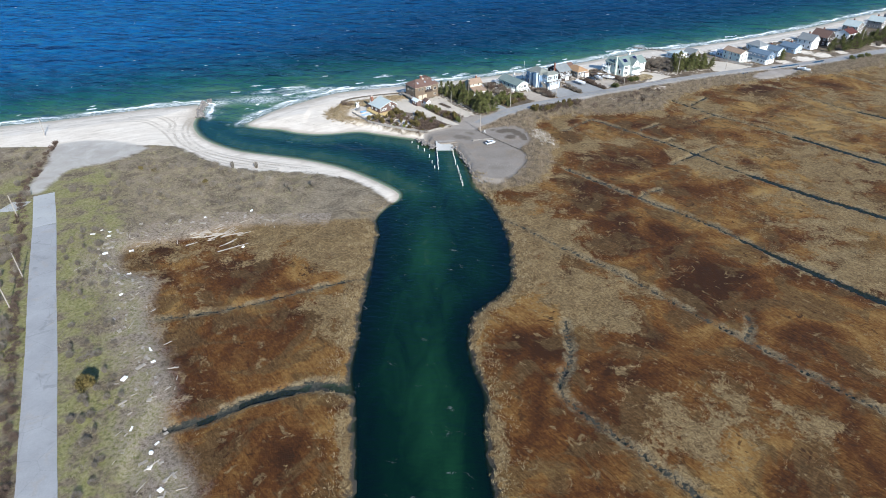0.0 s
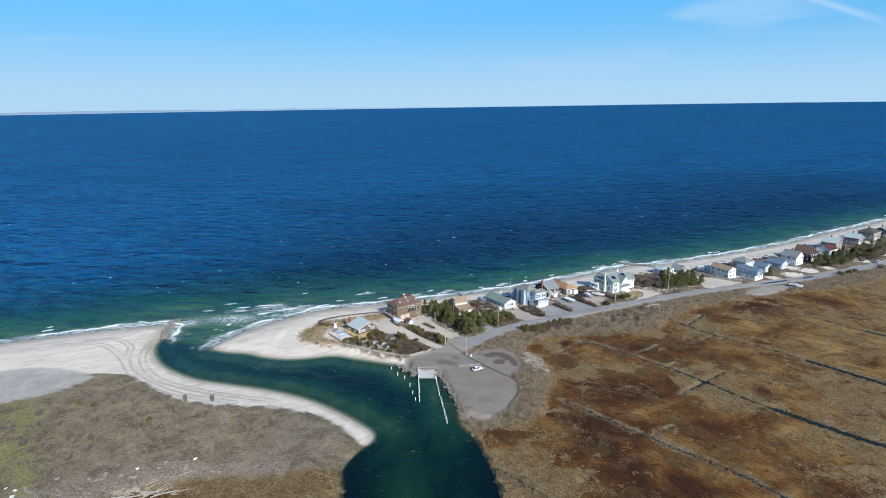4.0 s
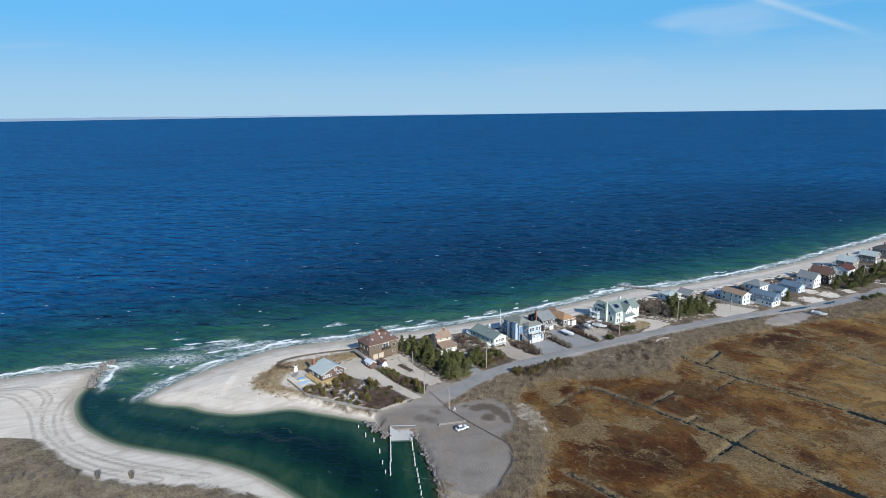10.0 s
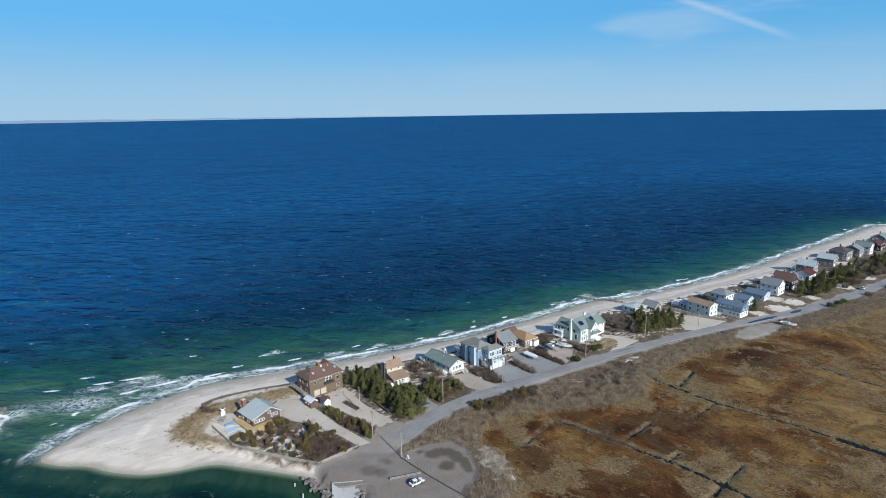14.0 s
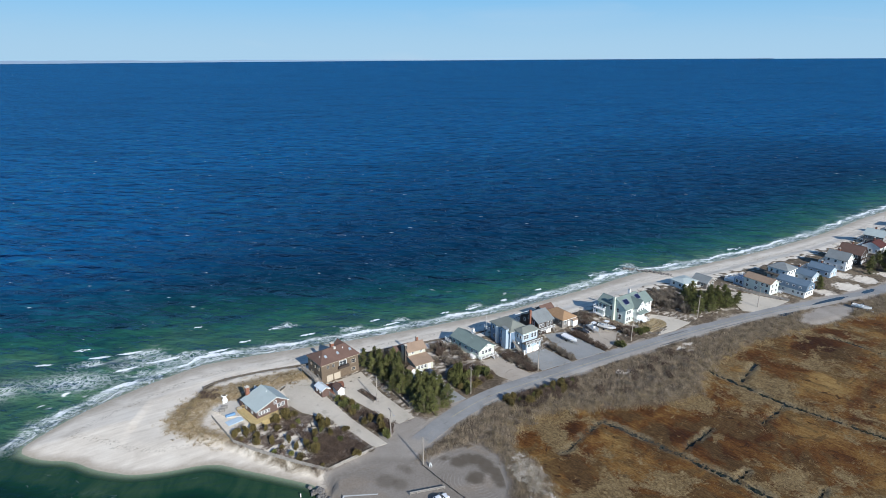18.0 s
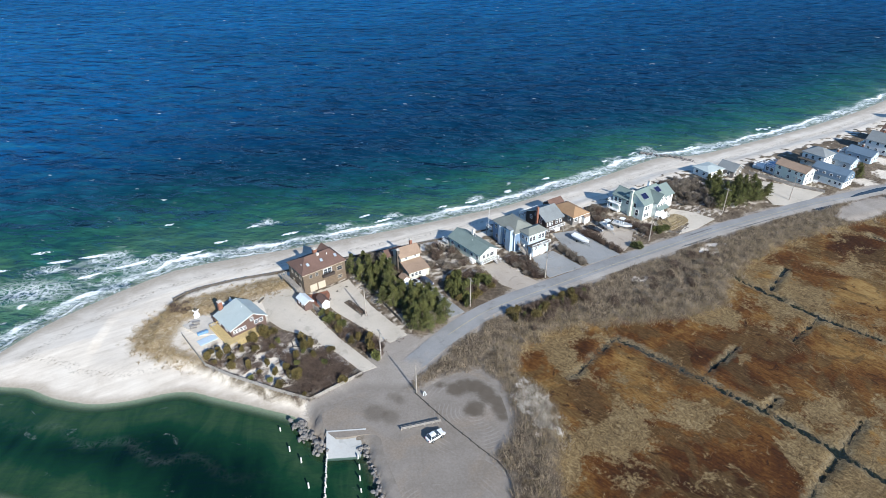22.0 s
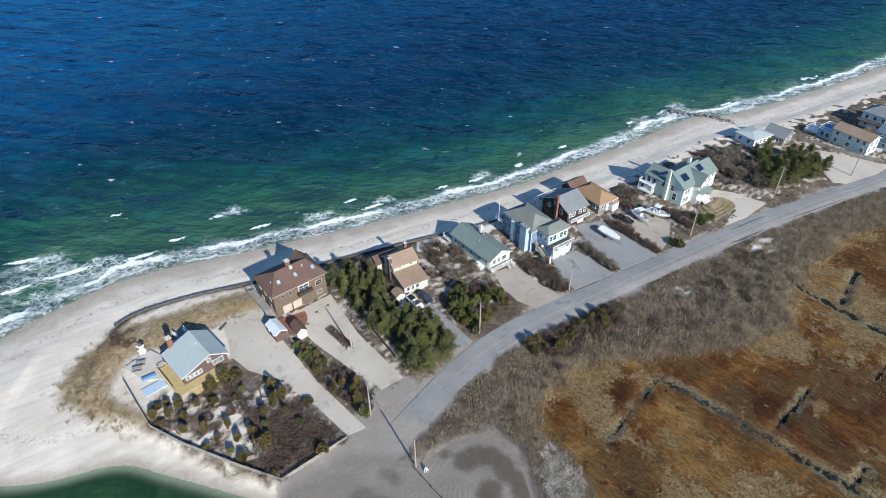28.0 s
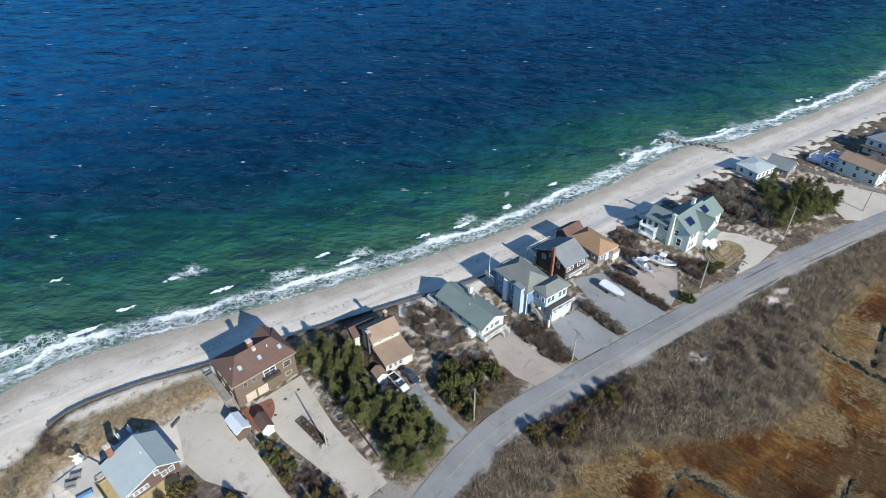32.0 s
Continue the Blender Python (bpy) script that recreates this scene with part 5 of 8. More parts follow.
def lattice(bm, cols, rows, y0, y1):
    """One connected frame of bars; every second column and row is open."""
    v = [[[bm.verts.new((x, y, z)) for z in rows] for x in cols] for y in (y0, y1)]
    n, m = len(cols) - 1, len(rows) - 1

    def solid(i, j):
        return 0 <= i < n and 0 <= j < m and not (i % 2 and j % 2)
    for i in range(n):
        for j in range(m):
            if solid(i, j):
                q = [(i, j), (i + 1, j), (i + 1, j + 1), (i, j + 1)]
                bm.faces.new([v[0][a][b] for a, b in q])
                bm.faces.new([v[1][a][b] for a, b in reversed(q)])
                for (a, b), (c, d), k in ((q[0], q[1], (i, j - 1)), (q[1], q[2], (i + 1, j)), (q[2], q[3], (i, j + 1)), (q[3], q[0], (i - 1, j))):
                    if not solid(*k):
                        bm.faces.new((v[0][c][d], v[0][a][b], v[1][a][b], v[1][c][d]))


def window_meshes(w, h, trim):
    key = (round(w, 2), round(h, 2), trim.name)
    if key not in mesh_cache:
        bm = bmesh.new()
        t = 0.1
        cols, rows = [-w / 2 - t, -w / 2], [-h / 2 - t, -h / 2, -0.025, 0.025, h / 2, h / 2 + t]
        for k in range(1, int(w / 0.8) if w > 1.5 else 1):
            x = -w / 2 + w * k / int(w / 0.8)
            cols += [x - 0.04, x + 0.04]
        lattice(bm, cols + [w / 2, w / 2 + t], rows, -0.07, 0.03)
        frame_me = finish(bm, "window", trim)
        bm = bmesh.new()
        box(bm, -w / 2, -0.02, -h / 2, w / 2, 0.02, h / 2)
        mesh_cache[key] = (frame_me, finish(bm, "pane", GLASS))
    return mesh_cache[key]


class House:
    """Local frame: x along the front, y towards the back, from the front left corner."""

    def __init__(self, name, label, x, y, yaw, category="house", z=GZ, group=""):
        self.ob = thing(name, label, category, x, y, z, yaw, group)

    def block(self, x, y, w, d, z, h, mat, gable="", rise=0.0, ridge=0.5, label=""):
        self.b = (x, y, w, d)
        bm = bmesh.new()
        if gable == "x":
            prism(bm, [(y, z), (y + d, z), (y + d, z + h), (y + d * ridge, z + h + rise), (y, z + h)], lambda u, v, s: (s, u, v), x, x + w)
        elif gable == "y":
            prism(bm, [(x, z), (x + w, z), (x + w, z + h), (x + w * ridge, z + h + rise), (x, z + h)], lambda u, v, s: (u, s, v), y, y + d)
        else:
            box(bm, x, y, z, x + w, y + d, z + h)
        part("wall", bm, mat, self.ob, label)

    def gable(self, x, y, w, d, z, rise, axis, mat, over=0.4, ridge=0.5, trim=WHITE, thick=0.14, label=""):
        span, length = (d, w) if axis == "x" else (w, d)
        a0, s0 = (y, x) if axis == "x" else (x, y)
        m = span * ridge
        k0, k1 = rise / m, rise / (span - m)
        put = (lambda u, v, s: (s, u, v)) if axis == "x" else (lambda u, v, s: (u, s, v))

        def sec(top, t, o):
            return [(a0 - o, top - k0 * o), (a0 + m, top + rise), (a0 + span + o, top - k1 * o), (a0 + span + o, top - k1 * o - t), (a0 + m, top + rise - t), (a0 - o, top - k0 * o - t)]
        bm = bmesh.new()
        prism(bm, sec(z + 0.2, thick, over), put, s0 - over, s0 + length + over)
        roof = part("roof", bm, mat, self.ob, label)
        bm = bmesh.new()
        prism(bm, sec(z + 0.2 - thick - 0.004, 0.14, over - 0.03), put, s0 - over + 0.03, s0 - over + 0.12)
        part("fascia", bm, trim, roof)
        bm = bmesh.new()
        prism(bm, sec(z + 0.2 - thick - 0.004, 0.14, over - 0.03), put, s0 + length + over - 0.12, s0 + length + over - 0.03)
        part("fascia", bm, trim, roof)
        bm = bmesh.new()
        tube(bm, put(a0 + m, z + 0.2 + rise + 0.005, s0 - over), put(a0 + m, z + 0.2 + rise + 0.005, s0 + length + over), 0.09, 0.09, 6)
        part("ridge_cap", bm, mat, roof)
        return roof

    def hip(self, x, y, w, d, z, rise, mat, over=0.45, trim=WHITE, e0=None, e1=None, label=""):
        x0, y0, x1, y1 = x - over, y - over, x + w + over, y + d + over
        bm = bmesh.new()
        if w >= d:
            e0 = d / 2 if e0 is None else e0
            e1 = d / 2 if e1 is None else e1
            top = [(x0 + e0, (y0 + y1) / 2), (x1 - e1, (y0 + y1) / 2)]
        else:
            e0 = w / 2 if e0 is None else e0
            e1 = w / 2 if e1 is None else e1
            top = [((x0 + x1) / 2, y0 + e0), ((x0 + x1) / 2, y1 - e1)]
        lo = [bm.verts.new((a, b, z + 0.02)) for a, b in ((x0, y0), (x1, y0), (x1, y1), (x0, y1))]
        mi = [bm.verts.new((a, b, z + 0.16)) for a, b in ((x0, y0), (x1, y0), (x1, y1), (x0, y1))]
        t = [bm.verts.new((a, b, z + 0.16 + rise)) for a, b in top]
        bm.faces.new(lo[::-1])
        for i in range(4):
            bm.faces.new((lo[i], lo[(i + 1) % 4], mi[(i + 1) % 4], mi[i]))
        if w >= d:
            fs = ((mi[0], mi[1], t[1], t[0]), (mi[1], mi[2], t[1]), (mi[2], mi[3], t[0], t[1]), (mi[3], mi[0], t[0]))
        else:
            fs = ((mi[0], mi[1], t[0]), (mi[1], mi[2], t[1], t[0]), (mi[2], mi[3], t[1]), (mi[3], mi[0], t[0], t[1]))
        for f in fs:
            bm.faces.new(f)
        roof = part("roof", bm, mat, self.ob, label)
        bm = bmesh.new()
        for b in ((x0 + 0.02, y0 + 0.02, x1 - 0.02, y0 + 0.1), (x0 + 0.02, y1 - 0.1, x1 - 0.02, y1 - 0.02), (x0 + 0.02, y0 + 0.1, x0 + 0.1, y1 - 0.1), (x1 - 0.1, y0 + 0.1, x1 - 0.02, y1 - 0.1)):
            box(bm, b[0], b[1], z - 0.12, b[2], b[3], z + 0.016)
        part("fascia", bm, trim, roof)
        return roof

    def lean(self, x, y, w, d, z0, z1, mat, over=0.3, thick=0.14, label=""):
        """A roof of one slope, z0 at the front and z1 at the back."""
        k = (z1 - z0) / d
        bm = bmesh.new()
        prism(bm, [(y - over, z0 - k * over), (y + d + over, z1 + k * over), (y + d + over, z1 + k * over - thick), (y - over, z0 - k * over - thick)], lambda u, v, s: (s, u, v), x - over, x + w + over)
        return part("roof", bm, mat, self.ob, label)

    def face(self, side, u, z, out=0.0):
        x, y, w, d = self.b
        if side == "F":
            return pose(x + u, y - out, z)
        if side == "B":
            return pose(x + w - u, y + d + out, z, 0, 0, 180)
        if side == "L":
            return pose(x - out, y + d - u, z, 0, 0, -90)
        return pose(x + w + out, y + u, z, 0, 0, 90)

    def win(self, side, u, z, w=0.9, h=1.2, trim=WHITE):
        f, p = window_meshes(w, h, trim)
        o = part("window", f, None, self.ob, m=self.face(side, u, z, 0.02))
        part("pane", p, None, o)

    def row(self, side, us, z, w=0.9, h=1.2, trim=WHITE):
        for u in us:
            self.win(side, u, z, w, h, trim)

    def door(self, side, u, w=0.95, h=2.05, z=0.0, mat=WHITE, name="door", label=""):
        bm = bmesh.new()
        box(bm, -w / 2, -0.05, z, w / 2, 0.03, z + h)
        n = 4 if name == "garage_door" else 2
        for i in range(n):
            box(bm, -w / 2 + 0.12, -0.075, z + 0.1 + i * h / n, w / 2 - 0.12, -0.05, z + (i + 1) * h / n - 0.06)
        o = part(name, bm, mat, self.ob, label, m=self.face(side, u, 0, 0.02))
        if name == "door":
            bm = bmesh.new()
            box(bm, w / 2 - 0.16, -0.13, z + 0.95, w / 2 - 0.08, -0.076, z + 1.05)
            part("handle", bm, METAL, o)

    def box(self, name, x, y, z, x1, y1, z1, mat, label="", bevel=0.0):
        bm = bmesh.new()
        box(bm, x, y, z, x1, y1, z1)
        return part(name, bm, mat, self.ob, label, bevel)

    def chimney(self, x, y, z0, z1, w=0.9, mat=BRICKRED, cap=True):
        o = self.box("chimney", x - w / 2, y - w / 2, z0, x + w / 2, y + w / 2, z1, mat, bevel=0.02)
        if cap:
            bm = bmesh.new()
            box(bm, x - w / 2 - 0.08, y - w / 2 - 0.08, z1 + 0.003, x + w / 2 + 0.08, y + w / 2 + 0.08, z1 + 0.14)
            tube(bm, (x, y, z1 + 0.14), (x, y, z1 + 0.5), 0.14, 0.14, 8)
            part("chimney_cap", bm, CONCRETE, o)

    def vent(self, x, y, z):
        bm = bmesh.new()
        tube(bm, (x, y, z - 0.3), (x, y, z + 0.35), 0.07, 0.07, 8)
        part("vent_pipe", bm, WHITE, self.ob)

    def skylight(self, x, y, z, slope, w=0.75, d=1.1, name="skylight", mat=None):
        m = pose(x, y, z, math.degrees(math.atan(slope)))
        bm = bmesh.new()
        for b in ((-w / 2 - 0.08, -d / 2 - 0.08, w / 2 + 0.08, -d / 2), (-w / 2 - 0.08, d / 2, w / 2 + 0.08, d / 2 + 0.08), (-w / 2 - 0.08, -d / 2, -w / 2, d / 2), (w / 2, -d / 2, w / 2 + 0.08, d / 2)):
            box(bm, b[0], b[1], -0.05, b[2], b[3], 0.12)
        o = part(name, bm, METAL, self.ob, m=m)
        bm = bmesh.new()
        box(bm, -w / 2, -d / 2, 0.0, w / 2, d / 2, 0.08)
        part("pane", bm, mat or SKYGLASS, o)

    def deck(self, x, y, w, d, z, mat=GREYWOOD, rails="", trim=WHITE, label=""):
        bm = bmesh.new()
        box(bm, x, y, z - 0.12, x + w, y + d, z)
        o = part("deck", bm, mat, self.ob, label)
        for px in (x + 0.15, x + w - 0.15):
            for py in (y + 0.15, y + d - 0.15):
                bm = bmesh.new()
                box(bm, px - 0.08, py - 0.08, -0.2, px + 0.08, py + 0.08, z - 0.121)
                part("post", bm, mat, o)
        for r in rails:
            a, b = {"F": ((x, y), (x + w, y)), "B": ((x, y + d), (x + w, y + d)), "L": ((x, y), (x, y + d)), "R": ((x + w, y), (x + w, y + d))}[r]
            self.rail(a, b, z, z, trim)

    def rail(self, a, b, za, zb, trim=WHITE, h=0.95):
        bm = bmesh.new()
        va, vb = Vector((*a, za)), Vector((*b, zb))
        ln = Vector((vb.x - va.x, vb.y - va.y, 0)).length
        n = max(2, int(ln / 0.35))
        cols = [0.0, 0.1]
        for i in range(1, n):
            r = 0.05 if i % 5 == 0 else 0.02
            cols += [ln * i / n - r, ln * i / n + r]
        lattice(bm, cols + [ln - 0.1, ln], [0.0, 0.08, h - 0.06, h + 0.05], -0.04, 0.04)
        d = (vb - va) / max(ln, 0.01)
        for v in bm.verts:
            p = va + d * v.co.x
            v.co = (p.x - d.y * v.co.y, p.y + d.x * v.co.y, p.z + v.co.z)
        part("railing", bm, trim, self.ob)

    def stairs(self, x, y, w, z1, dx, dy, mat=GREYWOOD, rails=True, trim=WHITE):
        """Steps that come down from z1 towards (dx, dy), one unit of which is the way down."""
        n = max(2, int(z1 / 0.18))
        bm = bmesh.new()
        ends = [(x, y, z1 - 0.14), (x + dx * n * 0.27, y + dy * n * 0.27, 0.02)]
        prism(bm, [(ends[0][2] - 0.02, 0), (ends[0][2] + 0.05, 0), (ends[1][2] + 0.05, n * 0.27), (ends[1][2] - 0.02, n * 0.27)], (lambda u, v, q: (x + q, y + dy * v, u)) if dy else (lambda u, v, q: (x + dx * v, y + q, u)), 0.05, w - 0.05)
        flight = part("stairs", bm, mat, self.ob)
        for i in range(n):
            z = z1 * (i + 1) / (n + 1)
            s = (n - i) * 0.27
            cx, cy = x + dx * s, y + dy * s
            bm = bmesh.new()
            if dy:
                box(bm, cx, cy - 0.14, z - 0.05, cx + w, cy + 0.14, z)
            else:
                box(bm, cx - 0.14, cy, z - 0.05, cx + 0.14, cy + w, z)
            part("step", bm, mat, flight)
        if rails:
            e = n * 0.27
            for k in (0, w):
                a = (x + k, y) if dy else (x, y + k)
                b = (a[0] + dx * e, a[1] + dy * e)
                self.rail(a, b, z1, 0.1, trim, 0.9)


SKYGLASS = glass_material("skylight_glass", (0.5, 0.6, 0.68))

# cottage on the point
h = House("cottage", "brown shingle cottage with a pale blue-grey roof and yellow deck", -27.3, 259.2, 39)
h.block(0, 0, 9.2, 8.2, 0, 3.0, W_SHED, "y", 2.0, 0.66)
h.gable(0, 0, 9.2, 8.2, 3.0, 2.0, "y", R_PALE, 0.45, 0.66)
h.row("F", (0.9, 1.75, 2.6, 3.45), 2.0, 0.62, 0.8)
h.win("F", 5.6, 3.5, 0.7, 0.8)
h.row("F", (6.6, 7.9), 2.2, 0.8, 1.0)
h.row("R", (2, 5.5), 2.0, 0.9, 1.0)
h.row("L", (2, 5.5), 1.9, 0.9, 1.0)
h.deck(3.0, 8.204, 4.6, 4.39, 1.2, PALEBLUE, "L", WHITE, "pale blue painted deck")
for x in (4.42, 6.4):
    h.box("bench", x, 13.0, 1.203, x + 0.4, 14.3, 1.75, WHITE, "white built-in bench", 0.03)
h.box("wall_cap", -0.2, 8.21, 0, 1.3, 9.9, 2.5, W_SHED)
h.chimney(1.9, 8.75, 0, 6.0, 1.0)
h.vent(5.4, 4.2, 5.1)
h.deck(-2.2, -2.0, 10.4, 2.0, 0.75, DECKWOOD, "", DECKWOOD, "new yellow pine deck")
h.deck(-2.2, 0.004, 2.196, 7.4, 0.75, DECKWOOD, "BL", DECKWOOD)
h.stairs(0.2, -2.0, 6.8, 0.75, 0, -1, DECKWOOD, False)
h.deck(4.4, 12.6, 2.4, 1.8, 1.2, GREYWOOD, "LR", WHITE)
h.stairs(4.6, 14.4, 2.0, 1.2, 0, 1, GREYWOOD, False)

# two sheds by the fence
h = House("garden_shed", "small brown board shed with a white metal roof", -11.0, 269.6, 36, "shed")
h.block(0, 0, 2.5, 4.2, 0, 2.1, W_SHED, "y", 0.7)
h.gable(0, 0, 2.5, 4.2, 2.1, 0.7, "y", R_WHITE, 0.2)
h.door("F", 1.25, 1.1, 1.85, mat=W_SHED)
h.row("L", (1.2, 2.9), 1.4, 0.5, 0.5)
h = House("garden_shed", "small shed with brown shingle roof and white front", -6.6, 269.8, 30, "shed")
h.block(0, 0, 2.1, 3.3, 0, 2.0, W_WHITE, "y", 0.9)
h.gable(0, 0, 2.1, 3.3, 2.0, 0.9, "y", R_BROWN, 0.2)
h.door("F", 1.05, 0.85, 1.8, mat=WHITE)

# large brown house
h = House("beach_house", "large two-storey brown shingle house with brown hipped roof", -11.9, 277.5, 34)
h.block(0, 0, 12.8, 8.6, 0, 6.0, W_BROWN)
h.hip(0, 0, 12.8, 8.6, 6.0, 2.5, R_BROWN, 0.4, CREAM, 3.4, 2.6)
h.b = (0, 0, 12.8, 8.6)
h.gable(8.6, 4.3, 4.2, 4.32, 6.0, 2.2, "y", R_BROWN, 0.38, trim=CREAM)
h.win("F", 7.3, 4.7, 2.4, 1.4)
h.box("balcony", 5.5, -0.9, 3.3, 9.1, -0.004, 4.0, W_DARK, "dark boarded balcony")
h.win("F", 11.0, 4.2, 1.5, 1.2, CREAM)
h.row("F", (2.2, 4.0), 4.8, 0.7, 0.8, GREYWOOD)
h.door("F", 0.8, mat=W_BROWN)
# cream door panels stand in for open recessed bays with lit floors
for u in (2.7, 5.2):
    h.door("F", u, 2.1, 2.1, mat=CREAM, name="garage_door")
h.door("F", 8.1, 2.1, 2.1, mat=W_BROWN, name="garage_door")
h.win("F", 10.9, 1.5, 1.2, 0.9, CREAM)
h.row("L", (2, 4.4, 6.8), 4.4, 0.9, 1.1, CREAM)
h.row("L", (2.5, 6.2), 1.6, 0.9, 1.0, CREAM)
h.row("R", (2, 5), 4.4, 0.9, 1.1, CREAM)
h.row("B", (2.5, 5.5, 10.5), 4.3, 1.6, 1.4)
for x in (2.6, 6.7, 11.0):
    h.skylight(x, 1.9, 7.42, 0.53, 0.6, 0.85)
h.chimney(6.5, 5.0, 7.8, 9.6, 1.0)
h.chimney(6.6, 3.7, 7.5, 8.9, 0.7, CONCRETE, False)
h.vent(1.2, 2.9, 7.4)
h.vent(9.0, 2.9, 8.2)
h.deck(-2.0, 1.5, 1.7, 8.5, 1.6, GREYWOOD, "LB", GREYWOOD)
h.stairs(-2.0, 1.5, 1.7, 1.6, 0, -1, GREYWOOD, True, GREYWOOD)

# tan-roofed house among the trees
h = House("tan_roofed_house", "low cream house with stepped tan shingle roofs among trees", 16.5, 281.8, 26)
h.block(0, 0, 6.2, 5.0, 0, 2.3, W_CREAM)
h.lean(0, 0, 6.2, 4.9, 2.55, 3.4, R_TAN)
h.row("F", (1.0, 2.2, 3.4), 1.5, 0.8, 1.0)
h.door("F", 4.8)
h.block(0, 5.0, 6.2, 5.0, 0, 4.9, W_CREAM, "x", 1.5)
h.gable(0, 5.0, 6.2, 5.0, 4.9, 1.5, "x", R_TAN)
h.row("F", (1.6, 4.6), 4.3, 0.8, 0.7)
h.row("R", (1.5, 3.5), 3.5)
h.chimney(-0.3, 6.2, 0, 6.9, 0.8, DARKWOOD)
h.chimney(5.4, 9.2, 4.5, 7.2, 0.7)
h.block(-1.8, 10.0, 5.0, 3.6, 0, 3.2, W_CREAM, "x", 1.0)
h.gable(-1.8, 10.0, 5.0, 3.6, 3.2, 1.0, "x", R_BROWN)
h.deck(3.4, 10.004, 3.6, 3.0, 2.2, GREYWOOD, "BR", GREYWOOD)
h = House("garden_shed", "tiny shed with tan roof beside parked cars", 14.6, 279.0, 26, "shed")
h.block(0, 0, 2.2, 2.4, 0, 1.9, W_WHITE, "y", 0.7)
h.gable(0, 0, 2.2, 2.4, 1.9, 0.7, "y", R_TAN, 0.15)
h.door("F", 1.1, 0.8, 1.7)

# long green-roofed house
h = House("green_roofed_house", "long pale green house with grey-green gable roof", 37.3, 288.3, 33)
h.block(0, 0, 6.6, 14.2, 0, 3.3, W_PALEGREEN, "y", 1.7)
h.gable(0, 0, 6.6, 14.2, 3.3, 1.7, "y", R_GREEN, 0.5)
h.row("F", (1.5, 3.0), 2.2, 0.9, 1.1)
h.win("F", 4.6, 2.2, 1.4, 1.1)
h.win("F", 3.3, 4.1, 0.7, 0.6)
h.row("L", (1.5, 4.5, 7.5, 10.5, 13), 1.9, 1.1, 1.0)
h.row("R", (2, 5, 8, 12), 1.9, 1.0, 1.0)
h.door("F", 5.8)
h.deck(-0.4, -1.5, 6.4, 1.496, 0.9, GREYWOOD, "FL", WHITE)
h.stairs(4.2, -1.5, 1.6, 0.9, 0, -1)
h.chimney(5.4, 9.4, 3.4, 6.0, 0.8, WHITE)
h.chimney(4.3, 7.4, 3.9, 5.8, 0.5, METAL)
h.vent(2.2, 6.2, 4.7)
h.deck(-0.6, 14.2, 7.4, 3.0, 1.0, GREYWOOD, "BL", WHITE)
h.box("porch", -1.4, 1.6, 0, -0.004, 4.2, 0.8, WHITE)

# blue house with roof deck
h = House("blue_house", "slate blue three-storey house with olive-grey hipped roofs", 53.2, 291.2, 29)
h.block(0, 0, 6.6, 5.4, 0, 3.2, W_LBLUE)
h.row("F", (1.5, 5.2), 2.5, 1.0, 0.7)
for u in (1.8, 4.7):
    h.door("F", u, 2.3, 1.9, mat=WHITE, name="garage_door")
h.deck(-0.25, -0.5, 7.1, 2.4, 3.36, DARKWOOD, "F", WHITE)
h.block(0, 1.7, 6.6, 3.7, 3.361, 3.2, W_LBLUE)
h.hip(0, 1.7, 6.6, 3.7, 6.56, 1.2, R_OLIVE, 0.5)
h.row("F", (0.9, 2.1), 5.0, 0.95, 1.4)
h.row("F", (4.3, 5.6), 5.0, 0.95, 1.4)
h.row("L", (1.2, 2.8), 5.0, 0.8, 1.1)
h.block(-2.2, 5.4, 7.4, 10.4, 0, 6.2, W_BLUE)
h.hip(-2.2, 5.4, 7.4, 10.4, 6.2, 2.2, R_OLIVE, 0.4)
h.row("L", (1.5, 3.6, 6.0, 8.6), 4.9, 0.9, 1.3)
h.row("L", (2.0, 6.0), 1.8, 0.9, 1.2)
h.row("B", (1.5, 3.7, 5.9), 4.6, 1.3, 1.6)
h.block(-3.4, 6.2, 1.2, 2.2, 0, 7.2, W_LBLUE)
h.lean(-3.4, 6.2, 1.2, 2.2, 7.35, 7.5, R_GREY, 0.15)
h.box("stair_tower", -2.9, 11.2, 0, -2.204, 12.4, 6.0, WHITE)
h.box("corner_board", -2.26, 5.34, 0, -2.12, 5.48, 6.1, WHITE)
h.box("corner_board", -0.06, -0.06, 0, 0.08, 0.08, 3.1, WHITE)
h.stairs(-1.8, 4.6, 1.2, 3.0, 0, -1, GREYWOOD, True, GREYWOOD)
h.deck(-2.6, 15.8, 8.0, 3.2, 3.0, GREYWOOD, "BLR", WHITE)
bm = bmesh.new()
tube(bm, (-2.7, 17.5, 3), (-2.7, 17.5, 10.2), 0.06, 0.04, 6)
part("flag_pole", bm, WHITE, h.ob)
bm = bmesh.new()
tube(bm, (-0.9, 2.6, 3.0), (-0.7, 2.4, 3.5), 0.35, 0.02, 10)
part("satellite_dish", bm, WHITE, h.ob)

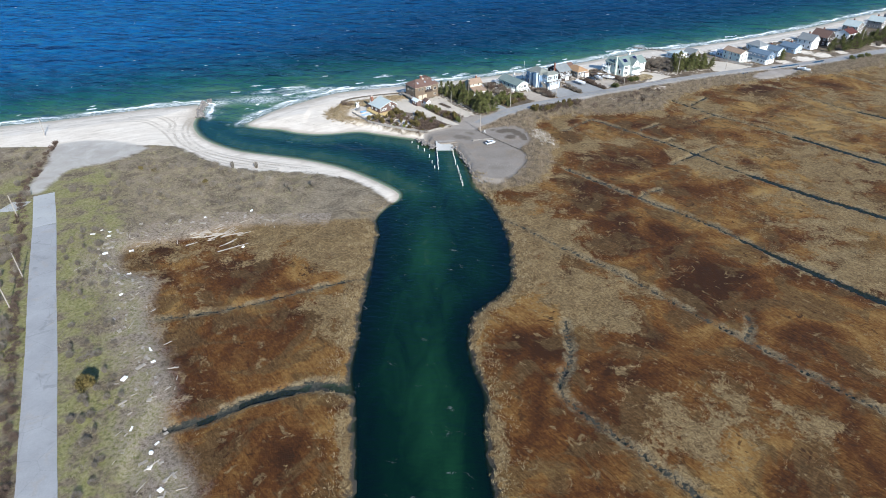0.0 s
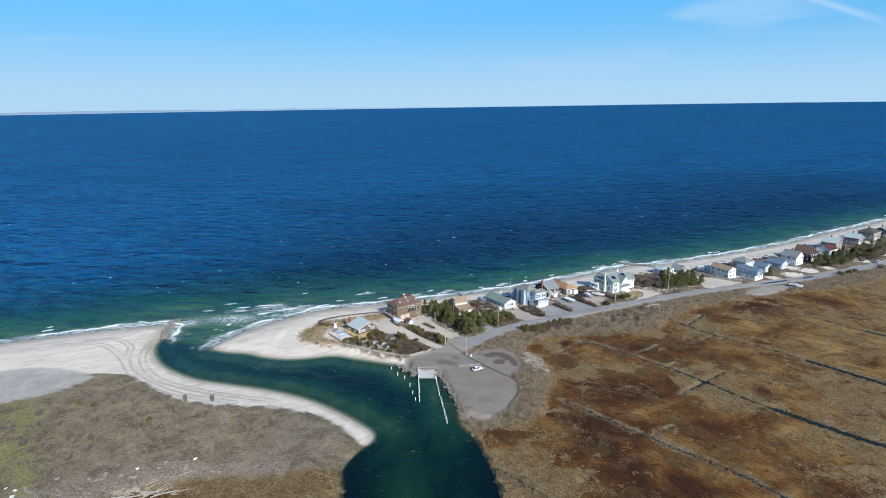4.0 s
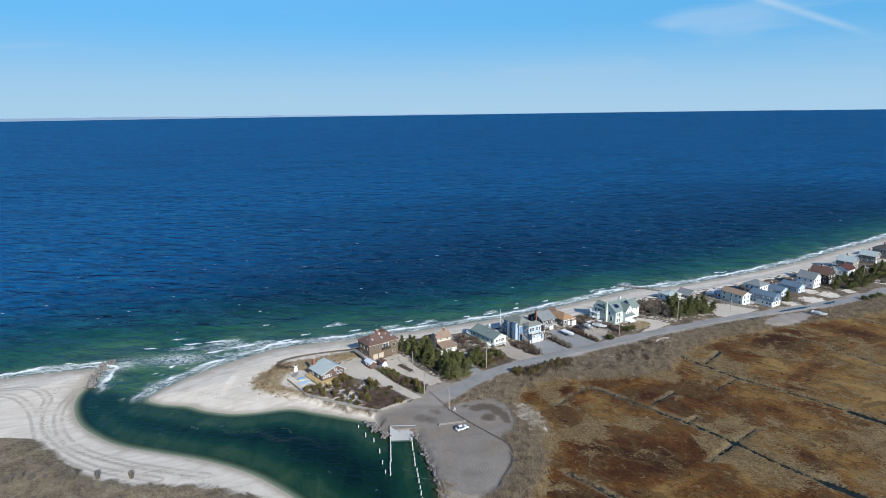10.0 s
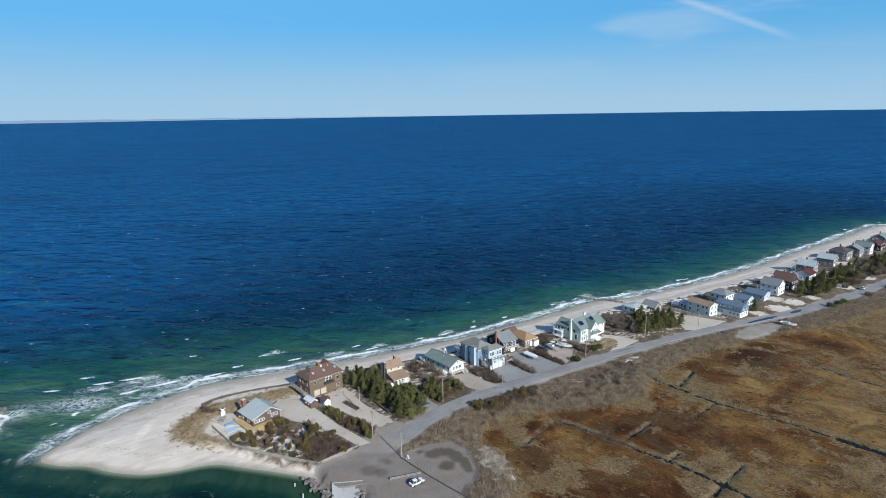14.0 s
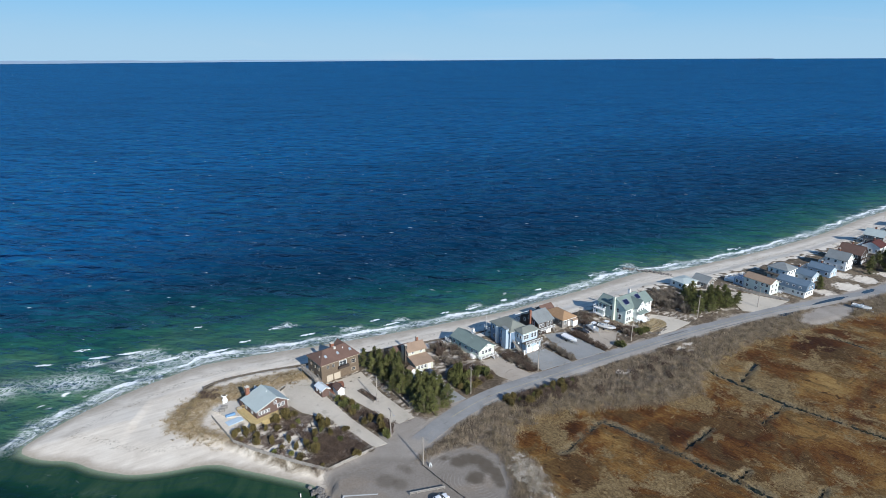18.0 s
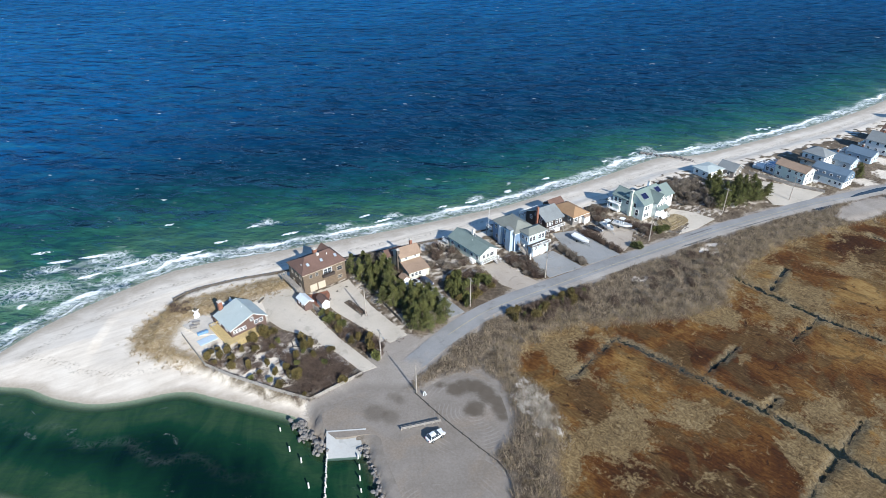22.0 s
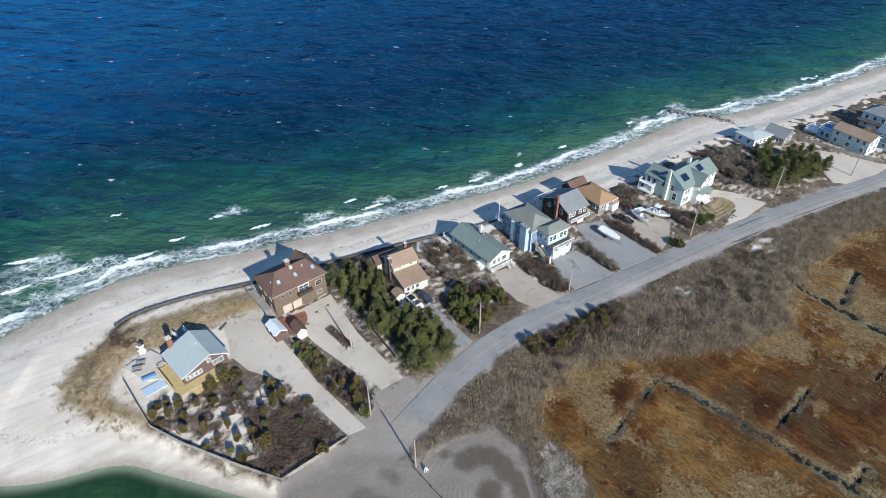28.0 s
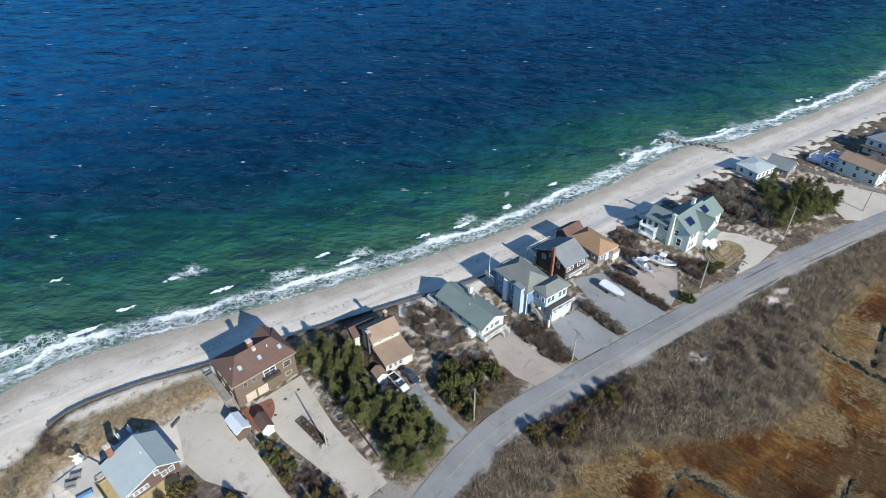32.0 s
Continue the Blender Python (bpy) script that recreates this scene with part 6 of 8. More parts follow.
# dark brown house with a tall flue
h = House("dark_brown_house", "dark brown shingle house with plain grey gable roof", 60.4, 304.0, 29)
h.block(0, 0, 7.2, 9.4, 0, 4.9, W_DARK, "x", 2.3, 0.5)
h.gable(0, 0, 7.2, 9.4, 4.9, 2.3, "x", R_GREY, 0.4)
h.row("F", (1.0, 2.3), 3.6, 0.8, 1.1)
h.row("F", (4.6, 6.2), 3.7, 0.8, 1.2)
h.row("F", (1.4, 3.4), 1.6, 0.9, 1.1)
h.door("F", 5.2, 2.2, 2.0, mat=WHITE, name="garage_door")
h.row("L", (2.4, 7.0), 3.9, 0.9, 1.1)
h.row("L", (4.6, 7.2), 5.4, 0.8, 0.9)
h.box("flue", -1.0, 3.2, 0, -0.35, 3.85, 8.8, BRICKRED, "tall red-brown flue", 0.02)
h.deck(0.2, -1.3, 6.8, 1.296, 2.3, GREYWOOD, "F", WHITE)
h.deck(-0.4, 9.4, 8.0, 3.0, 2.6, GREYWOOD, "BL", WHITE)

# tan hipped house
h = House("hipped_bungalow", "small grey-brown bungalow with orange-tan hipped roof", 70.8, 309.6, 29)
h.block(0, 0, 6.6, 9.6, 0, 3.0, W_GREY)
h.hip(0, 0, 6.6, 9.6, 3.0, 1.9, R_ORANGE, 0.5)
h.row("F", (1.4, 5.2), 1.9, 1.0, 1.1)
h.door("F", 3.4)
h.row("L", (2, 5, 8), 1.8, 0.9, 1.0)
h.block(4.2, -1.2, 2.4, 1.2, 0, 2.4, W_WHITE)
h.lean(4.2, -1.2, 2.4, 1.15, 2.45, 2.9, R_TAN, 0.15)
h.skylight(4.3, 1.6, 4.05, 0.55, 0.6, 0.8)
h.skylight(2.6, 1.6, 4.05, 0.55, 0.6, 0.8)
h.block(-0.5, 9.6, 5.5, 4.2, 0, 3.2, W_DARK, "x", 1.4)
h.gable(-0.5, 9.6, 5.5, 4.2, 3.2, 1.4, "x", R_BROWN)

# large sage green house with gables and solar panels
h = House("sage_green_house", "large sage green house with gables and dark solar panels", 94.7, 311.0, 32)
h.block(0, 0, 11.2, 9.0, 0, 5.7, W_GREEN, "x", 3.0)
h.gable(0, 0, 11.2, 9.0, 5.7, 3.0, "x", R_GREEN, 0.45)
h.row("F", (1.2, 2.5), 4.2, 0.9, 1.3)
h.row("F", (1.2, 2.5), 1.6, 0.9, 1.3)
h.row("F", (9.9,), 1.5, 0.9, 1.2)
h.row("L", (2.5, 5.5), 4.3, 1.0, 1.5)
h.win("L", 6.6, 2.0, 1.1, 2.0)
h.block(4.8, -1.6, 4.6, 6.0, 0, 5.7, W_WHITE, "y", 2.4)
h.gable(4.8, -1.6, 4.6, 6.4, 5.7, 2.4, "y", R_GREEN, 0.4)
h.row("F", (0.9, 2.3, 3.7), 4.3, 0.8, 1.3)
h.win("F", 2.3, 6.5, 0.8, 0.7)
h.door("F", 2.3, 1.1, 2.1, 1.2)
h.deck(4.6, -3.0, 5.0, 1.396, 1.2, WHITE, "L", WHITE)
h.lean(4.7, -3.0, 4.8, 1.4, 3.6, 4.1, R_GREEN, 0.2)
h.stairs(5.6, -3.0, 3.0, 1.2, 0, -1, WHITE, True)
h.block(11.204, 1.2, 6.4, 7.2, 0, 4.9, W_WHITE, "x", 2.4)
h.gable(11.6, 1.2, 6.0, 7.2, 4.9, 2.4, "x", R_GREEN, 0.4)
for u in (1.8, 4.6):
    h.door("F", u, 2.3, 2.1, mat=WHITE, name="garage_door")
h.row("F", (1.6, 4.8), 4.0, 0.9, 1.0)
for x, y, w, d in ((2.6, 2.15, 2.5, 2.1), (9.9, 2.6, 2.3, 2.0)):
    h.skylight(x, y, 5.98 + 0.667 * y, 0.667, w, d, "solar_panel", SOLAR)
h.chimney(-0.45, 5.0, 0, 9.2, 0.9, W_PALEGREEN)
h.block(-0.8, 9.0, 6.2, 3.0, 0, 5.6, W_GREEN, "y", 2.0)
h.gable(-0.8, 6.4, 6.2, 5.6, 5.6, 2.0, "y", R_GREEN, 0.4)
h.row("L", (1.2, 3.0), 4.2, 1.1, 1.5)
h.deck(-2.2, 8.4, 1.396, 4.6, 3.0, WHITE, "LFB", WHITE)
h.deck(-2.2, 8.4, 1.396, 4.6, 0.6, WHITE, "LFB", WHITE)
h.chimney(8.8, 5.4, 7.0, 10.0, 0.8, WHITE)

# houses beyond the grove
h = House("flat_roofed_house", "low white house with pale flat roof behind trees", 132, 341.5, 24)
h.block(0, 0, 8.2, 7.0, 0, 2.8, W_WHITE)
h.hip(0, 0, 8.2, 7.0, 2.8, 0.7, R_PALE, 0.5)
h.row("F", (1.2, 3.2, 5.2, 7.2), 1.6, 1.0, 1.1)
h.row("L", (1.8, 5.0), 1.6, 1.0, 1.1)
h.deck(-1.6, -1.8, 10.0, 1.796, 0.6, GREYWOOD, "FL", WHITE)
h = House("grey_roofed_bungalow", "small house with plain grey gable roof beside the sandy lot", 142.0, 341.6, 34)
h.block(0, 0, 6.4, 6.6, 0, 2.7, W_GREY, "y", 2.0)
h.gable(0, 0, 6.4, 6.6, 2.7, 2.0, "y", R_GREY)
h.row("F", (1.5, 4.8), 1.6)
h.row("L", (1.6, 4.6), 1.6)
h = House("green_tan_house", "sage green two-storey house with tan roof and white fence", 164.2, 332.6, 26)
h.block(0, 0, 6.0, 11.6, 0, 4.9, W_GREEN, "y", 1.5)
h.gable(0, 0, 6.0, 11.6, 4.9, 1.5, "y", R_TAN)
h.row("L", (1.6, 5.6, 8.2, 10.2), 3.9, 1.0, 1.1)
h.row("L", (1.6, 5.6, 10.2), 1.6, 1.0, 1.1)
h.row("F", (1.6, 4.4), 3.9)
h.row("F", (1.6, 4.4), 1.6)
h.box("corner_board", -0.06, -0.06, 0, 0.1, 0.1, 4.8, WHITE)
h.block(0.4, 11.6, 5.2, 4.4, 0, 3.0, W_LBLUE)
h.deck(0.2, 11.61, 5.6, 4.6, 3.15, BLUEPAINT, "LBR", WHITE)
h.row("L", (1.2, 3.0), 1.7, 1.2, 1.3)
h.deck(0.2, 16.22, 5.6, 4.2, 1.2, WHITE, "LBR", WHITE)
h = House("gambrel_house", "white house with blue gambrel roof and dormer windows", 176.8, 328.6, 30)
h.block(0, 0, 7.2, 12.0, 0, 2.7, W_WHITE)
h.row("L", (1.5, 3.4, 7.4, 9.4, 11), 1.6, 0.8, 0.9)
h.row("F", (1.6, 3.6, 5.6), 1.6)
bm = bmesh.new()
prism(bm, [(-0.3, 2.7), (0.5, 5.0), (3.6, 6.6), (6.7, 5.0), (7.5, 2.7)], lambda u, v, s: (u, s, v), -0.3, 12.3)
part("roof", bm, R_BLUE, h.ob)
h.b = (0.1, 0, 7.0, 12.0)
h.row("L", (2.0, 4.6, 7.2, 9.8), 3.9, 0.9, 1.0)
h.b = (0, -0.3, 7.2, 12.6)
h.row("F", (2.4, 4.8), 4.0, 0.9, 1.2)
h = House("hipped_grey_house", "white two-storey house with grey hipped roof near beach", 181.0, 346.8, 30)
h.block(0, 0, 7.6, 8.4, 0, 5.0, W_WHITE)
h.hip(0, 0, 7.6, 8.4, 5.0, 2.2, R_GREY)
h.row("L", (1.6, 4.2, 6.8), 3.8)
h.row("F", (1.6, 4.0, 6.2), 3.8)
h.row("L", (2.0, 6.0), 1.5)
h.deck(-2.2, 1.0, 2.196, 8.0, 2.6, DARKWOOD, "LF", DARKWOOD)


def beach_house(name, label, x, y, yaw, w, d, hgt, rise, axis, wall, roof, storeys=2, trim=WHITE):
    """A plain far house with rows of windows and a seaward deck."""
    q = House(name, label, x, y, yaw, group="far beach houses")
    q.block(0, 0, w, d, 0, hgt, wall, axis if axis != "h" else "", rise)
    if axis == "h":
        q.hip(0, 0, w, d, hgt, rise, roof, trim=trim)
    else:
        q.gable(0, 0, w, d, hgt, rise, axis, roof, trim=trim)
    for s in range(storeys):
        z = 1.5 + 2.5 * s
        q.row("F", [w * (i + 0.5) / 3 for i in range(3)], z, 0.9, 1.1, trim)
        q.row("L", [d * (i + 0.5) / 3 for i in range(3)], z, 0.9, 1.1, trim)
    q.door("F", w * 0.33 + 0.1)
    q.chimney(w * 0.6, d * 0.6, hgt, hgt + rise + 1.2, 0.7)
    q.deck(0, d, w, 2.6, 1.6, GREYWOOD, "BLR", trim)
    return q


beach_house("blue_beach_house", "pale blue house with long blue-grey gable roof", 191.0, 344.5, 30, 6.2, 12.5, 3.0, 1.6, "y", W_LBLUE, R_BLUE, 1)
beach_house("blue_beach_house", "small pale blue cottage with blue roof", 203.5, 350.0, 30, 6.4, 9.5, 3.0, 1.7, "y", W_LBLUE, R_BLUE, 1)
beach_house("white_gable_house", "tall white gabled house with pale roof", 216.5, 357.5, 30, 7.2, 9.0, 5.0, 2.8, "y", W_WHITE, R_GREY)
beach_house("dark_gable_house", "dark brown steep-gabled house with brown roof", 229.0, 364.5, 30, 7.6, 10.0, 5.0, 3.4, "y", W_DARK, R_BROWN)
beach_house("red_roofed_house", "low white house with dark red roof", 251.0, 379.0, 32, 9.0, 8.0, 3.6, 2.0, "x", W_WHITE, R_RED, 1)
beach_house("grey_gable_house", "grey house with pale grey gable roof", 262.5, 391.0, 32, 7.6, 9.0, 5.0, 2.6, "y", W_GREY, R_PALE)
beach_house("wide_hipped_house", "wide weathered house with dark hipped roof", 306.0, 417.0, 32, 11.0, 10.0, 5.4, 2.4, "h", W_GREY, R_DARK)
beach_house("wide_hipped_house", "grey two-storey house with dark roof", 321.0, 424.0, 32, 8.0, 9.0, 5.0, 2.2, "x", W_GREY, R_GREY)
beach_house("white_gable_house", "white gabled house beside dark shrubs", 334.0, 430.0, 32, 7.0, 9.0, 5.0, 2.6, "y", W_WHITE, R_GREEN)
beach_house("red_roofed_house", "barn-red house with grey-green roof", 349.0, 438.0, 32, 10.0, 8.0, 3.6, 2.4, "x", W_DARK, R_RED)
beach_house("wide_hipped_house", "weathered grey house with green-grey roof", 366.0, 452.0, 32, 10.0, 9.0, 5.0, 2.4, "x", W_GREY, R_GREEN)
beach_house("grey_gable_house", "weathered house with pale grey gable roof", 287.0, 405.0, 32, 7.0, 9.0, 4.6, 2.4, "y", W_GREY, R_PALE)
for cx, cy, ln, wd, yaw in ((161, 315, 5.0, 1.5, 24), (185.5, 325.2, 11.0, 1.4, 21), (208.5, 333.4, 4.5, 1.1, 24)):
    g0 = np.random.default_rng(int(cx))
    ring = [(math.cos(a) * ln * (0.8 + 0.3 * g0.random()), math.sin(a) * wd * (0.75 + 0.5 * g0.random())) for a in np.linspace(0, 6.283, 26)[:-1]]
    bm = bmesh.new()
    prism(bm, ring, lambda u, v, s: (u, v, s), -0.05, 0.0)
    bmesh.ops.triangulate(bm, faces=[f for f in bm.faces if len(f.verts) > 4])
    lone("puddle", bm, PUDDLE, "dark shallow puddle on the road shoulder", "puddle", cx, cy, GZ + 0.086, yaw, "road puddles")


# ---------------------------------------------------------------- plants
rng = np.random.default_rng(7)


def tri_mesh(name, verts, material):
    """A mesh of loose triangles, three corners each."""
    n = len(verts)
    me = bpy.data.meshes.new(name)
    me.vertices.add(n)
    me.vertices.foreach_set("co", np.asarray(verts, np.float32).ravel())
    me.loops.add(n)
    me.loops.foreach_set("vertex_index", np.arange(n, dtype=np.int32))
    me.polygons.add(n // 3)
    me.polygons.foreach_set("loop_start", np.arange(0, n, 3, dtype=np.int32))
    me.update(calc_edges=True)
    me.materials.append(material)
    return me


def leaf_tris(c, r, n, size, g):
    """Small leaf sprays filling an ellipsoid, denser towards its skin."""
    d = g.normal(size=(n, 3))
    d /= np.linalg.norm(d, axis=1)[:, None]
    p = np.asarray(c) + d * np.asarray(r) * (0.55 + 0.5 * g.random((n, 1)) ** 0.6)
    out = d + 0.55 * g.normal(size=(n, 3)) + np.array([0, 0, 0.45])
    out /= np.linalg.norm(out, axis=1)[:, None]
    side = np.cross(out, g.normal(size=(n, 3)))
    side /= np.linalg.norm(side, axis=1)[:, None] + 1e-9
    s = size * (0.6 + 0.8 * g.random((n, 1)))
    t = np.stack([p - side * s * 0.45 - out * s * 0.3, p + side * s * 0.45 - out * s * 0.3, p + out * s], 1)
    return t.reshape(-1, 3)


def blade_tris(base, n, height, spread, width, g, lean=0.35):
    """Grass blades or twigs, n at each base point."""
    b = np.repeat(base, n, 0)
    k = len(b)
    a = g.random(k) * 6.283
    r = g.random(k) ** 0.5 * spread
    b = b + np.stack([np.cos(a) * r, np.sin(a) * r, np.zeros(k)], 1)
    h = np.repeat(height, n) * (0.5 + 0.7 * g.random(k))
    tip = b + np.stack([np.cos(a) * h * lean * (0.3 + g.random(k)), np.sin(a) * h * lean * (0.3 + g.random(k)), h], 1)
    w = width * (0.6 + 0.8 * g.random(k))
    q = g.random(k) * 6.283
    s = np.stack([np.cos(q) * w, np.sin(q) * w, np.zeros(k)], 1)
    b = b - np.array([0, 0, 0.1])
    return np.stack([b - s, b + s, tip], 1).reshape(-1, 3)


PINE = foliage("pine_needles", (0.016, 0.022, 0.009), (0.205, 0.208, 0.070))
CEDAR = foliage("cedar_sprays", (0.042, 0.036, 0.014), (0.19, 0.145, 0.055))
TWIG = foliage("grey_twigs", (0.07, 0.056, 0.044), (0.28, 0.235, 0.185))
PALETWIG = foliage("bleached_reeds", (0.105, 0.088, 0.068), (0.30, 0.26, 0.21))
DARKTWIG = foliage("dark_brush", (0.045, 0.031, 0.024), (0.175, 0.125, 0.095))
STRAWGRASS = foliage("straw_grass", (0.15, 0.107, 0.056), (0.38, 0.30, 0.175))
BRUSHGRASS = foliage("brush_and_reed", (0.060, 0.046, 0.034), (0.42, 0.335, 0.238))
MARSHGRASS = foliage("marsh_straw", (0.095, 0.054, 0.022), (0.30, 0.22, 0.12))
OLIVEGRASS = foliage("olive_grass", (0.10, 0.090, 0.045), (0.31, 0.272, 0.165))
BARK = simple("bark", (0.14, 0.11, 0.085), 0.95, 0.3, 5)


def pine_meshes(seed, needles=PINE):
    """A tree about 6 m high: trunk, whorls of limbs, and a ragged crown of needle sprays along them."""
    g = np.random.default_rng(seed)
    bm = bmesh.new()
    lean = g.normal(size=2) * 0.3
    tube(bm, (0, 0, -0.3), (lean[0], lean[1], 5.3), 0.19, 0.04, 7)
    full = 1.5 + 0.7 * g.random()
    parts = []
    for level in range(10):
        z = 0.7 + 4.9 * level / 9
        f = z / 5.4
        for k in range(5):
            if g.random() < 0.16:
                continue
            a = k * 1.2566 + level * 0.7 + g.normal() * 0.3
            reach = max(0.02, 1.06 - f) ** 0.75 * full * (0.45 + 0.8 * g.random())
            root = Vector((lean[0] * f, lean[1] * f, z))
            tip = Vector((root.x + math.cos(a) * reach, root.y + math.sin(a) * reach, z + (0.1 + 0.35 * f) * reach + 0.2 * g.normal()))
            tube(bm, root, tip, 0.045, 0.012, 4)
            for t in (0.45, 0.75, 1.0):
                r = (0.20 + 0.19 * g.random()) * (1.2 - 0.35 * f)
                c = root.lerp(tip, t) + Vector(g.normal(size=3)) * 0.08
                parts.append(leaf_tris(c, (r * 1.45, r * 1.45, r * 0.6), 62, 0.105, g))
    for k in range(3):
        parts.append(leaf_tris((lean[0], lean[1], 5.2 + 0.4 * k), (0.26 - 0.06 * k, 0.26 - 0.06 * k, 0.34), 60, 0.13, g))
    return finish(bm, "trunk", BARK), tri_mesh("crown", np.concatenate(parts), needles)


def shrub_mesh(seed, material, n=900, flat=0.75, size=0.15):
    g = np.random.default_rng(seed)
    ps = []
    for i in range(7):
        a, r = g.random() * 6.283, 0.55 * g.random() ** 0.5
        ps.append(leaf_tris((math.cos(a) * r, math.sin(a) * r, (0.35 + 0.5 * g.random()) * flat), (0.42, 0.42, 0.42 * flat), n // 7, size, g))
    return tri_mesh("foliage", np.concatenate(ps), material)


def twig_mesh(seed, material, n=260):
    g = np.random.default_rng(seed)
    t = blade_tris(np.zeros((1, 3)), n, np.array([1.1]), 0.45, 0.022, g, 0.75)
    c = leaf_tris((0, 0, 0.68), (0.75, 0.75, 0.45), n * 2, 0.085, g)
    return tri_mesh("twigs", np.concatenate([t, c]), material)


PINES = [pine_meshes(s) for s in (1, 2, 3, 4, 5)]
CEDARS = [shrub_mesh(s, CEDAR, flat=1.1) for s in (11, 12, 13, 14)]
GREENS = [shrub_mesh(s, PINE, flat=1.0) for s in (15, 16, 17)]
TWIGS = [twig_mesh(s, TWIG) for s in (21, 22, 23)]
PALES = [twig_mesh(s, PALETWIG) for s in (27, 28, 29)]
DARKS = [twig_mesh(s, DARKTWIG) for s in (24, 25, 26)]


def tree(x, y, height, i, label="dark green pine with ragged crown", spread=1.0, group="pine grove"):
    t = thing("pine_tree", label, "tree", x, y, GZ - 0.1, rng.random() * 360, group)
    s = height / 6.3
    t.scale = (s * spread, s * spread, s)
    tr, cr = PINES[i % 5]
    part("trunk", tr, None, t)
    part("crown", cr, None, t)


def shrub(kind, x, y, r, hgt, label, name="shrub", group="", z=None):
    me = kind[int(rng.integers(len(kind)))]
    o = new(name, me)
    o.matrix_world = pose(x, y, GZ - 0.12 if z is None else z, 0, 0, rng.random() * 360) @ Matrix.Diagonal((r, r, hgt, 1))
    tagged(o, label, "shrub", group)


def clear(x, y, pad=0.0):
    """Not on a drive, a slab or the road."""
    return not any(inside(np.array([x]), np.array([y]), q)[0] for q in DRIVES) and seg_dist(np.array([x]), np.array([y]), ROAD, False)[0] > 4.2 + pad


def spread_in(poly, n, gap, seed):
    """n points inside an outline, at least gap apart."""
    g = np.random.default_rng(seed)
    p = np.array(poly)
    lo, hi = p.min(0), p.max(0)
    got, tries = [], 0
    while len(got) < n and tries < 60:
        c = lo + (hi - lo) * g.random((400, 2))
        for q in c[inside(c[:, 0], c[:, 1], poly)]:
            if len(got) < n and all((q[0] - k[0]) ** 2 + (q[1] - k[1]) ** 2 > gap * gap for k in got):
                got.append(tuple(q))
        tries += 1
    return got


GROVE = [(-1, 287.5), (3, 291), (8, 289), (11.5, 283), (14, 278), (18, 273), (22.5, 270), (25, 263), (20.5, 257.8), (16.8, 259.5), (12.5, 266.5), (8.5, 272.5), (4, 280)]
for i, (x, y) in enumerate(spread_in(GROVE, 44, 1.9, 41)):
    if math.hypot(x - 19.5, y - 279) < 3.6 or math.hypot(x - 6.2, y - 290) < 2.4:
        continue
    tree(x, y, 4.4 + 2.8 * rng.random() + (0.9 if y < 275 else 0) + (1.6 if x < 2 else 0), i, spread=1.08)
for x, y in ((12.2, 276.5), (21.5, 261.5), (17.0, 266.0), (6.0, 290.5), (8.5, 291.5), (9.5, 279.5)):
    shrub(PALES, x, y, 1.5, 3.4, "grey leafless tree among green pines", "bare_tree", "pine grove")
GROVE_FAR = [(124, 316), (132, 318.5), (146, 322.5), (147, 331), (139, 337), (127, 337), (124, 327)]
for i, (x, y) in enumerate(spread_in(GROVE_FAR, 22, 2.6, 42)):
    tree(x, y, 5.0 + 2.6 * rng.random(), i + 2, "green pine in the roadside grove", 1.3, "roadside grove")
for x, y, hh in ((139, 321.5, 4.2), (142, 322.5, 4.6), (145, 324.5, 4.2), (146.8, 327, 3.6)):
    tree(x, y, hh, int(hh * 10), "small upright green pine", 0.9, "roadside grove")
for i, (x, y) in enumerate([(190, 337.5), (191.5, 340), (236, 356), (241, 360), (245, 358.5), (250, 363), (255, 366), (275, 378), (282, 383), (290, 390), (296, 388), (303, 394), (268, 372), (225, 353)]):
    tree(x, y, 4.2 + 1.6 * rng.random(), i, "dark evergreen beside the far houses", 1.2, "far evergreens")
FARWOOD = [(226, 350), (246, 358), (270, 369), (300, 384), (345, 408), (350, 424), (330, 418), (303, 404), (284, 398), (262, 384), (247, 372), (230, 360)]
for i, (x, y) in enumerate(spread_in(FARWOOD, 92, 2.1, 47)):
    if 214 < x < 224:
        continue
    if i % 5 < 2:
        tree(x, y, 4.0 + 3.2 * rng.random(), i, "dark evergreen beside the far houses", 1.35, "far evergreens")
    else:
        shrub((DARKS, TWIGS, GREENS)[i % 3], x, y, 1.8 + 1.2 * rng.random(), 2.0 + 1.6 * rng.random(), "dense dark bush between far houses", "bare_bush", "far bushes")
for x, y in ((229, 337), (235, 339.5), (262, 351), (241, 342), (284, 362), (300, 367), (318, 379)):
    shrub(GREENS if x % 2 else DARKS, x, y, 2.0, 2.0, "dark roadside bush at the marsh edge", "roadside_bush", "far bushes", GZ - 0.3)
for x, y in spread_in([(-46, 275), (-42, 276), (-41, 271), (-45, 270.5)], 7, 1.1, 48):
    shrub(DARKS, x, y, 1.1, 0.9, "dark bare bush in the dune grass", "bare_bush", "dune bushes", GZ)
REEDS = [(36, 246), (48, 258), (66, 264), (84, 266), (100, 275), (116, 292), (104, 290), (84, 278), (64, 268), (46, 262)]
for x, y in spread_in(REEDS, 46, 1.6, 49):
    shrub(DARKS if rng.random() < 0.6 else TWIGS, x, y, 0.7 + 1.0 * rng.random(), 0.9 + 0.8 * rng.random(), "dark bare bush at the marsh edge", "roadside_bush", "marsh edge bushes", GZ - 0.5)
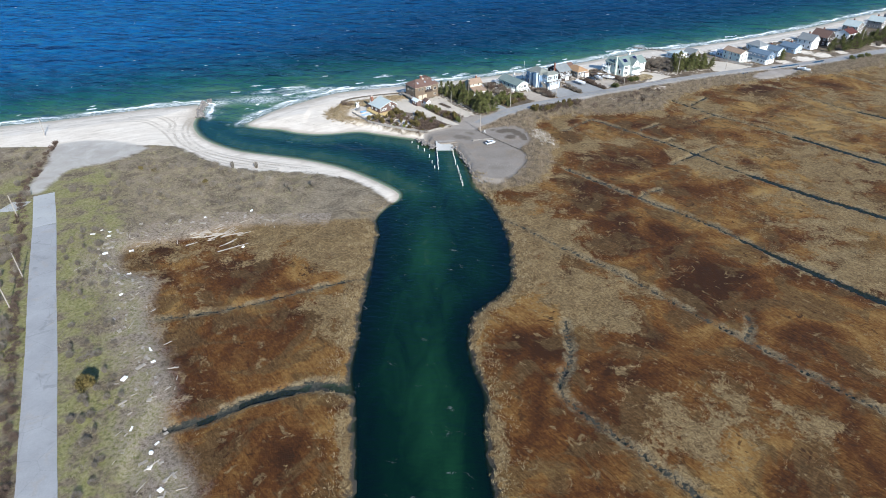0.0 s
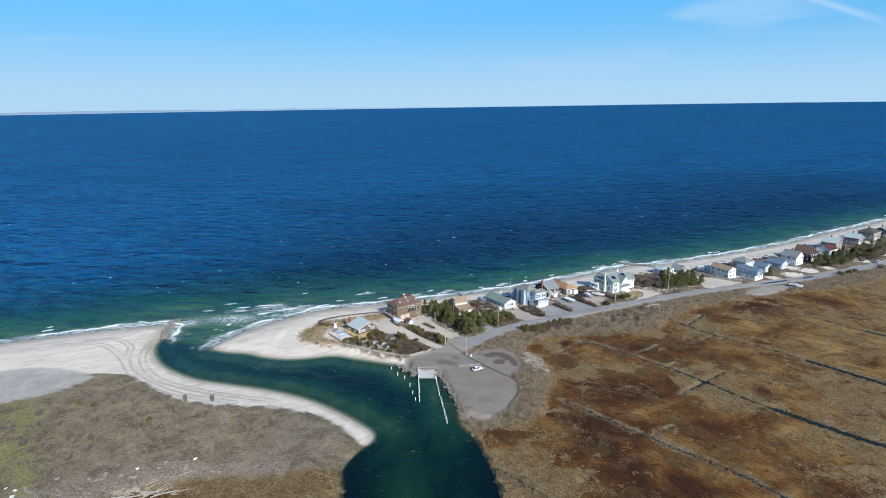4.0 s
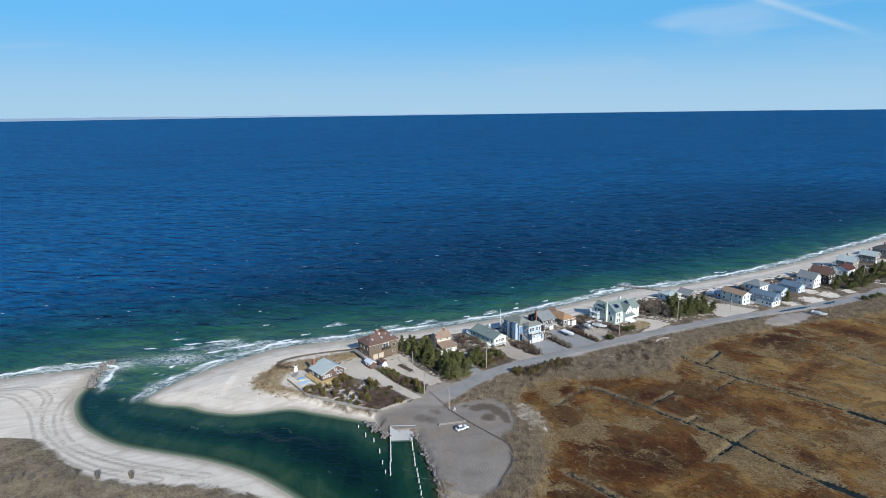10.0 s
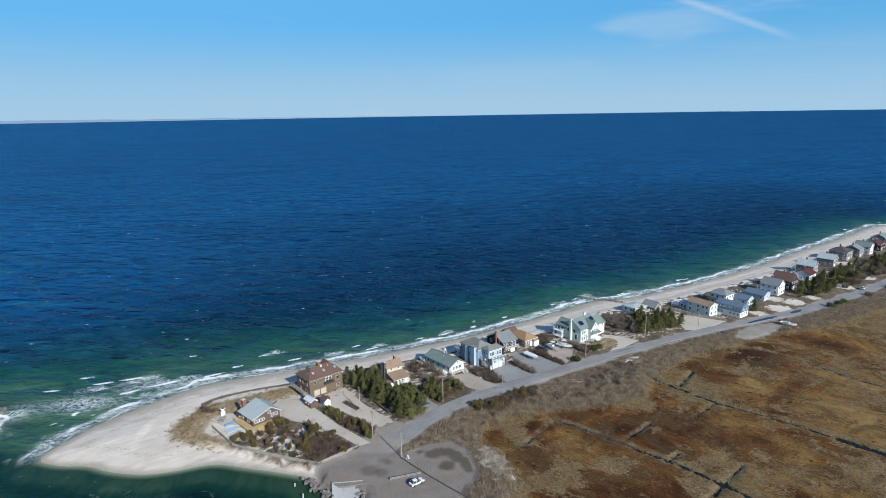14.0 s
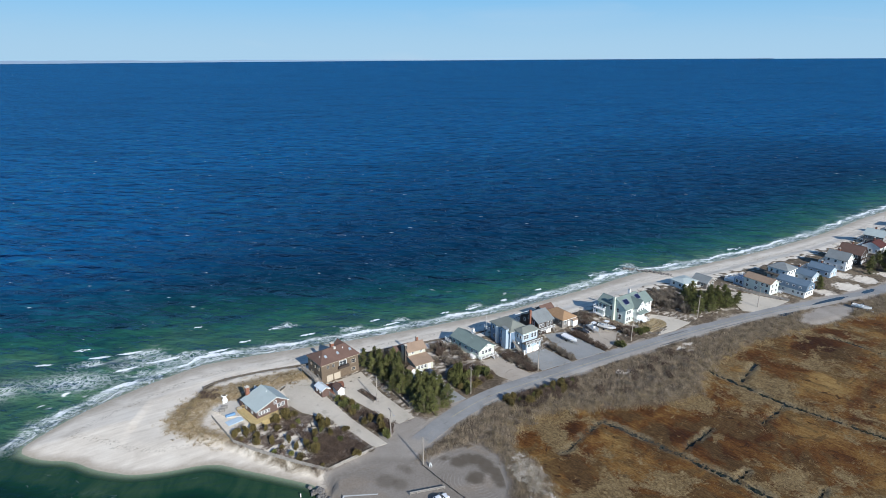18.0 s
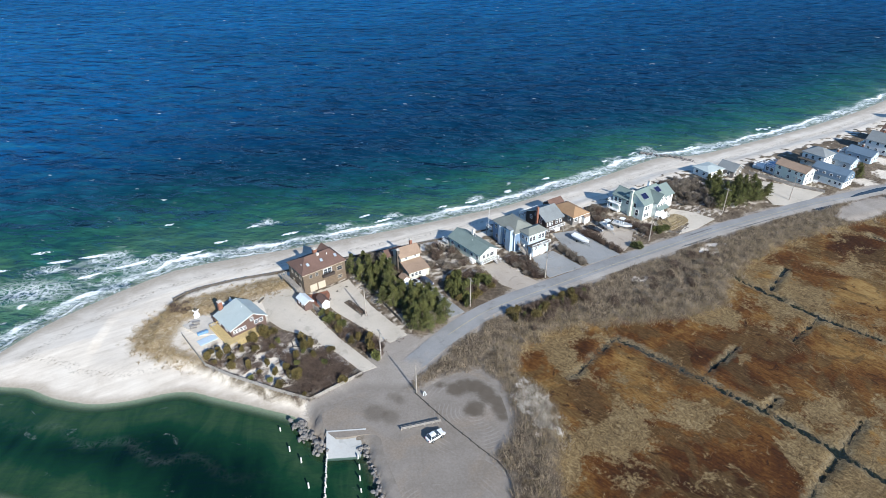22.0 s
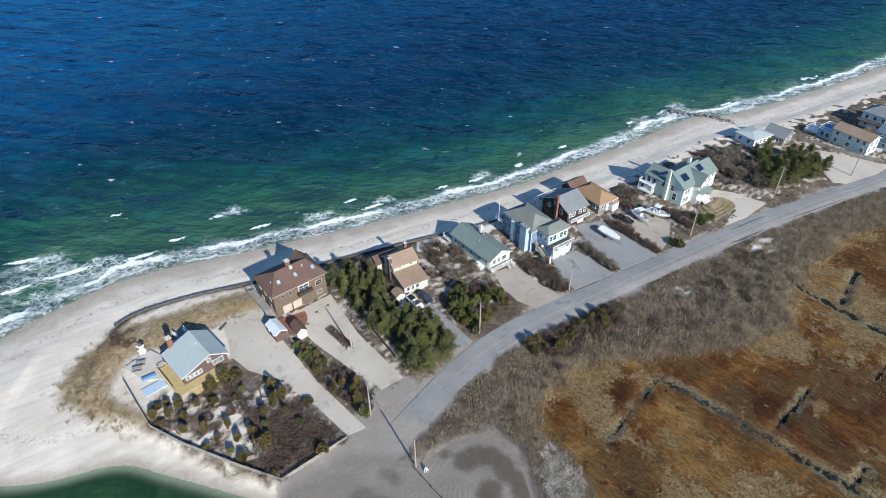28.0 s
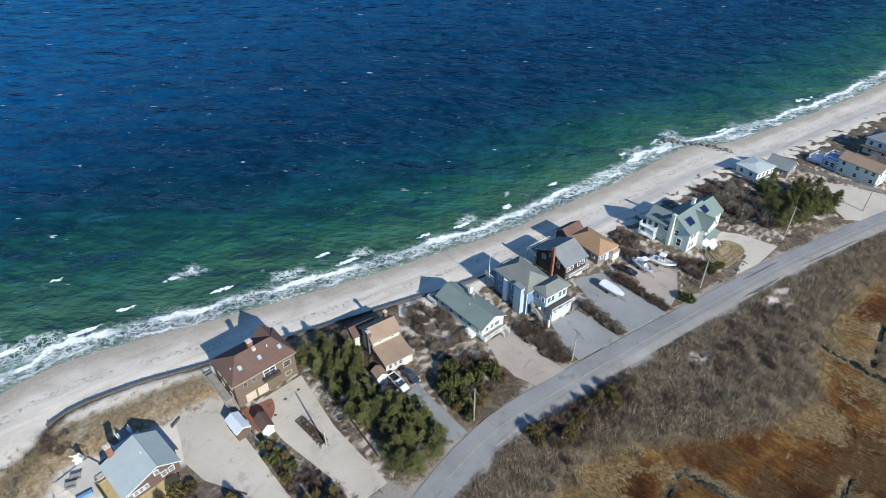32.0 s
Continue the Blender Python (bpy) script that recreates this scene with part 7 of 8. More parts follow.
for x, y in spread_in([(112, 322), (122, 319), (127, 330), (122, 338), (112, 334)], 9, 3.0, 50):
    shrub(TWIGS, x, y, 2.2 + 0.8 * rng.random(), 2.6 + 1.0 * rng.random(), "tall pale grey leafless bush in the grove", "bare_bush", "yard bushes")
HEDGE = [(-8, 268.3), (-4, 266.5), (2, 260.5), (9.5, 253.8), (9.8, 250.2), (7, 248.6), (0.5, 256.5), (-5, 263)]
for x, y in spread_in(HEDGE, 26, 1.5, 43):
    k = rng.random()
    if k < 0.55:
        shrub(CEDARS if k < 0.3 else GREENS, x, y, 0.9 + 0.6 * rng.random(), 1.4 + 1.2 * rng.random(), "brown-green cedar bush beside the driveway", "cedar_bush", "driveway hedge")
    else:
        shrub(DARKS, x, y, 1.2, 1.1 + 0.6 * rng.random(), "bare dark brown bush beside the driveway", "bare_bush", "driveway hedge")
for x, y in spread_in(GARDEN, 52, 1.6, 44):
    k = rng.random()
    if k < (0.72 if x < -9 else 0.12):
        shrub(CEDARS, x, y, 0.7 + 0.7 * rng.random(), 0.9 + 1.1 * rng.random(), "olive-brown cedar bush on sandy ground", "cedar_bush", "garden shrubs")
    elif k < (0.82 if x < -9 else 0.2):
        shrub(GREENS, x, y, 0.8, 1.4, "dark green bush on sandy ground", "evergreen_bush", "garden shrubs")
    else:
        shrub(DARKS if rng.random() < 0.6 else TWIGS, x, y, 1.1 + 0.6 * rng.random(), 0.7 + 0.4 * rng.random(), "low bare brown bush on sandy ground", "bare_bush", "garden shrubs")
for x, y, r, hh in ((-19.5, 259.8, 2.2, 2.3), (-22, 258.4, 1.8, 1.9), (-9.5, 253.8, 1.5, 2.6), (-8.0, 254.6, 1.2, 2.2), (-10.5, 243.5, 1.7, 2.4), (-12.6, 246.8, 1.0, 1.8)):
    shrub(CEDARS, x, y, r, hh, "large olive-brown cedar near the cottage", "cedar_bush", "garden shrubs")
CLUMP = [(26, 276), (30.5, 268), (34, 270), (40.5, 277.5), (37, 283), (30, 284), (26.5, 281)]
for x, y in spread_in(CLUMP, 34, 1.6, 45):
    k = rng.random()
    if k < 0.4:
        shrub(GREENS, x, y, 1.3 + 0.6 * rng.random(), 1.8 + 1.3 * rng.random(), "dark green bush by the utility pole", "evergreen_bush", "roadside thicket")
    else:
        shrub(DARKS if k < 0.75 else CEDARS, x, y, 1.5, 1.3 + 0.8 * rng.random(), "dark brown bush by the utility pole", "bare_bush", "roadside thicket")
for x, y, hh in ((59.5, 270.3, 3.0), (53.8, 267.5, 2.8), (45.0, 261.8, 2.4), (63.0, 270.6, 2.6), (56.0, 266.4, 2.4), (49.5, 264.6, 2.2)):
    tree(x, y, hh, int(hh * 10), "small brown-green conifer at the roadside", 1.15, "roadside conifers")
SOUTHSIDE = [(41, 262.8), (50, 267), (58, 270.8), (66, 273.6), (62, 268), (52, 263.4), (44, 259.5)]
for x, y in spread_in(SOUTHSIDE, 24, 1.5, 46):
    shrub(CEDARS if rng.random() < 0.45 else DARKS, x, y, 1.2 + 0.6 * rng.random(), 1.3 + 0.9 * rng.random(), "dark brown-green bush along the road", "roadside_bush", "roadside bushes", GZ - 0.3)
for poly, n, kinds, lab, seed in (
        ([(45, 290), (51.5, 291.5), (53.3, 284), (54.5, 280.2), (51, 279.8), (47.6, 285.5)], 22, (DARKS, TWIGS), "bare bush between the driveways", 51),
        ([(61.8, 293.5), (64, 295.5), (69, 286.4), (67.8, 285.4)], 9, (TWIGS, TWIGS), "straw-coloured bush between the driveways", 52),
        ([(72, 305), (74.3, 305.5), (81.3, 292), (80.4, 291.2)], 14, (DARKS, DARKS), "dark bare bush beside the covered boat", 53),
        ([(78.5, 311), (91, 310), (99, 304), (92, 300.5), (90, 306), (80, 313), (79, 322), (88, 319)], 30, (DARKS, TWIGS), "bare brown bush beside the sage green house", 54),
        ([(8, 291), (14, 290), (12, 284), (15, 281), (12, 297), (4, 295)], 14, (TWIGS, DARKS), "grey leafless bush behind the pines", 55),
        ([(112, 322), (123, 317), (124, 336), (114, 340), (108, 330)], 26, (TWIGS, TWIGS), "pale grey leafless bush in the grove", 56),
        ([(22, 287), (29, 284), (36, 290), (33, 297), (27, 302), (22, 298)], 18, (TWIGS, DARKS), "scrubby bare bush on a sandy slope", 57),
        ([(226, 354), (240, 360), (262, 372), (285, 386), (303, 398), (290, 392), (262, 378), (238, 366)], 30, (DARKS, TWIGS), "bare dark bush beside far houses", 58),
        ([(104, 327), (112, 340), (124, 345), (130, 342), (124, 338), (112, 332)], 14, (DARKS, TWIGS), "bare bush behind the beach", 59)):
    for x, y in spread_in(poly, n, 1.2, seed):
        if not clear(x, y):
            continue
        shrub(kinds[int(rng.random() < 0.4)], x, y, 1.0 + 0.8 * rng.random(), 1.0 + 0.8 * rng.random(), lab, "bare_bush", "yard bushes")
shrub(GREENS, 86.2, 293.6, 2.4, 1.7, "rounded dark green bush at the roadside", "evergreen_bush", "yard bushes")
for x, y in ((97, 302.5), (98.5, 303.6), (100, 303.8), (95.5, 303.2)):
    shrub(GREENS, x, y, 1.4, 1.9, "dark green bush by the sage green house", "evergreen_bush", "yard bushes")
shrub(CEDARS, -76.6, 93.0, 2.3, 3.1, "single brown-green cedar beside the access road", "cedar_bush")
for x, y in ((-112, 205), (-106, 203), (-84, 193)):
    shrub(CEDARS, x, y, 1.2, 1.0, "low brown bush in pale grass", "cedar_bush", "field bushes")


def thicket(name, label, kinds, rows, seed):
    """Many bushes that nobody would count, joined into one object."""
    g = np.random.default_rng(seed)
    got = []
    for x, y, r, hgt, z in rows:
        me = kinds[int(g.integers(len(kinds)))]
        co = np.empty(len(me.vertices) * 3, np.float32)
        me.vertices.foreach_get("co", co)
        co = co.reshape(-1, 3)
        a = g.random() * 6.283
        got.append(np.stack([x + r * (co[:, 0] * math.cos(a) - co[:, 1] * math.sin(a)), y + r * (co[:, 0] * math.sin(a) + co[:, 1] * math.cos(a)), z + hgt * co[:, 2]], 1))
    tagged(new(name, tri_mesh(name, np.concatenate(got), kinds[0].materials[0])), label, "brush", kind="stuff")


def height_at(px, py):
    """Ground height, read from the sheet's grid."""
    i = np.clip(np.searchsorted(xs, px), 0, len(xs) - 1)
    j = np.clip(np.searchsorted(ys, py), 0, len(ys) - 1)
    return F["z"][j, i], {k: F[k][j, i] for k in names}


FIELD_BUSHES = [(x, y, 0.5 + 0.9 * rng.random() ** 2, 0.9 + rng.random(), GZ - 0.4) for x, y in spread_in([(-63, 62), (-66.5, 66), (-121.5, 168), (-112, 172), (-90, 132), (-68, 92)], 60, 1.6, 61)]
FIELD_BUSHES += [(x, y, 0.6 + rng.random(), 1.4 + rng.random(), GZ - 0.4) for x, y in spread_in([(-88, 70), (-94, 95), (-126, 152), (-146, 195), (-160, 222), (-166, 222), (-150, 190), (-130, 150), (-104, 100), (-94, 66)], 40, 2.0, 62)]
FIELD_BUSHES += [(x, y, 0.6 + 0.9 * rng.random(), 1.4 + rng.random(), GZ - 0.4) for x, y in spread_in([(-130, 185), (-100, 170), (-70, 176), (-30, 186), (-60, 204), (-100, 212), (-126, 205)], 46, 2.6, 63)]
thicket("field_thicket", "grey leafless bushes scattered over the pale field", PALES, FIELD_BUSHES, 64)
HEDGEROW = spline([(-72, 55), (-102.5, 110), (-142.5, 182), (-150, 205), (-158, 232)], 1.5)
thicket("ditch_thicket", "dark tangled brush along the road ditch", DARKS, [(x + 0.6 * rng.normal(), y + 0.6 * rng.normal(), 0.7 + 0.7 * rng.random(), 0.7 + 1.0 * rng.random() ** 2, GZ - 0.4) for x, y in HEDGEROW], 65)


road_line = spline(ROAD, 5)


def stuff(name, label, material, box4, n, test, blades, hgt, spread, width, seed, lean=0.35):
    g = np.random.default_rng(seed)
    x = box4[0] + (box4[2] - box4[0]) * g.random(n)
    y = box4[1] + (box4[3] - box4[1]) * g.random(n)
    z, f = height_at(x, y)
    ok = test(x, y, f)
    p = np.stack([x, y, z], 1)[ok]
    hh = hgt * (0.6 + 0.8 * g.random(len(p))) * (1 + 0.45 * np.clip(fbm(p[:, 0], p[:, 1], 3.2, seed + 100), -1, 1.4))
    if lean > 0:
        t = blade_tris(p, blades, hh, spread, width, g, lean)
    else:
        b = np.repeat(p, blades, 0) + g.normal(size=(len(p) * blades, 3)) * np.array([spread, spread, 0.0]) * 0.6
        b[:, 2] += np.repeat(hh, blades) * (0.1 + 0.9 * g.random(len(b)) ** 1.4)
        t = leaf_tris(b, 0.05, len(b), width, g)
    me = tri_mesh(name, t, material)
    tagged(new(name, me), label, "grass" if "grass" in name else "brush", kind="stuff")


def paved(x, y):
    r = np.zeros(x.shape, bool)
    for q in DRIVES:
        r |= inside(x, y, q)
    return r


def off_road(x, y):
    return seg_dist(x, y, road_line, False)


stuff("roadside_brush", "dry brown brush and reeds between road and marsh", BRUSHGRASS, (12, 185, 300, 345), 170000,
      lambda x, y, f: (f["marsh"] < 2.5 * fbm(x, y, 9, 71)) & (f["lot"] < -0.8) & (f["sand"] < -0.3) & (off_road(x, y) > 3.5) & (f["shore"] > 2) & (y < np.interp(x, [p[0] for p in ROAD], [p[1] for p in ROAD])) & (f["verge"] < 0.4) & (fbm(x, y, 8, 70) > -1.0) & (fbm(x, y, 2.2, 69) > -0.5), 13, 0.85, 0.8, 0.034, 81, 0.42)
stuff("fringe_grass", "straw-coloured reed fringe along the marsh edge", STRAWGRASS, (12, 185, 300, 345), 60000,
      lambda x, y, f: (f["marsh"] < 1.5) & (f["marsh"] > -5.5 + 5.5 * fbm(x, y, 5, 66)) & (f["lot"] < -1.2) & (f["sand"] < -0.3) & (off_road(x, y) > 4.0) & (f["shore"] > 2) & (f["verge"] < 0), 9, 0.75, 0.7, 0.035, 89, 0.45)
WRACK = foliage("bleached_wrack", (0.40, 0.36, 0.31), (0.74, 0.69, 0.62))
stuff("bleached_wrack", "bleached reed wrack heaped beside the parking lot", WRACK, (36, 222, 47, 242), 11000,
      lambda x, y, f: (np.hypot((x - 41.2 + 0.18 * (y - 232)) / 3.4, (y - 232) / 7.5) < 0.9 + 0.35 * fbm(x, y, 3, 68)) & (fbm(x, y, 2.0, 67) > -0.25), 5, 0.25, 0.5, 0.16, 90, 0.0)
stuff("yard_brush", "dry brush and twigs between the houses", DARKTWIG, (-12, 244, 200, 350), 16000,
      lambda x, y, f: (f["yard"] < -0.5) & (f["marsh"] < -14) & (off_road(x, y) > 4.4) & (y > 246 + (x - 16) * 0.47) & (fbm(x, y, 6, 72) > -0.1) & inside(x, y, YARD) & ~paved(x, y), 16, 0.7, 0.7, 0.2, 82, 0.0)
stuff("garden_brush", "low dark twiggy groundcover in the fenced garden", DARKTWIG, (-34, 236, 6, 263), 5200,
      lambda x, y, f: (f["garden"] > 0.3) & (f["sand"] < -0.3) & (fbm(x, y, 6, 73) > np.where(x > -10, -1.2, 0.1)), 16, 0.6, 0.6, 0.18, 83, 0.0)
stuff("dune_grass", "tawny dune grass on the sandy point", STRAWGRASS, (-56, 248, -12, 290), 9000,
      lambda x, y, f: (f["dune"] > 2.0 * fbm(x, y, 5, 74) - 0.5) & (fbm(x, y, 4, 75) > -0.22), 9, 0.42, 0.4, 0.035, 84, 0.4)
stuff("marsh_grass", "matted tan and rust salt marsh grass", MARSHGRASS, (-96, 60, 200, 290), 52000,
      lambda x, y, f: (f["marsh"] > 0) & (f["ditch"] > 0.6) & (f["shore"] > 0.6) & (f["straw"] + 0.9 * fbm(x, y, 11, 76) > 0.35), 5, 0.34, 0.4, 0.06, 85, 0.9)
stuff("bank_grass", "pale straw grass along the channel banks", STRAWGRASS, (-60, 60, 45, 200), 22000,
      lambda x, y, f: (f["shore"] > 0.5) & (f["shore"] < 5 + 3 * fbm(x, y, 7, 77)) & (f["ditch"] > 0.5) & (f["sand"] < -1), 6, 0.5, 0.4, 0.05, 86, 0.7)
stuff("field_grass", "olive and straw field grass with grey twigs", OLIVEGRASS, (-170, 60, -45, 235), 26000,
      lambda x, y, f: (f["marsh"] < -2) & (f["sand"] < -1) & (f["bare"] < -1) & (seg_dist(x, y, road_left_line, False) > 3.8) & (fbm(x, y, 10, 78) > -0.3), 7, 0.5, 0.5, 0.045, 87, 0.6)
stuff("field_twigs", "grey weathered reeds and drift along the marsh edge", PALETWIG, (-130, 60, -20, 215), 26000,
      lambda x, y, f: (f["marsh"] < 1) & (f["sand"] < -1) & (f["bare"] < -1) & (seg_dist(x, y, road_left_line, False) > 5) & (f["debris"] + 8 * fbm(x, y, 14, 79) > -4), 6, 0.4, 0.5, 0.05, 88, 0.9)


# ---------------------------------------------------------------- rocks, pilings, rails and fences
def rock_mesh(seed):
    g = np.random.default_rng(seed)
    bm = bmesh.new()
    bmesh.ops.create_icosphere(bm, subdivisions=2, radius=0.5)
    for v in bm.verts:
        n = noise.noise(v.co * 2.2 + Vector((seed * 3.7, 0, 0)))
        v.co *= 0.85 + 0.5 * n
        v.co.z *= 0.7
        v.co.x *= 1.25
    return finish(bm, "rock", ROCK)


ROCKS = [rock_mesh(s) for s in range(6)]


def riprap(name, label, line, n, width, size, z):
    o = new(name)
    tagged(o, label, "rocks")
    p = spline(line, 1.0)
    for i in range(n):
        t = rng.random() * (len(p) - 1)
        x, y = p[int(t)]
        s = size * (0.55 + 0.8 * rng.random())
        part("rock", ROCKS[i % 6], None, o, m=pose(x + rng.normal() * width, y + rng.normal() * width, z + (0.5 - rng.random()) * 0.5, rng.random() * 50, rng.random() * 50, rng.random() * 360) @ Matrix.Scale(s, 4))


riprap("riprap", "grey boulders along the inlet by the ramp", [(-8.6, 231.4), (-6.4, 229), (-4.2, 226), (-3.0, 223.6)], 90, 0.7, 0.95, 0.7)
riprap("riprap", "grey boulders edging the parking lot", [(5.4, 223.4), (7.0, 220.6), (8.4, 215), (10.0, 208), (11.8, 200), (13.4, 194), (16.5, 191.6)], 190, 0.55, 0.8, 0.7)
riprap("rock_groin", "rough boulder groin at the inlet mouth", [(-109.5, 264), (-112, 272), (-114, 282), (-114, 287)], 70, 0.9, 1.5, 0.4)
riprap("rock_groin", "low rock groin running into the surf", [(119, 374), (126, 371), (133, 366.5), (138, 359)], 110, 0.7, 0.85, 0.35)
riprap("garden_stones", "loose pale stones round the driveway bed", [(0.2, 273.2), (1.6, 272.4), (4.9, 266.4), (3.6, 266.2), (0.2, 273.2)], 34, 0.15, 0.45, GZ)
riprap("stone_edging", "stone edging beside the concrete driveway", [(0.6, 284.3), (3.4, 279), (6.4, 273), (8.6, 268.6)], 60, 0.2, 0.6, GZ)
riprap("garden_terraces", "terraced stones in front of the sage green house", [(99, 306.5), (102, 307.6), (105, 306.6), (107.4, 304.6), (104, 302.6), (101, 303.2), (99.5, 305), (103, 305)], 80, 0.35, 0.6, GZ)

PILETOP = simple("bleached_piling", (0.56, 0.53, 0.47), 0.9, 0.2, 3)


def piling_mesh():
    bm = bmesh.new()
    tube(bm, (0, 0, -2.5), (0.03, 0.02, 1.25), 0.19, 0.16, 9)
    box(bm, -0.11, -0.11, 1.24, 0.13, 0.13, 1.3)
    return finish(bm, "piling", PILETOP)


PILE = piling_mesh()


def pile_row(label, points, beam):
    o = new("piling_row")
    tagged(o, label, "pilings", "ramp pilings")
    for x, y in points:
        part("piling", PILE, None, o, m=pose(x + 0.08 * rng.normal(), y, 0.15 * rng.normal(), 3 * rng.normal(), 3 * rng.normal(), rng.random() * 90) @ Matrix.Diagonal((0.95, 0.95, 0.9, 1)))
    if beam:
        for (ax, ay), (bx, by) in zip(points[:-1], points[1:]):
            d = Vector((bx - ax, by - ay, 0)).normalized() * 0.5
            bm = bmesh.new()
            box(bm, -0.14, d.length, 0.55, 0.14, math.hypot(bx - ax, by - ay) - d.length, 0.85)
            part("float_beam", bm, PILETOP, o, m=pose(ax, ay, 0, 0, 0, math.degrees(math.atan2(by - ay, bx - ax)) - 90))


pile_row("row of bleached timber pilings with floating beams", [(-1.9 + 0.075 * i * 1.0, 222.5 - 2.2 * i) for i in range(9)], True)
pile_row("row of thin bleached timber pilings", [(4.15 + 0.26 * i, 222.0 - 2.6 * i) for i in range(13)], False)
pile_row("scattered leaning pilings in the inlet", [(-12.1, 230.5), (-9.4, 225), (-6.8, 222), (-4.8, 216), (-3.6, 210.4), (-2.7, 206)], False)

o = thing("guard_rail", "weathered timber guard rail in the parking lot", "guard rail", 12.8, 226.9, GZ, 10.8)
for i in range(6):
    bm = bmesh.new()
    box(bm, i * 1.6 - 0.09, -0.09, -0.2, i * 1.6 + 0.09, 0.09, 0.85)
    part("post", bm, GREYWOOD, o)
for z in (0.35, 0.68):
    bm = bmesh.new()
    box(bm, -0.15, -0.17, z, 8.15, -0.095, z + 0.2)
    part("rail", bm, GREYWOOD, o)

curb = new("timber_curb")
tagged(curb, "low dark timber curb round the parking lot", "curb")
cl = spline([(16.1, 236.9), (21.9, 228.6), (27.7, 221.1), (32.1, 214.9), (31.9, 206.9), (26.4, 195.6)], 2.2)
for (ax, ay), (bx, by) in zip(cl[:-1], cl[1:]):
    bm = bmesh.new()
    ln = math.hypot(bx - ax, by - ay)
    tube(bm, (0.08, 0, 0.26), (ln - 0.1, 0.05, 0.26 + 0.06 * rng.normal()), 0.09, 0.09, 7)
    part("log", bm, DARKWOOD, curb, m=pose(ax, ay, GZ, 0, 0, math.degrees(math.atan2(by - ay, bx - ax))))
    bm = bmesh.new()
    tube(bm, (0, 0, -0.3), (0, 0, 0.55), 0.12, 0.11, 7)
    part("post", bm, DARKWOOD, curb, m=pose(ax, ay, GZ))


def fence(label, line, hgt, pitch, mat, gap=2.2):
    o = new("fence")
    tagged(o, label, "fence")
    for (ax, ay), (bx, by) in zip(line[:-1], line[1:]):
        ln = math.hypot(bx - ax, by - ay)
        n = max(1, round(ln / gap))
        yaw = math.degrees(math.atan2(by - ay, bx - ax))
        w = ln / n
        bm = bmesh.new()
        k = max(2, int(w / pitch))
        out = [(0, 0)]
        for i in range(k):
            out += [(w * (i + 0.08) / k, hgt * 0.9), (w * (i + 0.5) / k, hgt), (w * (i + 0.92) / k, hgt * 0.9)]
        prism(bm, [(w, 0)] + out, lambda u, v, s: (u, s, v), -0.03, 0.03)
        me = finish(bm, "panel", mat)
        bm = bmesh.new()
        box(bm, -0.06, -0.06, -0.4, 0.06, 0.06, hgt + 0.1)
        pm = finish(bm, "post", mat)
        for j in range(n):
            m = pose(ax + (bx - ax) * j / n, ay + (by - ay) * j / n, GZ - 0.1, 0, 0, yaw)
            part("panel", me, None, o, m=m)
            part("post", pm, None, o, m=m)


fence("weathered grey picket fence round the sandy garden", [(-40, 262), (-35, 255), (-31.6, 250.3), (-25, 246.1), (-14.5, 240.7), (-6.4, 236.9), (4.4, 244.2)], 1.0, 0.22, GREYWOOD)
fence("tall grey board fence between cottage yard and brown house", [(-18.5, 287), (-13.4, 276.6), (-9.0, 270.6), (-6.8, 267.8)], 1.5, 0.18, GREYWOOD)
fence("long grey board fence beside the sandy lot", [(150.6, 345.6), (160, 334.3), (168.7, 326)], 1.3, 0.2, GREYWOOD)
fence("dark timber fence beside the driveway trees", [(1.5, 287), (9.5, 270.5), (13.8, 262.5)], 1.1, 0.25, DARKWOOD)


# ---------------------------------------------------------------- utility poles
def pole(x, y, hgt, yaw, arm=True, lamp=False, can=False, lean=0.0):
    o = thing("utility_pole", "grey weathered wooden utility pole beside the road", "utility pole", x, y, GZ - 0.1, yaw, "utility poles")
    bm = bmesh.new()
    tube(bm, (0, 0, -0.6), (lean, 0, hgt), 0.17, 0.11, 9)
    part("shaft", bm, POLEWOOD, o)
    if arm:
        bm = bmesh.new()
        box(bm, lean - 0.06, -1.1, hgt - 0.7, lean + 0.06, 1.1, hgt - 0.58)
        c = part("crossarm", bm, POLEWOOD, o)
        for k in (-1.0, -0.4, 0.4, 1.0):
            bm = bmesh.new()
            tube(bm, (lean, k, hgt - 0.58), (lean, k, hgt - 0.4), 0.05, 0.03, 6)
            part("insulator", bm, METAL, c)
    if lamp:
        bm = bmesh.new()
        tube(bm, (0, 0, hgt - 1.6), (0, -1.8, hgt - 1.1), 0.035, 0.03, 6)
        a = part("lamp_arm", bm, METAL, o)
        bm = bmesh.new()
        box(bm, -0.14, -2.3, hgt - 1.18, 0.14, -1.75, hgt - 1.04)
        part("lamp_head", bm, METAL, a, bevel=0.03)
    if can:
        bm = bmesh.new()
        tube(bm, (0.32, 0, hgt - 2.2), (0.32, 0, hgt - 1.3), 0.24, 0.24, 10)
        part("transformer", bm, METAL, o)


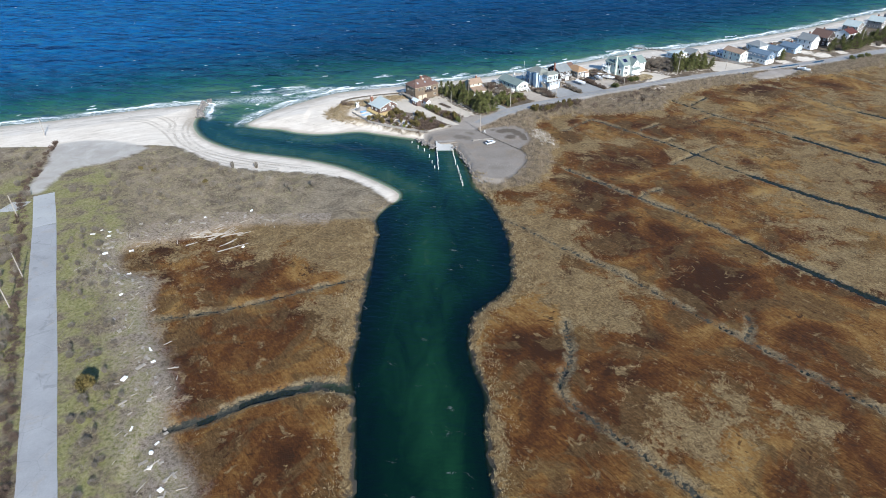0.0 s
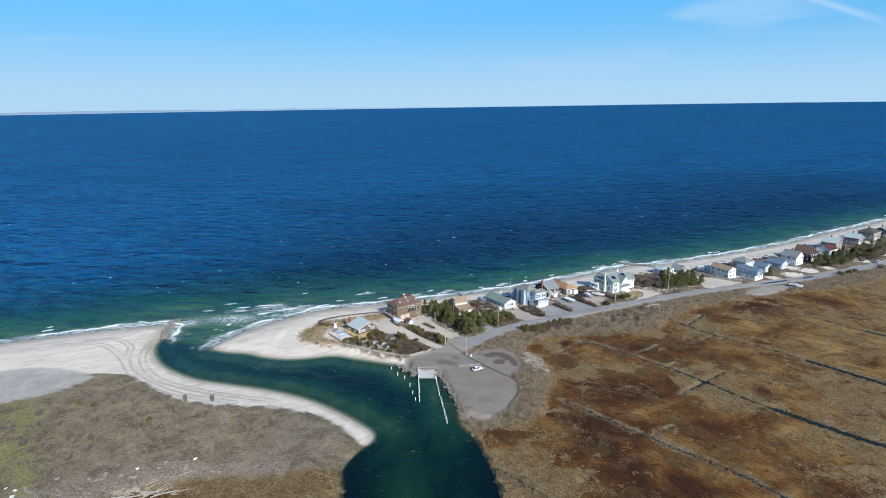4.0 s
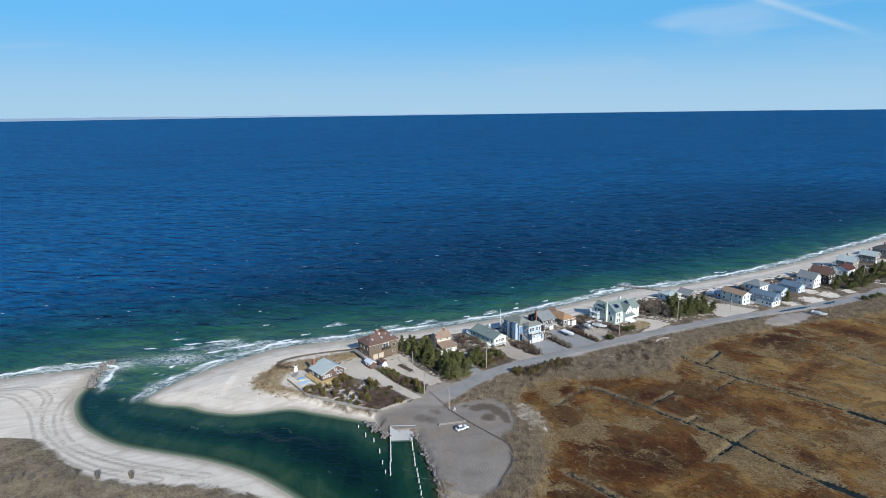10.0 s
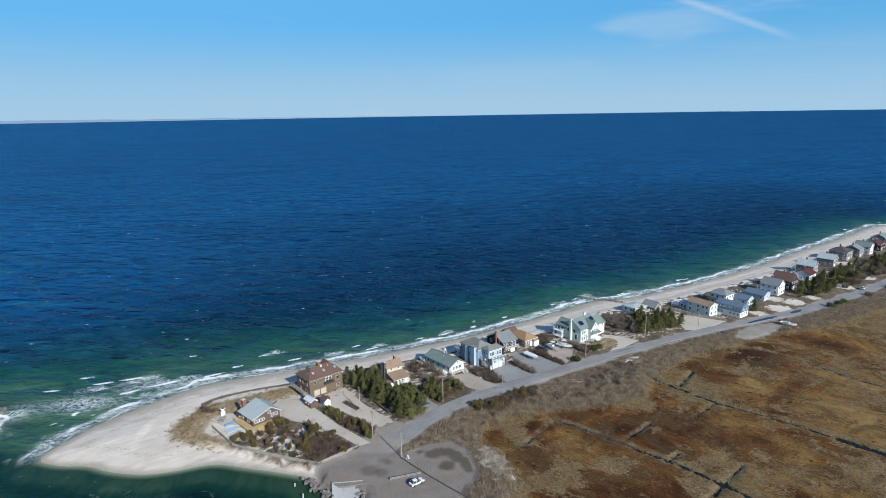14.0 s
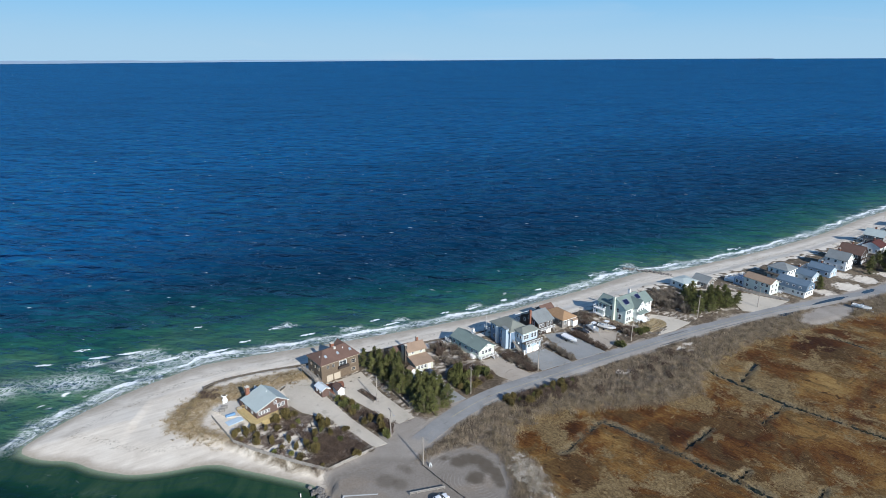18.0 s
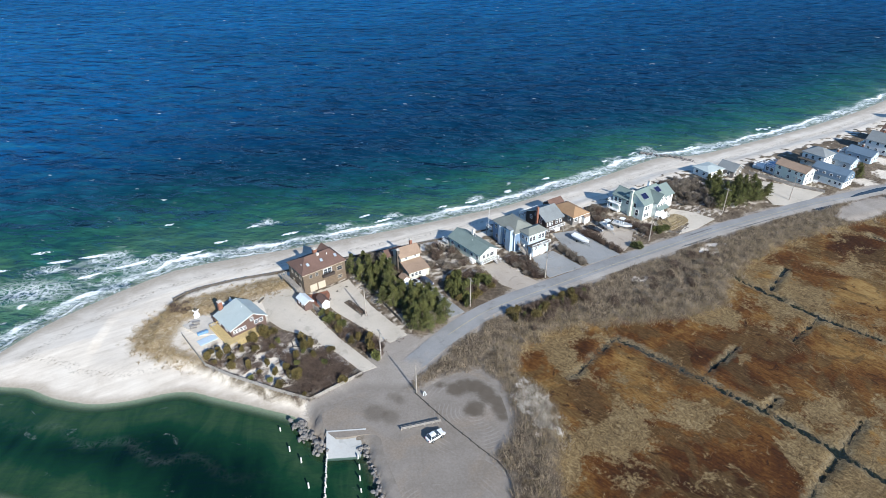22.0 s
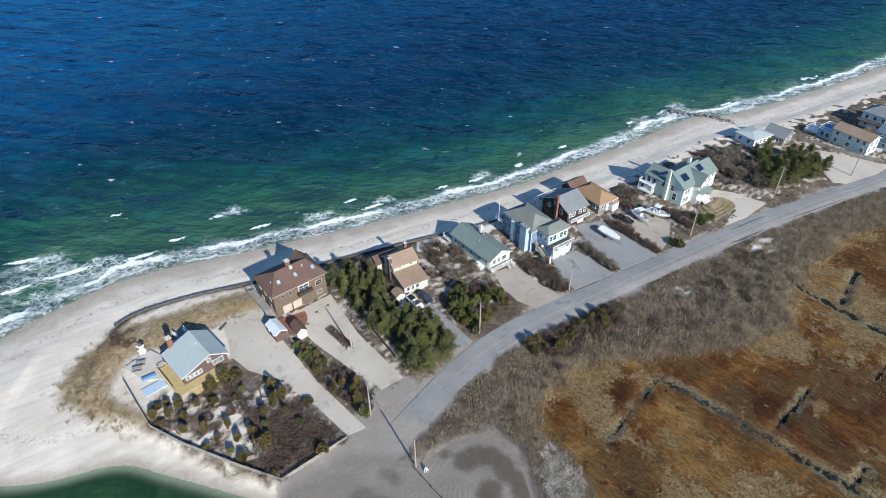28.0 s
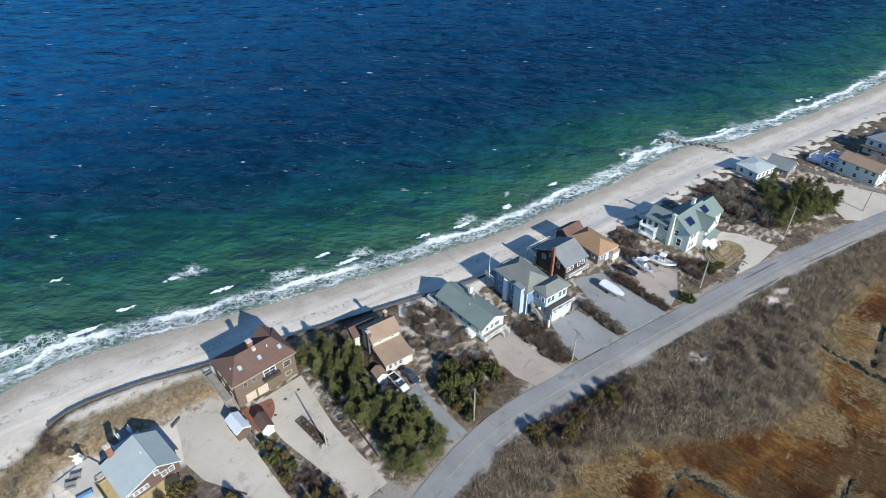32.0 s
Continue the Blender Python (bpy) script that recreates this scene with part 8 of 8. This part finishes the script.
for x, y, hh, a, lm, cn in ((8.6, 249.2, 8.6, True, True, False), (31.9, 268.0, 9.0, True, False, False), (54.7, 279.7, 9.0, True, True, True), (91.9, 297.6, 9.0, True, False, False), (124.3, 314.3, 9.2, True, False, False),
                            (152.7, 321.8, 9.0, True, False, False), (255.4, 372.8, 9.0, True, False, True), (275.6, 376.6, 9.0, True, False, False), (16.3, 237.5, 7.6, False, False, False)):
    pole(x, y, hh, 27, a, lm, cn)
pole(4.7, 266.3, 8.2, 27, False)
for x, y in ((-115.6, 136), (-110.7, 122), (-166.9, 240.4), (-137, 170)):
    pole(x, y, 8.0, -60, x < -160, False, False, 0.3)


# ---------------------------------------------------------------- cars and boats
def paint(name, base):
    q = Mat(name, 0.3, 0.5)
    n = q.noise(q.pos(), 2.0, 3)
    q.b.inputs["Coat Weight"].default_value = 0.4
    return q.colour(q.ramp(n, (0.3, tuple(c * 0.92 for c in base)), (0.7, base)))


CAR_WHITE, CAR_DARK, CAR_BLACK, CAR_SILVER = paint("white_car_paint", (0.78, 0.78, 0.78)), paint("dark_blue_car_paint", (0.035, 0.045, 0.07)), paint("black_car_paint", (0.018, 0.018, 0.02)), paint("silver_car_paint", (0.5, 0.51, 0.52))
LAMPGLASS = Mat("lamp_glass", 0.1, 0.6).colour((0.75, 0.76, 0.78))
TAILGLASS = Mat("tail_lamp_glass", 0.2, 0.5).colour((0.35, 0.02, 0.02))


def car(label, x, y, yaw, mat, pickup=False, ln=4.7, group=""):
    """Along local x, the nose at +x."""
    o = thing("car", label, "car", x, y, GZ + 0.03, yaw, group)
    hl = ln / 2
    bm = bmesh.new()
    sec = [(-hl, 0.45), (-hl, 0.85), (-hl + 0.15, 1.0), (hl - 1.35, 1.02), (hl - 0.25, 0.86), (hl, 0.62), (hl - 0.05, 0.35), (-hl + 0.1, 0.35)]
    prism(bm, sec, lambda u, v, s: (u, s * (1 - 0.10 * (abs(u) / hl) ** 4) * (1 - 0.06 * max(0, v - 0.8) / 0.2), v), -0.88, 0.88)
    part("body", bm, mat, o, bevel=0.08)
    c0, c1 = (-hl + 2.0, hl - 1.2) if pickup else (-hl + 0.25, hl - 1.15)
    bm = bmesh.new()
    lo = [bm.verts.new(p) for p in ((c0, -0.82, 0.98), (c1, -0.82, 1.0), (c1, 0.82, 1.0), (c0, 0.82, 0.98))]
    hi = [bm.verts.new(p) for p in ((c0 + 0.55, -0.58, 1.47), (c1 - 0.95, -0.58, 1.50), (c1 - 0.95, 0.58, 1.50), (c0 + 0.55, 0.58, 1.47))]
    bm.faces.new(hi)
    bm.faces.new(lo[::-1])
    for i in range(4):
        bm.faces.new((lo[i], lo[(i + 1) % 4], hi[(i + 1) % 4], hi[i]))
    cab = part("cabin_glass", bm, GLASS, o, "dark tinted windows")
    bm = bmesh.new()
    prism(bm, [(-0.60, 1.48), (0.60, 1.48), (0.45, 1.55), (0.0, 1.58), (-0.45, 1.55)], lambda u, v, s: (s, u, v), c0 + 0.52, c1 - 0.93)
    part("roof", bm, mat, o, bevel=0.02)
    for sy in (-1, 1):
        for px in (c0 + 0.18, (c0 + c1) / 2 - 0.25, c1 - 0.42):
            bm = bmesh.new()
            tube(bm, (px, sy * 0.82, 0.99), (px + (0.25 if px < 0 else -0.2), sy * 0.60, 1.49), 0.04, 0.04, 5)
            part("pillar", bm, mat, cab)
    if pickup:
        bm = bmesh.new()
        box(bm, -hl + 0.12, -0.72, 1.0, c0 - 0.05, 0.72, 1.015)
        part("bed_liner", bm, RUBBER, o)
        bm = bmesh.new()
        for s in (-0.86, 0.76):
            box(bm, -hl + 0.05, s, 0.98, c0, s + 0.1, 1.2)
        box(bm, -hl + 0.02, -0.76, 0.98, -hl + 0.12, 0.76, 1.2)
        part("bed_sides", bm, mat, o)
    for px in (-hl + 0.85, hl - 0.9):
        for s in (-1, 1):
            bm = bmesh.new()
            tube(bm, (px, s * 0.72, 0.34), (px, s * 0.92, 0.34), 0.34, 0.34, 14)
            w = part("tyre", bm, RUBBER, o)
            bm = bmesh.new()
            tube(bm, (px, s * 0.9, 0.34), (px, s * 0.935, 0.34), 0.2, 0.18, 10)
            part("rim", bm, METAL, w)
    for s in (-0.62, 0.62):
        bm = bmesh.new()
        box(bm, hl - 0.12, s - 0.2, 0.64, hl + 0.015, s + 0.2, 0.78)
        part("headlight", bm, LAMPGLASS, o)
        bm = bmesh.new()
        box(bm, -hl - 0.015, s - 0.18, 0.7, -hl + 0.1, s + 0.18, 0.86)
        part("tail_light", bm, TAILGLASS, o)


car("white hatchback parked on the gravel lot", 19.4, 224.3, 32, CAR_WHITE, False, 4.0)
car("white pickup truck parked before the tan-roofed house", 18.7, 278.6, -57, CAR_WHITE, True, 5.1, "parked cars")
car("dark blue car parked before the tan-roofed house", 21.2, 279.9, -57, CAR_DARK, False, 4.6, "parked cars")
car("black pickup truck parked beside the boats", 77.0, 305.4, -46, CAR_BLACK, True, 4.9)
car("silver car on the road by far houses", 268, 361, 27, CAR_SILVER)
GELCOAT = paint("white_gelcoat", (0.8, 0.8, 0.78))
COVER = simple("white_boat_cover", (0.78, 0.78, 0.77), 0.5, 0.06, 1.5)


def hull(bm, ln, beam, depth, rise, top=None):
    """Stations from stern to bow; returns the sheer line."""
    rows = []
    for i in range(9):
        t = i / 8
        b = beam / 2 * (1 - max(0, (t - 0.35) / 0.65) ** 2.2)
        z = depth + rise * t * t
        keel = 0.0 + 0.35 * max(0, (t - 0.6) / 0.4) ** 2 * depth * 2
        b = max(b, 0.03)
        rows.append([bm.verts.new(p) for p in ((t * ln - ln / 2, -b, z), (t * ln - ln / 2, -b * 0.8, keel + depth * 0.35), (t * ln - ln / 2, 0, keel), (t * ln - ln / 2, b * 0.8, keel + depth * 0.35), (t * ln - ln / 2, b, z))] + ([bm.verts.new((t * ln - ln / 2, 0, z + top * (1 - t) ** 0.6 + 0.1))] if top else []))
    for a, b in zip(rows[:-1], rows[1:]):
        m = len(a)
        for k in range(m if top else m - 1):
            bm.faces.new((a[k], a[(k + 1) % m], b[(k + 1) % m], b[k]))
    bm.faces.new(rows[0])
    bm.faces.new(rows[-1][::-1])
    return rows


def boat(label, x, y, yaw, ln=6.4, covered=False, ttop=True):
    o = thing("boat", label, "boat", x, y, GZ + 0.6, yaw, "boats on land")
    bm = bmesh.new()
    hull(bm, ln, 2.4, 0.95, 0.45)
    part("hull", bm, GELCOAT, o)
    if covered:
        bm = bmesh.new()
        rows = []
        for i in range(9):
            t = i / 8
            b = 1.24 * (1 - max(0, (t - 0.35) / 0.65) ** 2.2) + 0.03
            z = 0.9 + 0.45 * t * t
            rows.append([bm.verts.new((t * ln * 1.01 - ln / 2, s * b, z + dz)) for s, dz in ((-1, -0.15), (-1, 0.06), (-0.55, 0.3), (0, 0.55 - 0.3 * t), (0.55, 0.3), (1, 0.06), (1, -0.15))])
        for a, b in zip(rows[:-1], rows[1:]):
            for k in range(6):
                bm.faces.new((a[k], a[k + 1], b[k + 1], b[k]))
        bm.faces.new(rows[0])
        bm.faces.new(rows[-1][::-1])
        part("cover", bm, COVER, o, "taut white shrink-wrap cover")
    else:
        bm = bmesh.new()
        prism(bm, [(-ln * 0.46, -0.95), (ln * 0.1, -0.98), (ln * 0.3, -0.62), (ln * 0.38, 0), (ln * 0.3, 0.62), (ln * 0.1, 0.98), (-ln * 0.46, 0.95)], lambda u, v, s: (u, v, s), 0.72, 0.78)
        part("cockpit_floor", bm, simple("boat_floor", (0.5, 0.5, 0.48), 0.7, 0.1), o)
        bm = bmesh.new()
        box(bm, -0.5, -0.42, 0.78, 0.35, 0.42, 1.6)
        part("console", bm, GELCOAT, o, bevel=0.06)
        bm = bmesh.new()
        prism(bm, [(0.1, 1.6), (0.34, 1.6), (0.14, 2.05), (0.08, 2.05)], lambda u, v, s: (u, s, v), -0.4, 0.4)
        part("windshield", bm, GLASS, o)
        bm = bmesh.new()
        box(bm, -1.2, -0.5, 0.78, -0.75, 0.5, 1.35)
        part("seat", bm, GELCOAT, o, bevel=0.05)
        bm = bmesh.new()
        box(bm, -ln / 2 - 0.45, -0.22, 0.2, -ln / 2 - 0.02, 0.22, 1.55)
        part("outboard_motor", bm, CAR_BLACK, o, bevel=0.06)
        bm = bmesh.new()
        tube(bm, (ln * 0.12, -0.9, 1.2), (ln * 0.44, -0.25, 1.65), 0.025, 0.025, 5)
        tube(bm, (ln * 0.44, -0.25, 1.65), (ln * 0.44, 0.25, 1.65), 0.025, 0.025, 5)
        tube(bm, (ln * 0.44, 0.25, 1.65), (ln * 0.12, 0.9, 1.2), 0.025, 0.025, 5)
        part("bow_rail", bm, METAL, o)
        if ttop:
            bm = bmesh.new()
            box(bm, -1.1, -0.85, 2.65, 0.6, 0.85, 2.75)
            tt = part("t_top", bm, GELCOAT, o, bevel=0.04)
            for px in (-0.6, 0.35):
                for s in (-0.45, 0.45):
                    bm = bmesh.new()
                    tube(bm, (px, s, 0.78), (px, s * 1.3, 2.65), 0.035, 0.035, 5)
                    part("strut", bm, METAL, tt)
    # trailer
    bm = bmesh.new()
    for s in (-0.8, 0.7):
        box(bm, -ln * 0.42, s, -0.12, ln * 0.3, s + 0.1, 0.0)
    box(bm, -ln * 0.42, -0.7, -0.14, -ln * 0.4, 0.7, 0.0)
    box(bm, ln * 0.28, -0.8, -0.14, ln * 0.3, 0.8, 0.0)
    box(bm, ln * 0.3, -0.06, -0.14, ln * 0.5 + 0.9, 0.06, -0.02)
    tr = part("trailer", bm, METAL, o)
    for s in (-1.0, 1.0):
        bm = bmesh.new()
        tube(bm, (-ln * 0.12, s - 0.1, -0.3), (-ln * 0.12, s + 0.1, -0.3), 0.32, 0.32, 12)
        part("tyre", bm, RUBBER, tr)
    bm = bmesh.new()
    tube(bm, (ln * 0.5 + 0.7, 0, -0.58), (ln * 0.5 + 0.7, 0, -0.02), 0.05, 0.05, 6)
    part("jack", bm, METAL, tr)


boat("boat under a taut white cover on grey driveway", 70.5, 298.7, -61, 6.4, True)
boat("white centre console boat on a trailer", 81.3, 306.0, -74, 6.2)
boat("white sport boat on a trailer beside another", 86.5, 306.9, -43, 6.6)
boat("white open boat on a trailer beside the marsh", 191.5, 315.8, -56, 6.6, False, False)

# ---------------------------------------------------------------- small things round the cottage and along the road
o = thing("wooden_windmill", "white wooden garden windmill on the sandy terrace", "ornament", -38.4, 269.6, GZ, 15)
bm = bmesh.new()
prism(bm, [(-0.7, -0.7), (0.7, -0.7), (0.7, 0.7), (-0.7, 0.7)], lambda u, v, s: (u * (1 - 0.28 * s), v * (1 - 0.28 * s), s), 0, 2.2)
part("tower", bm, WHITE, o)
bm = bmesh.new()
bmesh.ops.create_cone(bm, segments=8, cap_ends=True, radius1=0.42, radius2=0.02, depth=0.6, matrix=Matrix.Translation((0, 0, 2.5)))
part("cap", bm, DARKWOOD, o)
for k in range(4):
    bm = bmesh.new()
    box(bm, -0.12, -0.03, 0.1, 0.12, 0.03, 1.1)
    part("sail", bm, WHITE, o, m=pose(0, -0.62, 1.9, 0, 45 + 90 * k, 0))


def picnic_table(x, y, yaw):
    o = thing("picnic_table", "grey weathered picnic table on the terrace", "table", x, y, GZ + 0.42, yaw, "picnic tables")
    for nm, b in (("tabletop", (-0.9, -0.38, 0.70, 0.9, 0.38, 0.76)), ("bench", (-0.9, -0.85, 0.40, 0.9, -0.58, 0.45)), ("bench", (-0.9, 0.58, 0.40, 0.9, 0.85, 0.45))):
        bm = bmesh.new()
        box(bm, *b)
        part(nm, bm, GREYWOOD, o)
    for px in (-0.65, 0.65):
        bm = bmesh.new()
        box(bm, px - 0.04, -0.8, 0.30, px + 0.04, 0.8, 0.40)
        for s in (-1, 1):
            tube(bm, (px, s * 0.6, 0), (px, s * 0.25, 0.7), 0.05, 0.05, 4)
        part("leg_frame", bm, GREYWOOD, o)


picnic_table(-37.6, 265.9, 12)
picnic_table(-37.9, 264.4, 12)
bm = bmesh.new()
prism(bm, [(-2.2, -1.2), (2.2, -1.2), (2.2, 1.2), (-2.2, 1.2)], lambda u, v, s: (u, v, s), 0, 0.18)
lone("board_platform", bm, PALEBLUE, "pale blue board platform beside the terrace", "platform", -33.4, 259.6, GZ + 0.1, 38, bevel=0.03)
bm = bmesh.new()
box(bm, -1.3, -0.4, 0, 1.3, 0.4, 0.6)
lone("storage_box", bm, BLUEPAINT, "bright blue covered storage box on terrace", "box", -35.0, 261.9, GZ + 0.42, 30, bevel=0.08)
bm = bmesh.new()
tube(bm, (-1.1, 0, 0.22), (1.1, 0.1, 0.24), 0.24, 0.2, 9)
lone("log", bm, DARKWOOD, "dark driftwood log lying on pale driveway", "log", -23.2, 275.4, GZ + 0.03, 60)
bm = bmesh.new()
for i in range(4):
    tube(bm, (math.cos(i * 1.2) * 2.6 + 0.2, math.sin(i * 1.2) * 2.6, 0.14), (math.cos((i + 1) * 1.2) * 2.6, math.sin((i + 1) * 1.2) * 2.6, 0.14), 0.14, 0.12, 7)
lone("log_border", bm, DARKWOOD, "curved dark log border round a shrub bed", "log border", -10.8, 257.2, GZ + 0.03, 30)
for k, (x, y) in enumerate(((-3.4, 278.2), (-5.0, 274.6), (-1.0, 280.2), (-6.4, 277.0))):
    bm = bmesh.new()
    tube(bm, (0, 0, 0), (0, 0, 0.03), 0.32, 0.3, 12)
    lone("drain_cover", bm, DARKWOOD, "round dark drain cover in the concrete driveway", "drain cover", x, y, GZ + 0.037, 0, "drain covers")
bm = bmesh.new()
for i in range(5):
    tube(bm, (0.4 * math.cos(i * 1.26), 0.4 * math.sin(i * 1.26), 0), (0.12 * math.cos(i * 1.26), 0.12 * math.sin(i * 1.26), 1.0), 0.07, 0.05, 6)
lone("marker_post", bm, WHITE, "white painted marker posts at the lot corner", "marker", 18.0, 236.4, GZ, 0)
bm = bmesh.new()
box(bm, -0.25, -0.2, 0, 0.25, 0.2, 1.9)
lone("gate_pillar", bm, WHITE, "white gate pillar at the blue house driveway", "pillar", 52.6, 290.0, GZ, 29, bevel=0.04)


def drift_log(x, y, ln, r, yaw, z, mat, label, group):
    bm = bmesh.new()
    tube(bm, (-ln / 2, 0, r), (ln / 2, 0.05 * ln, r * 0.9), r, r * 0.6, 7)
    if ln > 2.5:
        tube(bm, (ln * 0.1, 0, r), (ln * 0.25, ln * 0.16, r * 1.8), r * 0.5, r * 0.2, 5)
    lone("driftwood", bm, mat, label, "driftwood", x, y, z, yaw, group)


PALEWOOD = simple("bleached_driftwood", (0.33, 0.295, 0.25), 0.9, 0.25, 4)
g2 = np.random.default_rng(91)
ml = spline(MARSH_LEFT, 1.0)
for i in range(110):
    x, y = ml[int(g2.integers(8, len(ml) - 20))]
    x, y = x - 6 + 4 * g2.normal(), y + 4 * g2.normal()
    z, f = height_at(np.array([x]), np.array([y]))
    drift_log(x, y, 0.8 + 2.6 * g2.random() ** 2, 0.08 + 0.1 * g2.random(), g2.random() * 180, float(z[0]) - 0.03, PALEWOOD, "bleached driftwood in the marsh wrack line", "driftwood")
for i in range(60):
    x, y = -72 + 5.5 * g2.normal(), 158 + 2.2 * g2.normal()
    drift_log(x, y, 1.5 + 3 * g2.random(), 0.09 + 0.1 * g2.random(), 20 + 25 * g2.normal(), 0.95 + 0.4 * g2.random(), PALEWOOD, "grey driftwood heaped at the marsh edge", "driftwood heap")
drift_log(-62, 150.5, 9.0, 0.16, 28, 0.8, PALEWOOD, "long bleached driftwood pole on rust-brown marsh", "driftwood")
for x, y, s in ((-70.1, 96.0, 1.2), (-87.3, 137.6, 1.0), (-59.4, 151.5, 0.8), (-92, 150, 1.0), (-84.5, 127, 0.8), (-66, 101.5, 0.8), (-98, 147, 1.2), (-62, 172, 0.7)):
    z, f = height_at(np.array([x]), np.array([y]))
    bm = bmesh.new()
    box(bm, -s * 0.6, -s * 0.4, 0, s * 0.6, s * 0.4, 0.25 * s)
    lone("drift_board", bm, WHITE, "white washed-up board in the wrack", "board", x, y, float(z[0]), g2.random() * 90, "washed-up boards", bevel=0.03)
bm = bmesh.new()
bmesh.ops.create_uvsphere(bm, u_segments=14, v_segments=9, radius=0.45)
lone("mooring_buoy", bm, WHITE, "round white mooring buoy washed onto the marsh", "buoy", -56.7, 76.8, 1.0)

for i in range(70):
    x, y = ml[int(g2.integers(6, len(ml) - 24))]
    x, y = x - 4 - 9 * g2.random(), y + 2 + 6 * g2.random()
    z, f = height_at(np.array([x]), np.array([y]))
    wd, dp = 0.35 + 0.9 * g2.random() ** 2, 0.15 + 0.35 * g2.random()
    bm = bmesh.new()
    box(bm, -wd, -dp, 0, wd, dp, 0.12 + 0.1 * g2.random())
    lone("drift_board", bm, WHITE if i % 6 == 0 else PALEWOOD, "weathered washed-up board in the wrack" if i % 6 else "white washed-up board in the wrack", "board", x, y, float(z[0]) - 0.02, g2.random() * 180, "washed-up boards", bevel=0.02)
# low far coast beyond the sea; haze is painted in as flat blue-grey
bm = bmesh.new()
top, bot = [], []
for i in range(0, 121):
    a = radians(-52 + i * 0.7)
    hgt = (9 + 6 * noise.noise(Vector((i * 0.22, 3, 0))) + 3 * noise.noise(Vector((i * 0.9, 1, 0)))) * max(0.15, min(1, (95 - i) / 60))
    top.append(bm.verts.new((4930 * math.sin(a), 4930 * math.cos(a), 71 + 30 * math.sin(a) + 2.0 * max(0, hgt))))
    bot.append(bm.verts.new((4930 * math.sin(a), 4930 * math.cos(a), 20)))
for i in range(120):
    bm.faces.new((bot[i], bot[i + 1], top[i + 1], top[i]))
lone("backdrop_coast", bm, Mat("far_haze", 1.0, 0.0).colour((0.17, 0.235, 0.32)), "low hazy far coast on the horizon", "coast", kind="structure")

DARKMULCH = simple("dark_mulch", (0.12, 0.09, 0.065), 0.95, 0.3, 4)
STRAWSOIL = simple("straw_mulch", (0.34, 0.265, 0.15), 0.95, 0.25, 4)
EDGESTONE = simple("pale_edging_stone", (0.46, 0.40, 0.30), 0.9, 0.2, 3)

# shrub bed in the concrete driveway, and the terraced bed before the sage green house
bed = thing("shrub_bed", "narrow log-edged bed of dead brush in the driveway", "planting bed", 1.85, 270.0, GZ + 0.03, -52)
for k in range(4):
    a, b = ((-3.8, -0.8), (3.8, -0.8), (3.8, 0.8), (-3.8, 0.8), (-3.8, -0.8))[k:k + 2]
    bm = bmesh.new()
    tube(bm, (*a, 0.1), (*b, 0.1), 0.13, 0.12, 7)
    part("border_log", bm, DARKWOOD, bed)
bm = bmesh.new()
prism(bm, [(-3.7, -0.7), (3.7, -0.7), (3.7, 0.7), (-3.7, 0.7)], lambda u, v, s: (u, v, s), -0.02, 0.07)
part("soil", bm, DARKMULCH, bed)
g3 = np.random.default_rng(91)
base = np.stack([g3.uniform(-3.4, 3.4, 60), g3.uniform(-0.6, 0.6, 60), np.full(60, 0.08)], 1)
part("dry_brush", tri_mesh("dry_brush", blade_tris(base, 22, np.full(60, 0.45), 0.3, 0.03, g3, 0.8), DARKTWIG), None, bed)
TEARDROP = [(99.4, 309.8), (103.9, 313.0), (107.4, 314.3), (109.8, 312.4), (109.7, 308.9), (105.0, 305.4), (100.5, 303.3), (99.2, 306.3)]
cxm, cym = sum(p[0] for p in TEARDROP) / 8, sum(p[1] for p in TEARDROP) / 8
bed = thing("terraced_bed", "straw-coloured terraced garden bed with pale stone edging", "planting bed", cxm, cym, GZ, 0)
for k, s in enumerate((1.0, 0.74, 0.46)):
    ring = spline([((x - cxm) * s + 0.3 * k * 0.4, (y - cym) * s + 0.25 * k) for x, y in TEARDROP], 0.8, True)
    bm = bmesh.new()
    prism(bm, ring, lambda u, v, q: (u, v, q), 0.22 * k - 0.05, 0.22 * k + 0.2)
    bmesh.ops.triangulate(bm, faces=[f for f in bm.faces if len(f.verts) > 4])
    tier = part("tier", bm, STRAWSOIL, bed)
    bm = bmesh.new()
    for (ax, ay), (bx, by) in zip(ring, ring[1:] + ring[:1]):
        tube(bm, (ax, ay, 0.22 * k + 0.2), (bx, by, 0.22 * k + 0.2), 0.07, 0.07, 5)
    part("edging", bm, EDGESTONE, tier)
    base = np.array([(x * f, y * f, 0.22 * k + 0.2) for x, y in ring for f in (0.96, 0.88, 0.78)])
    part("grass", tri_mesh("grass", blade_tris(base, 16, np.full(len(base), 0.4), 0.3, 0.03, g3, 0.7), STRAWGRASS), None, tier)
fence("low white fence beside the wide sandy lot", [(155.5, 351.6), (164.2, 342.0), (171.6, 334.6)], 1.2, 0.22, WHITE)
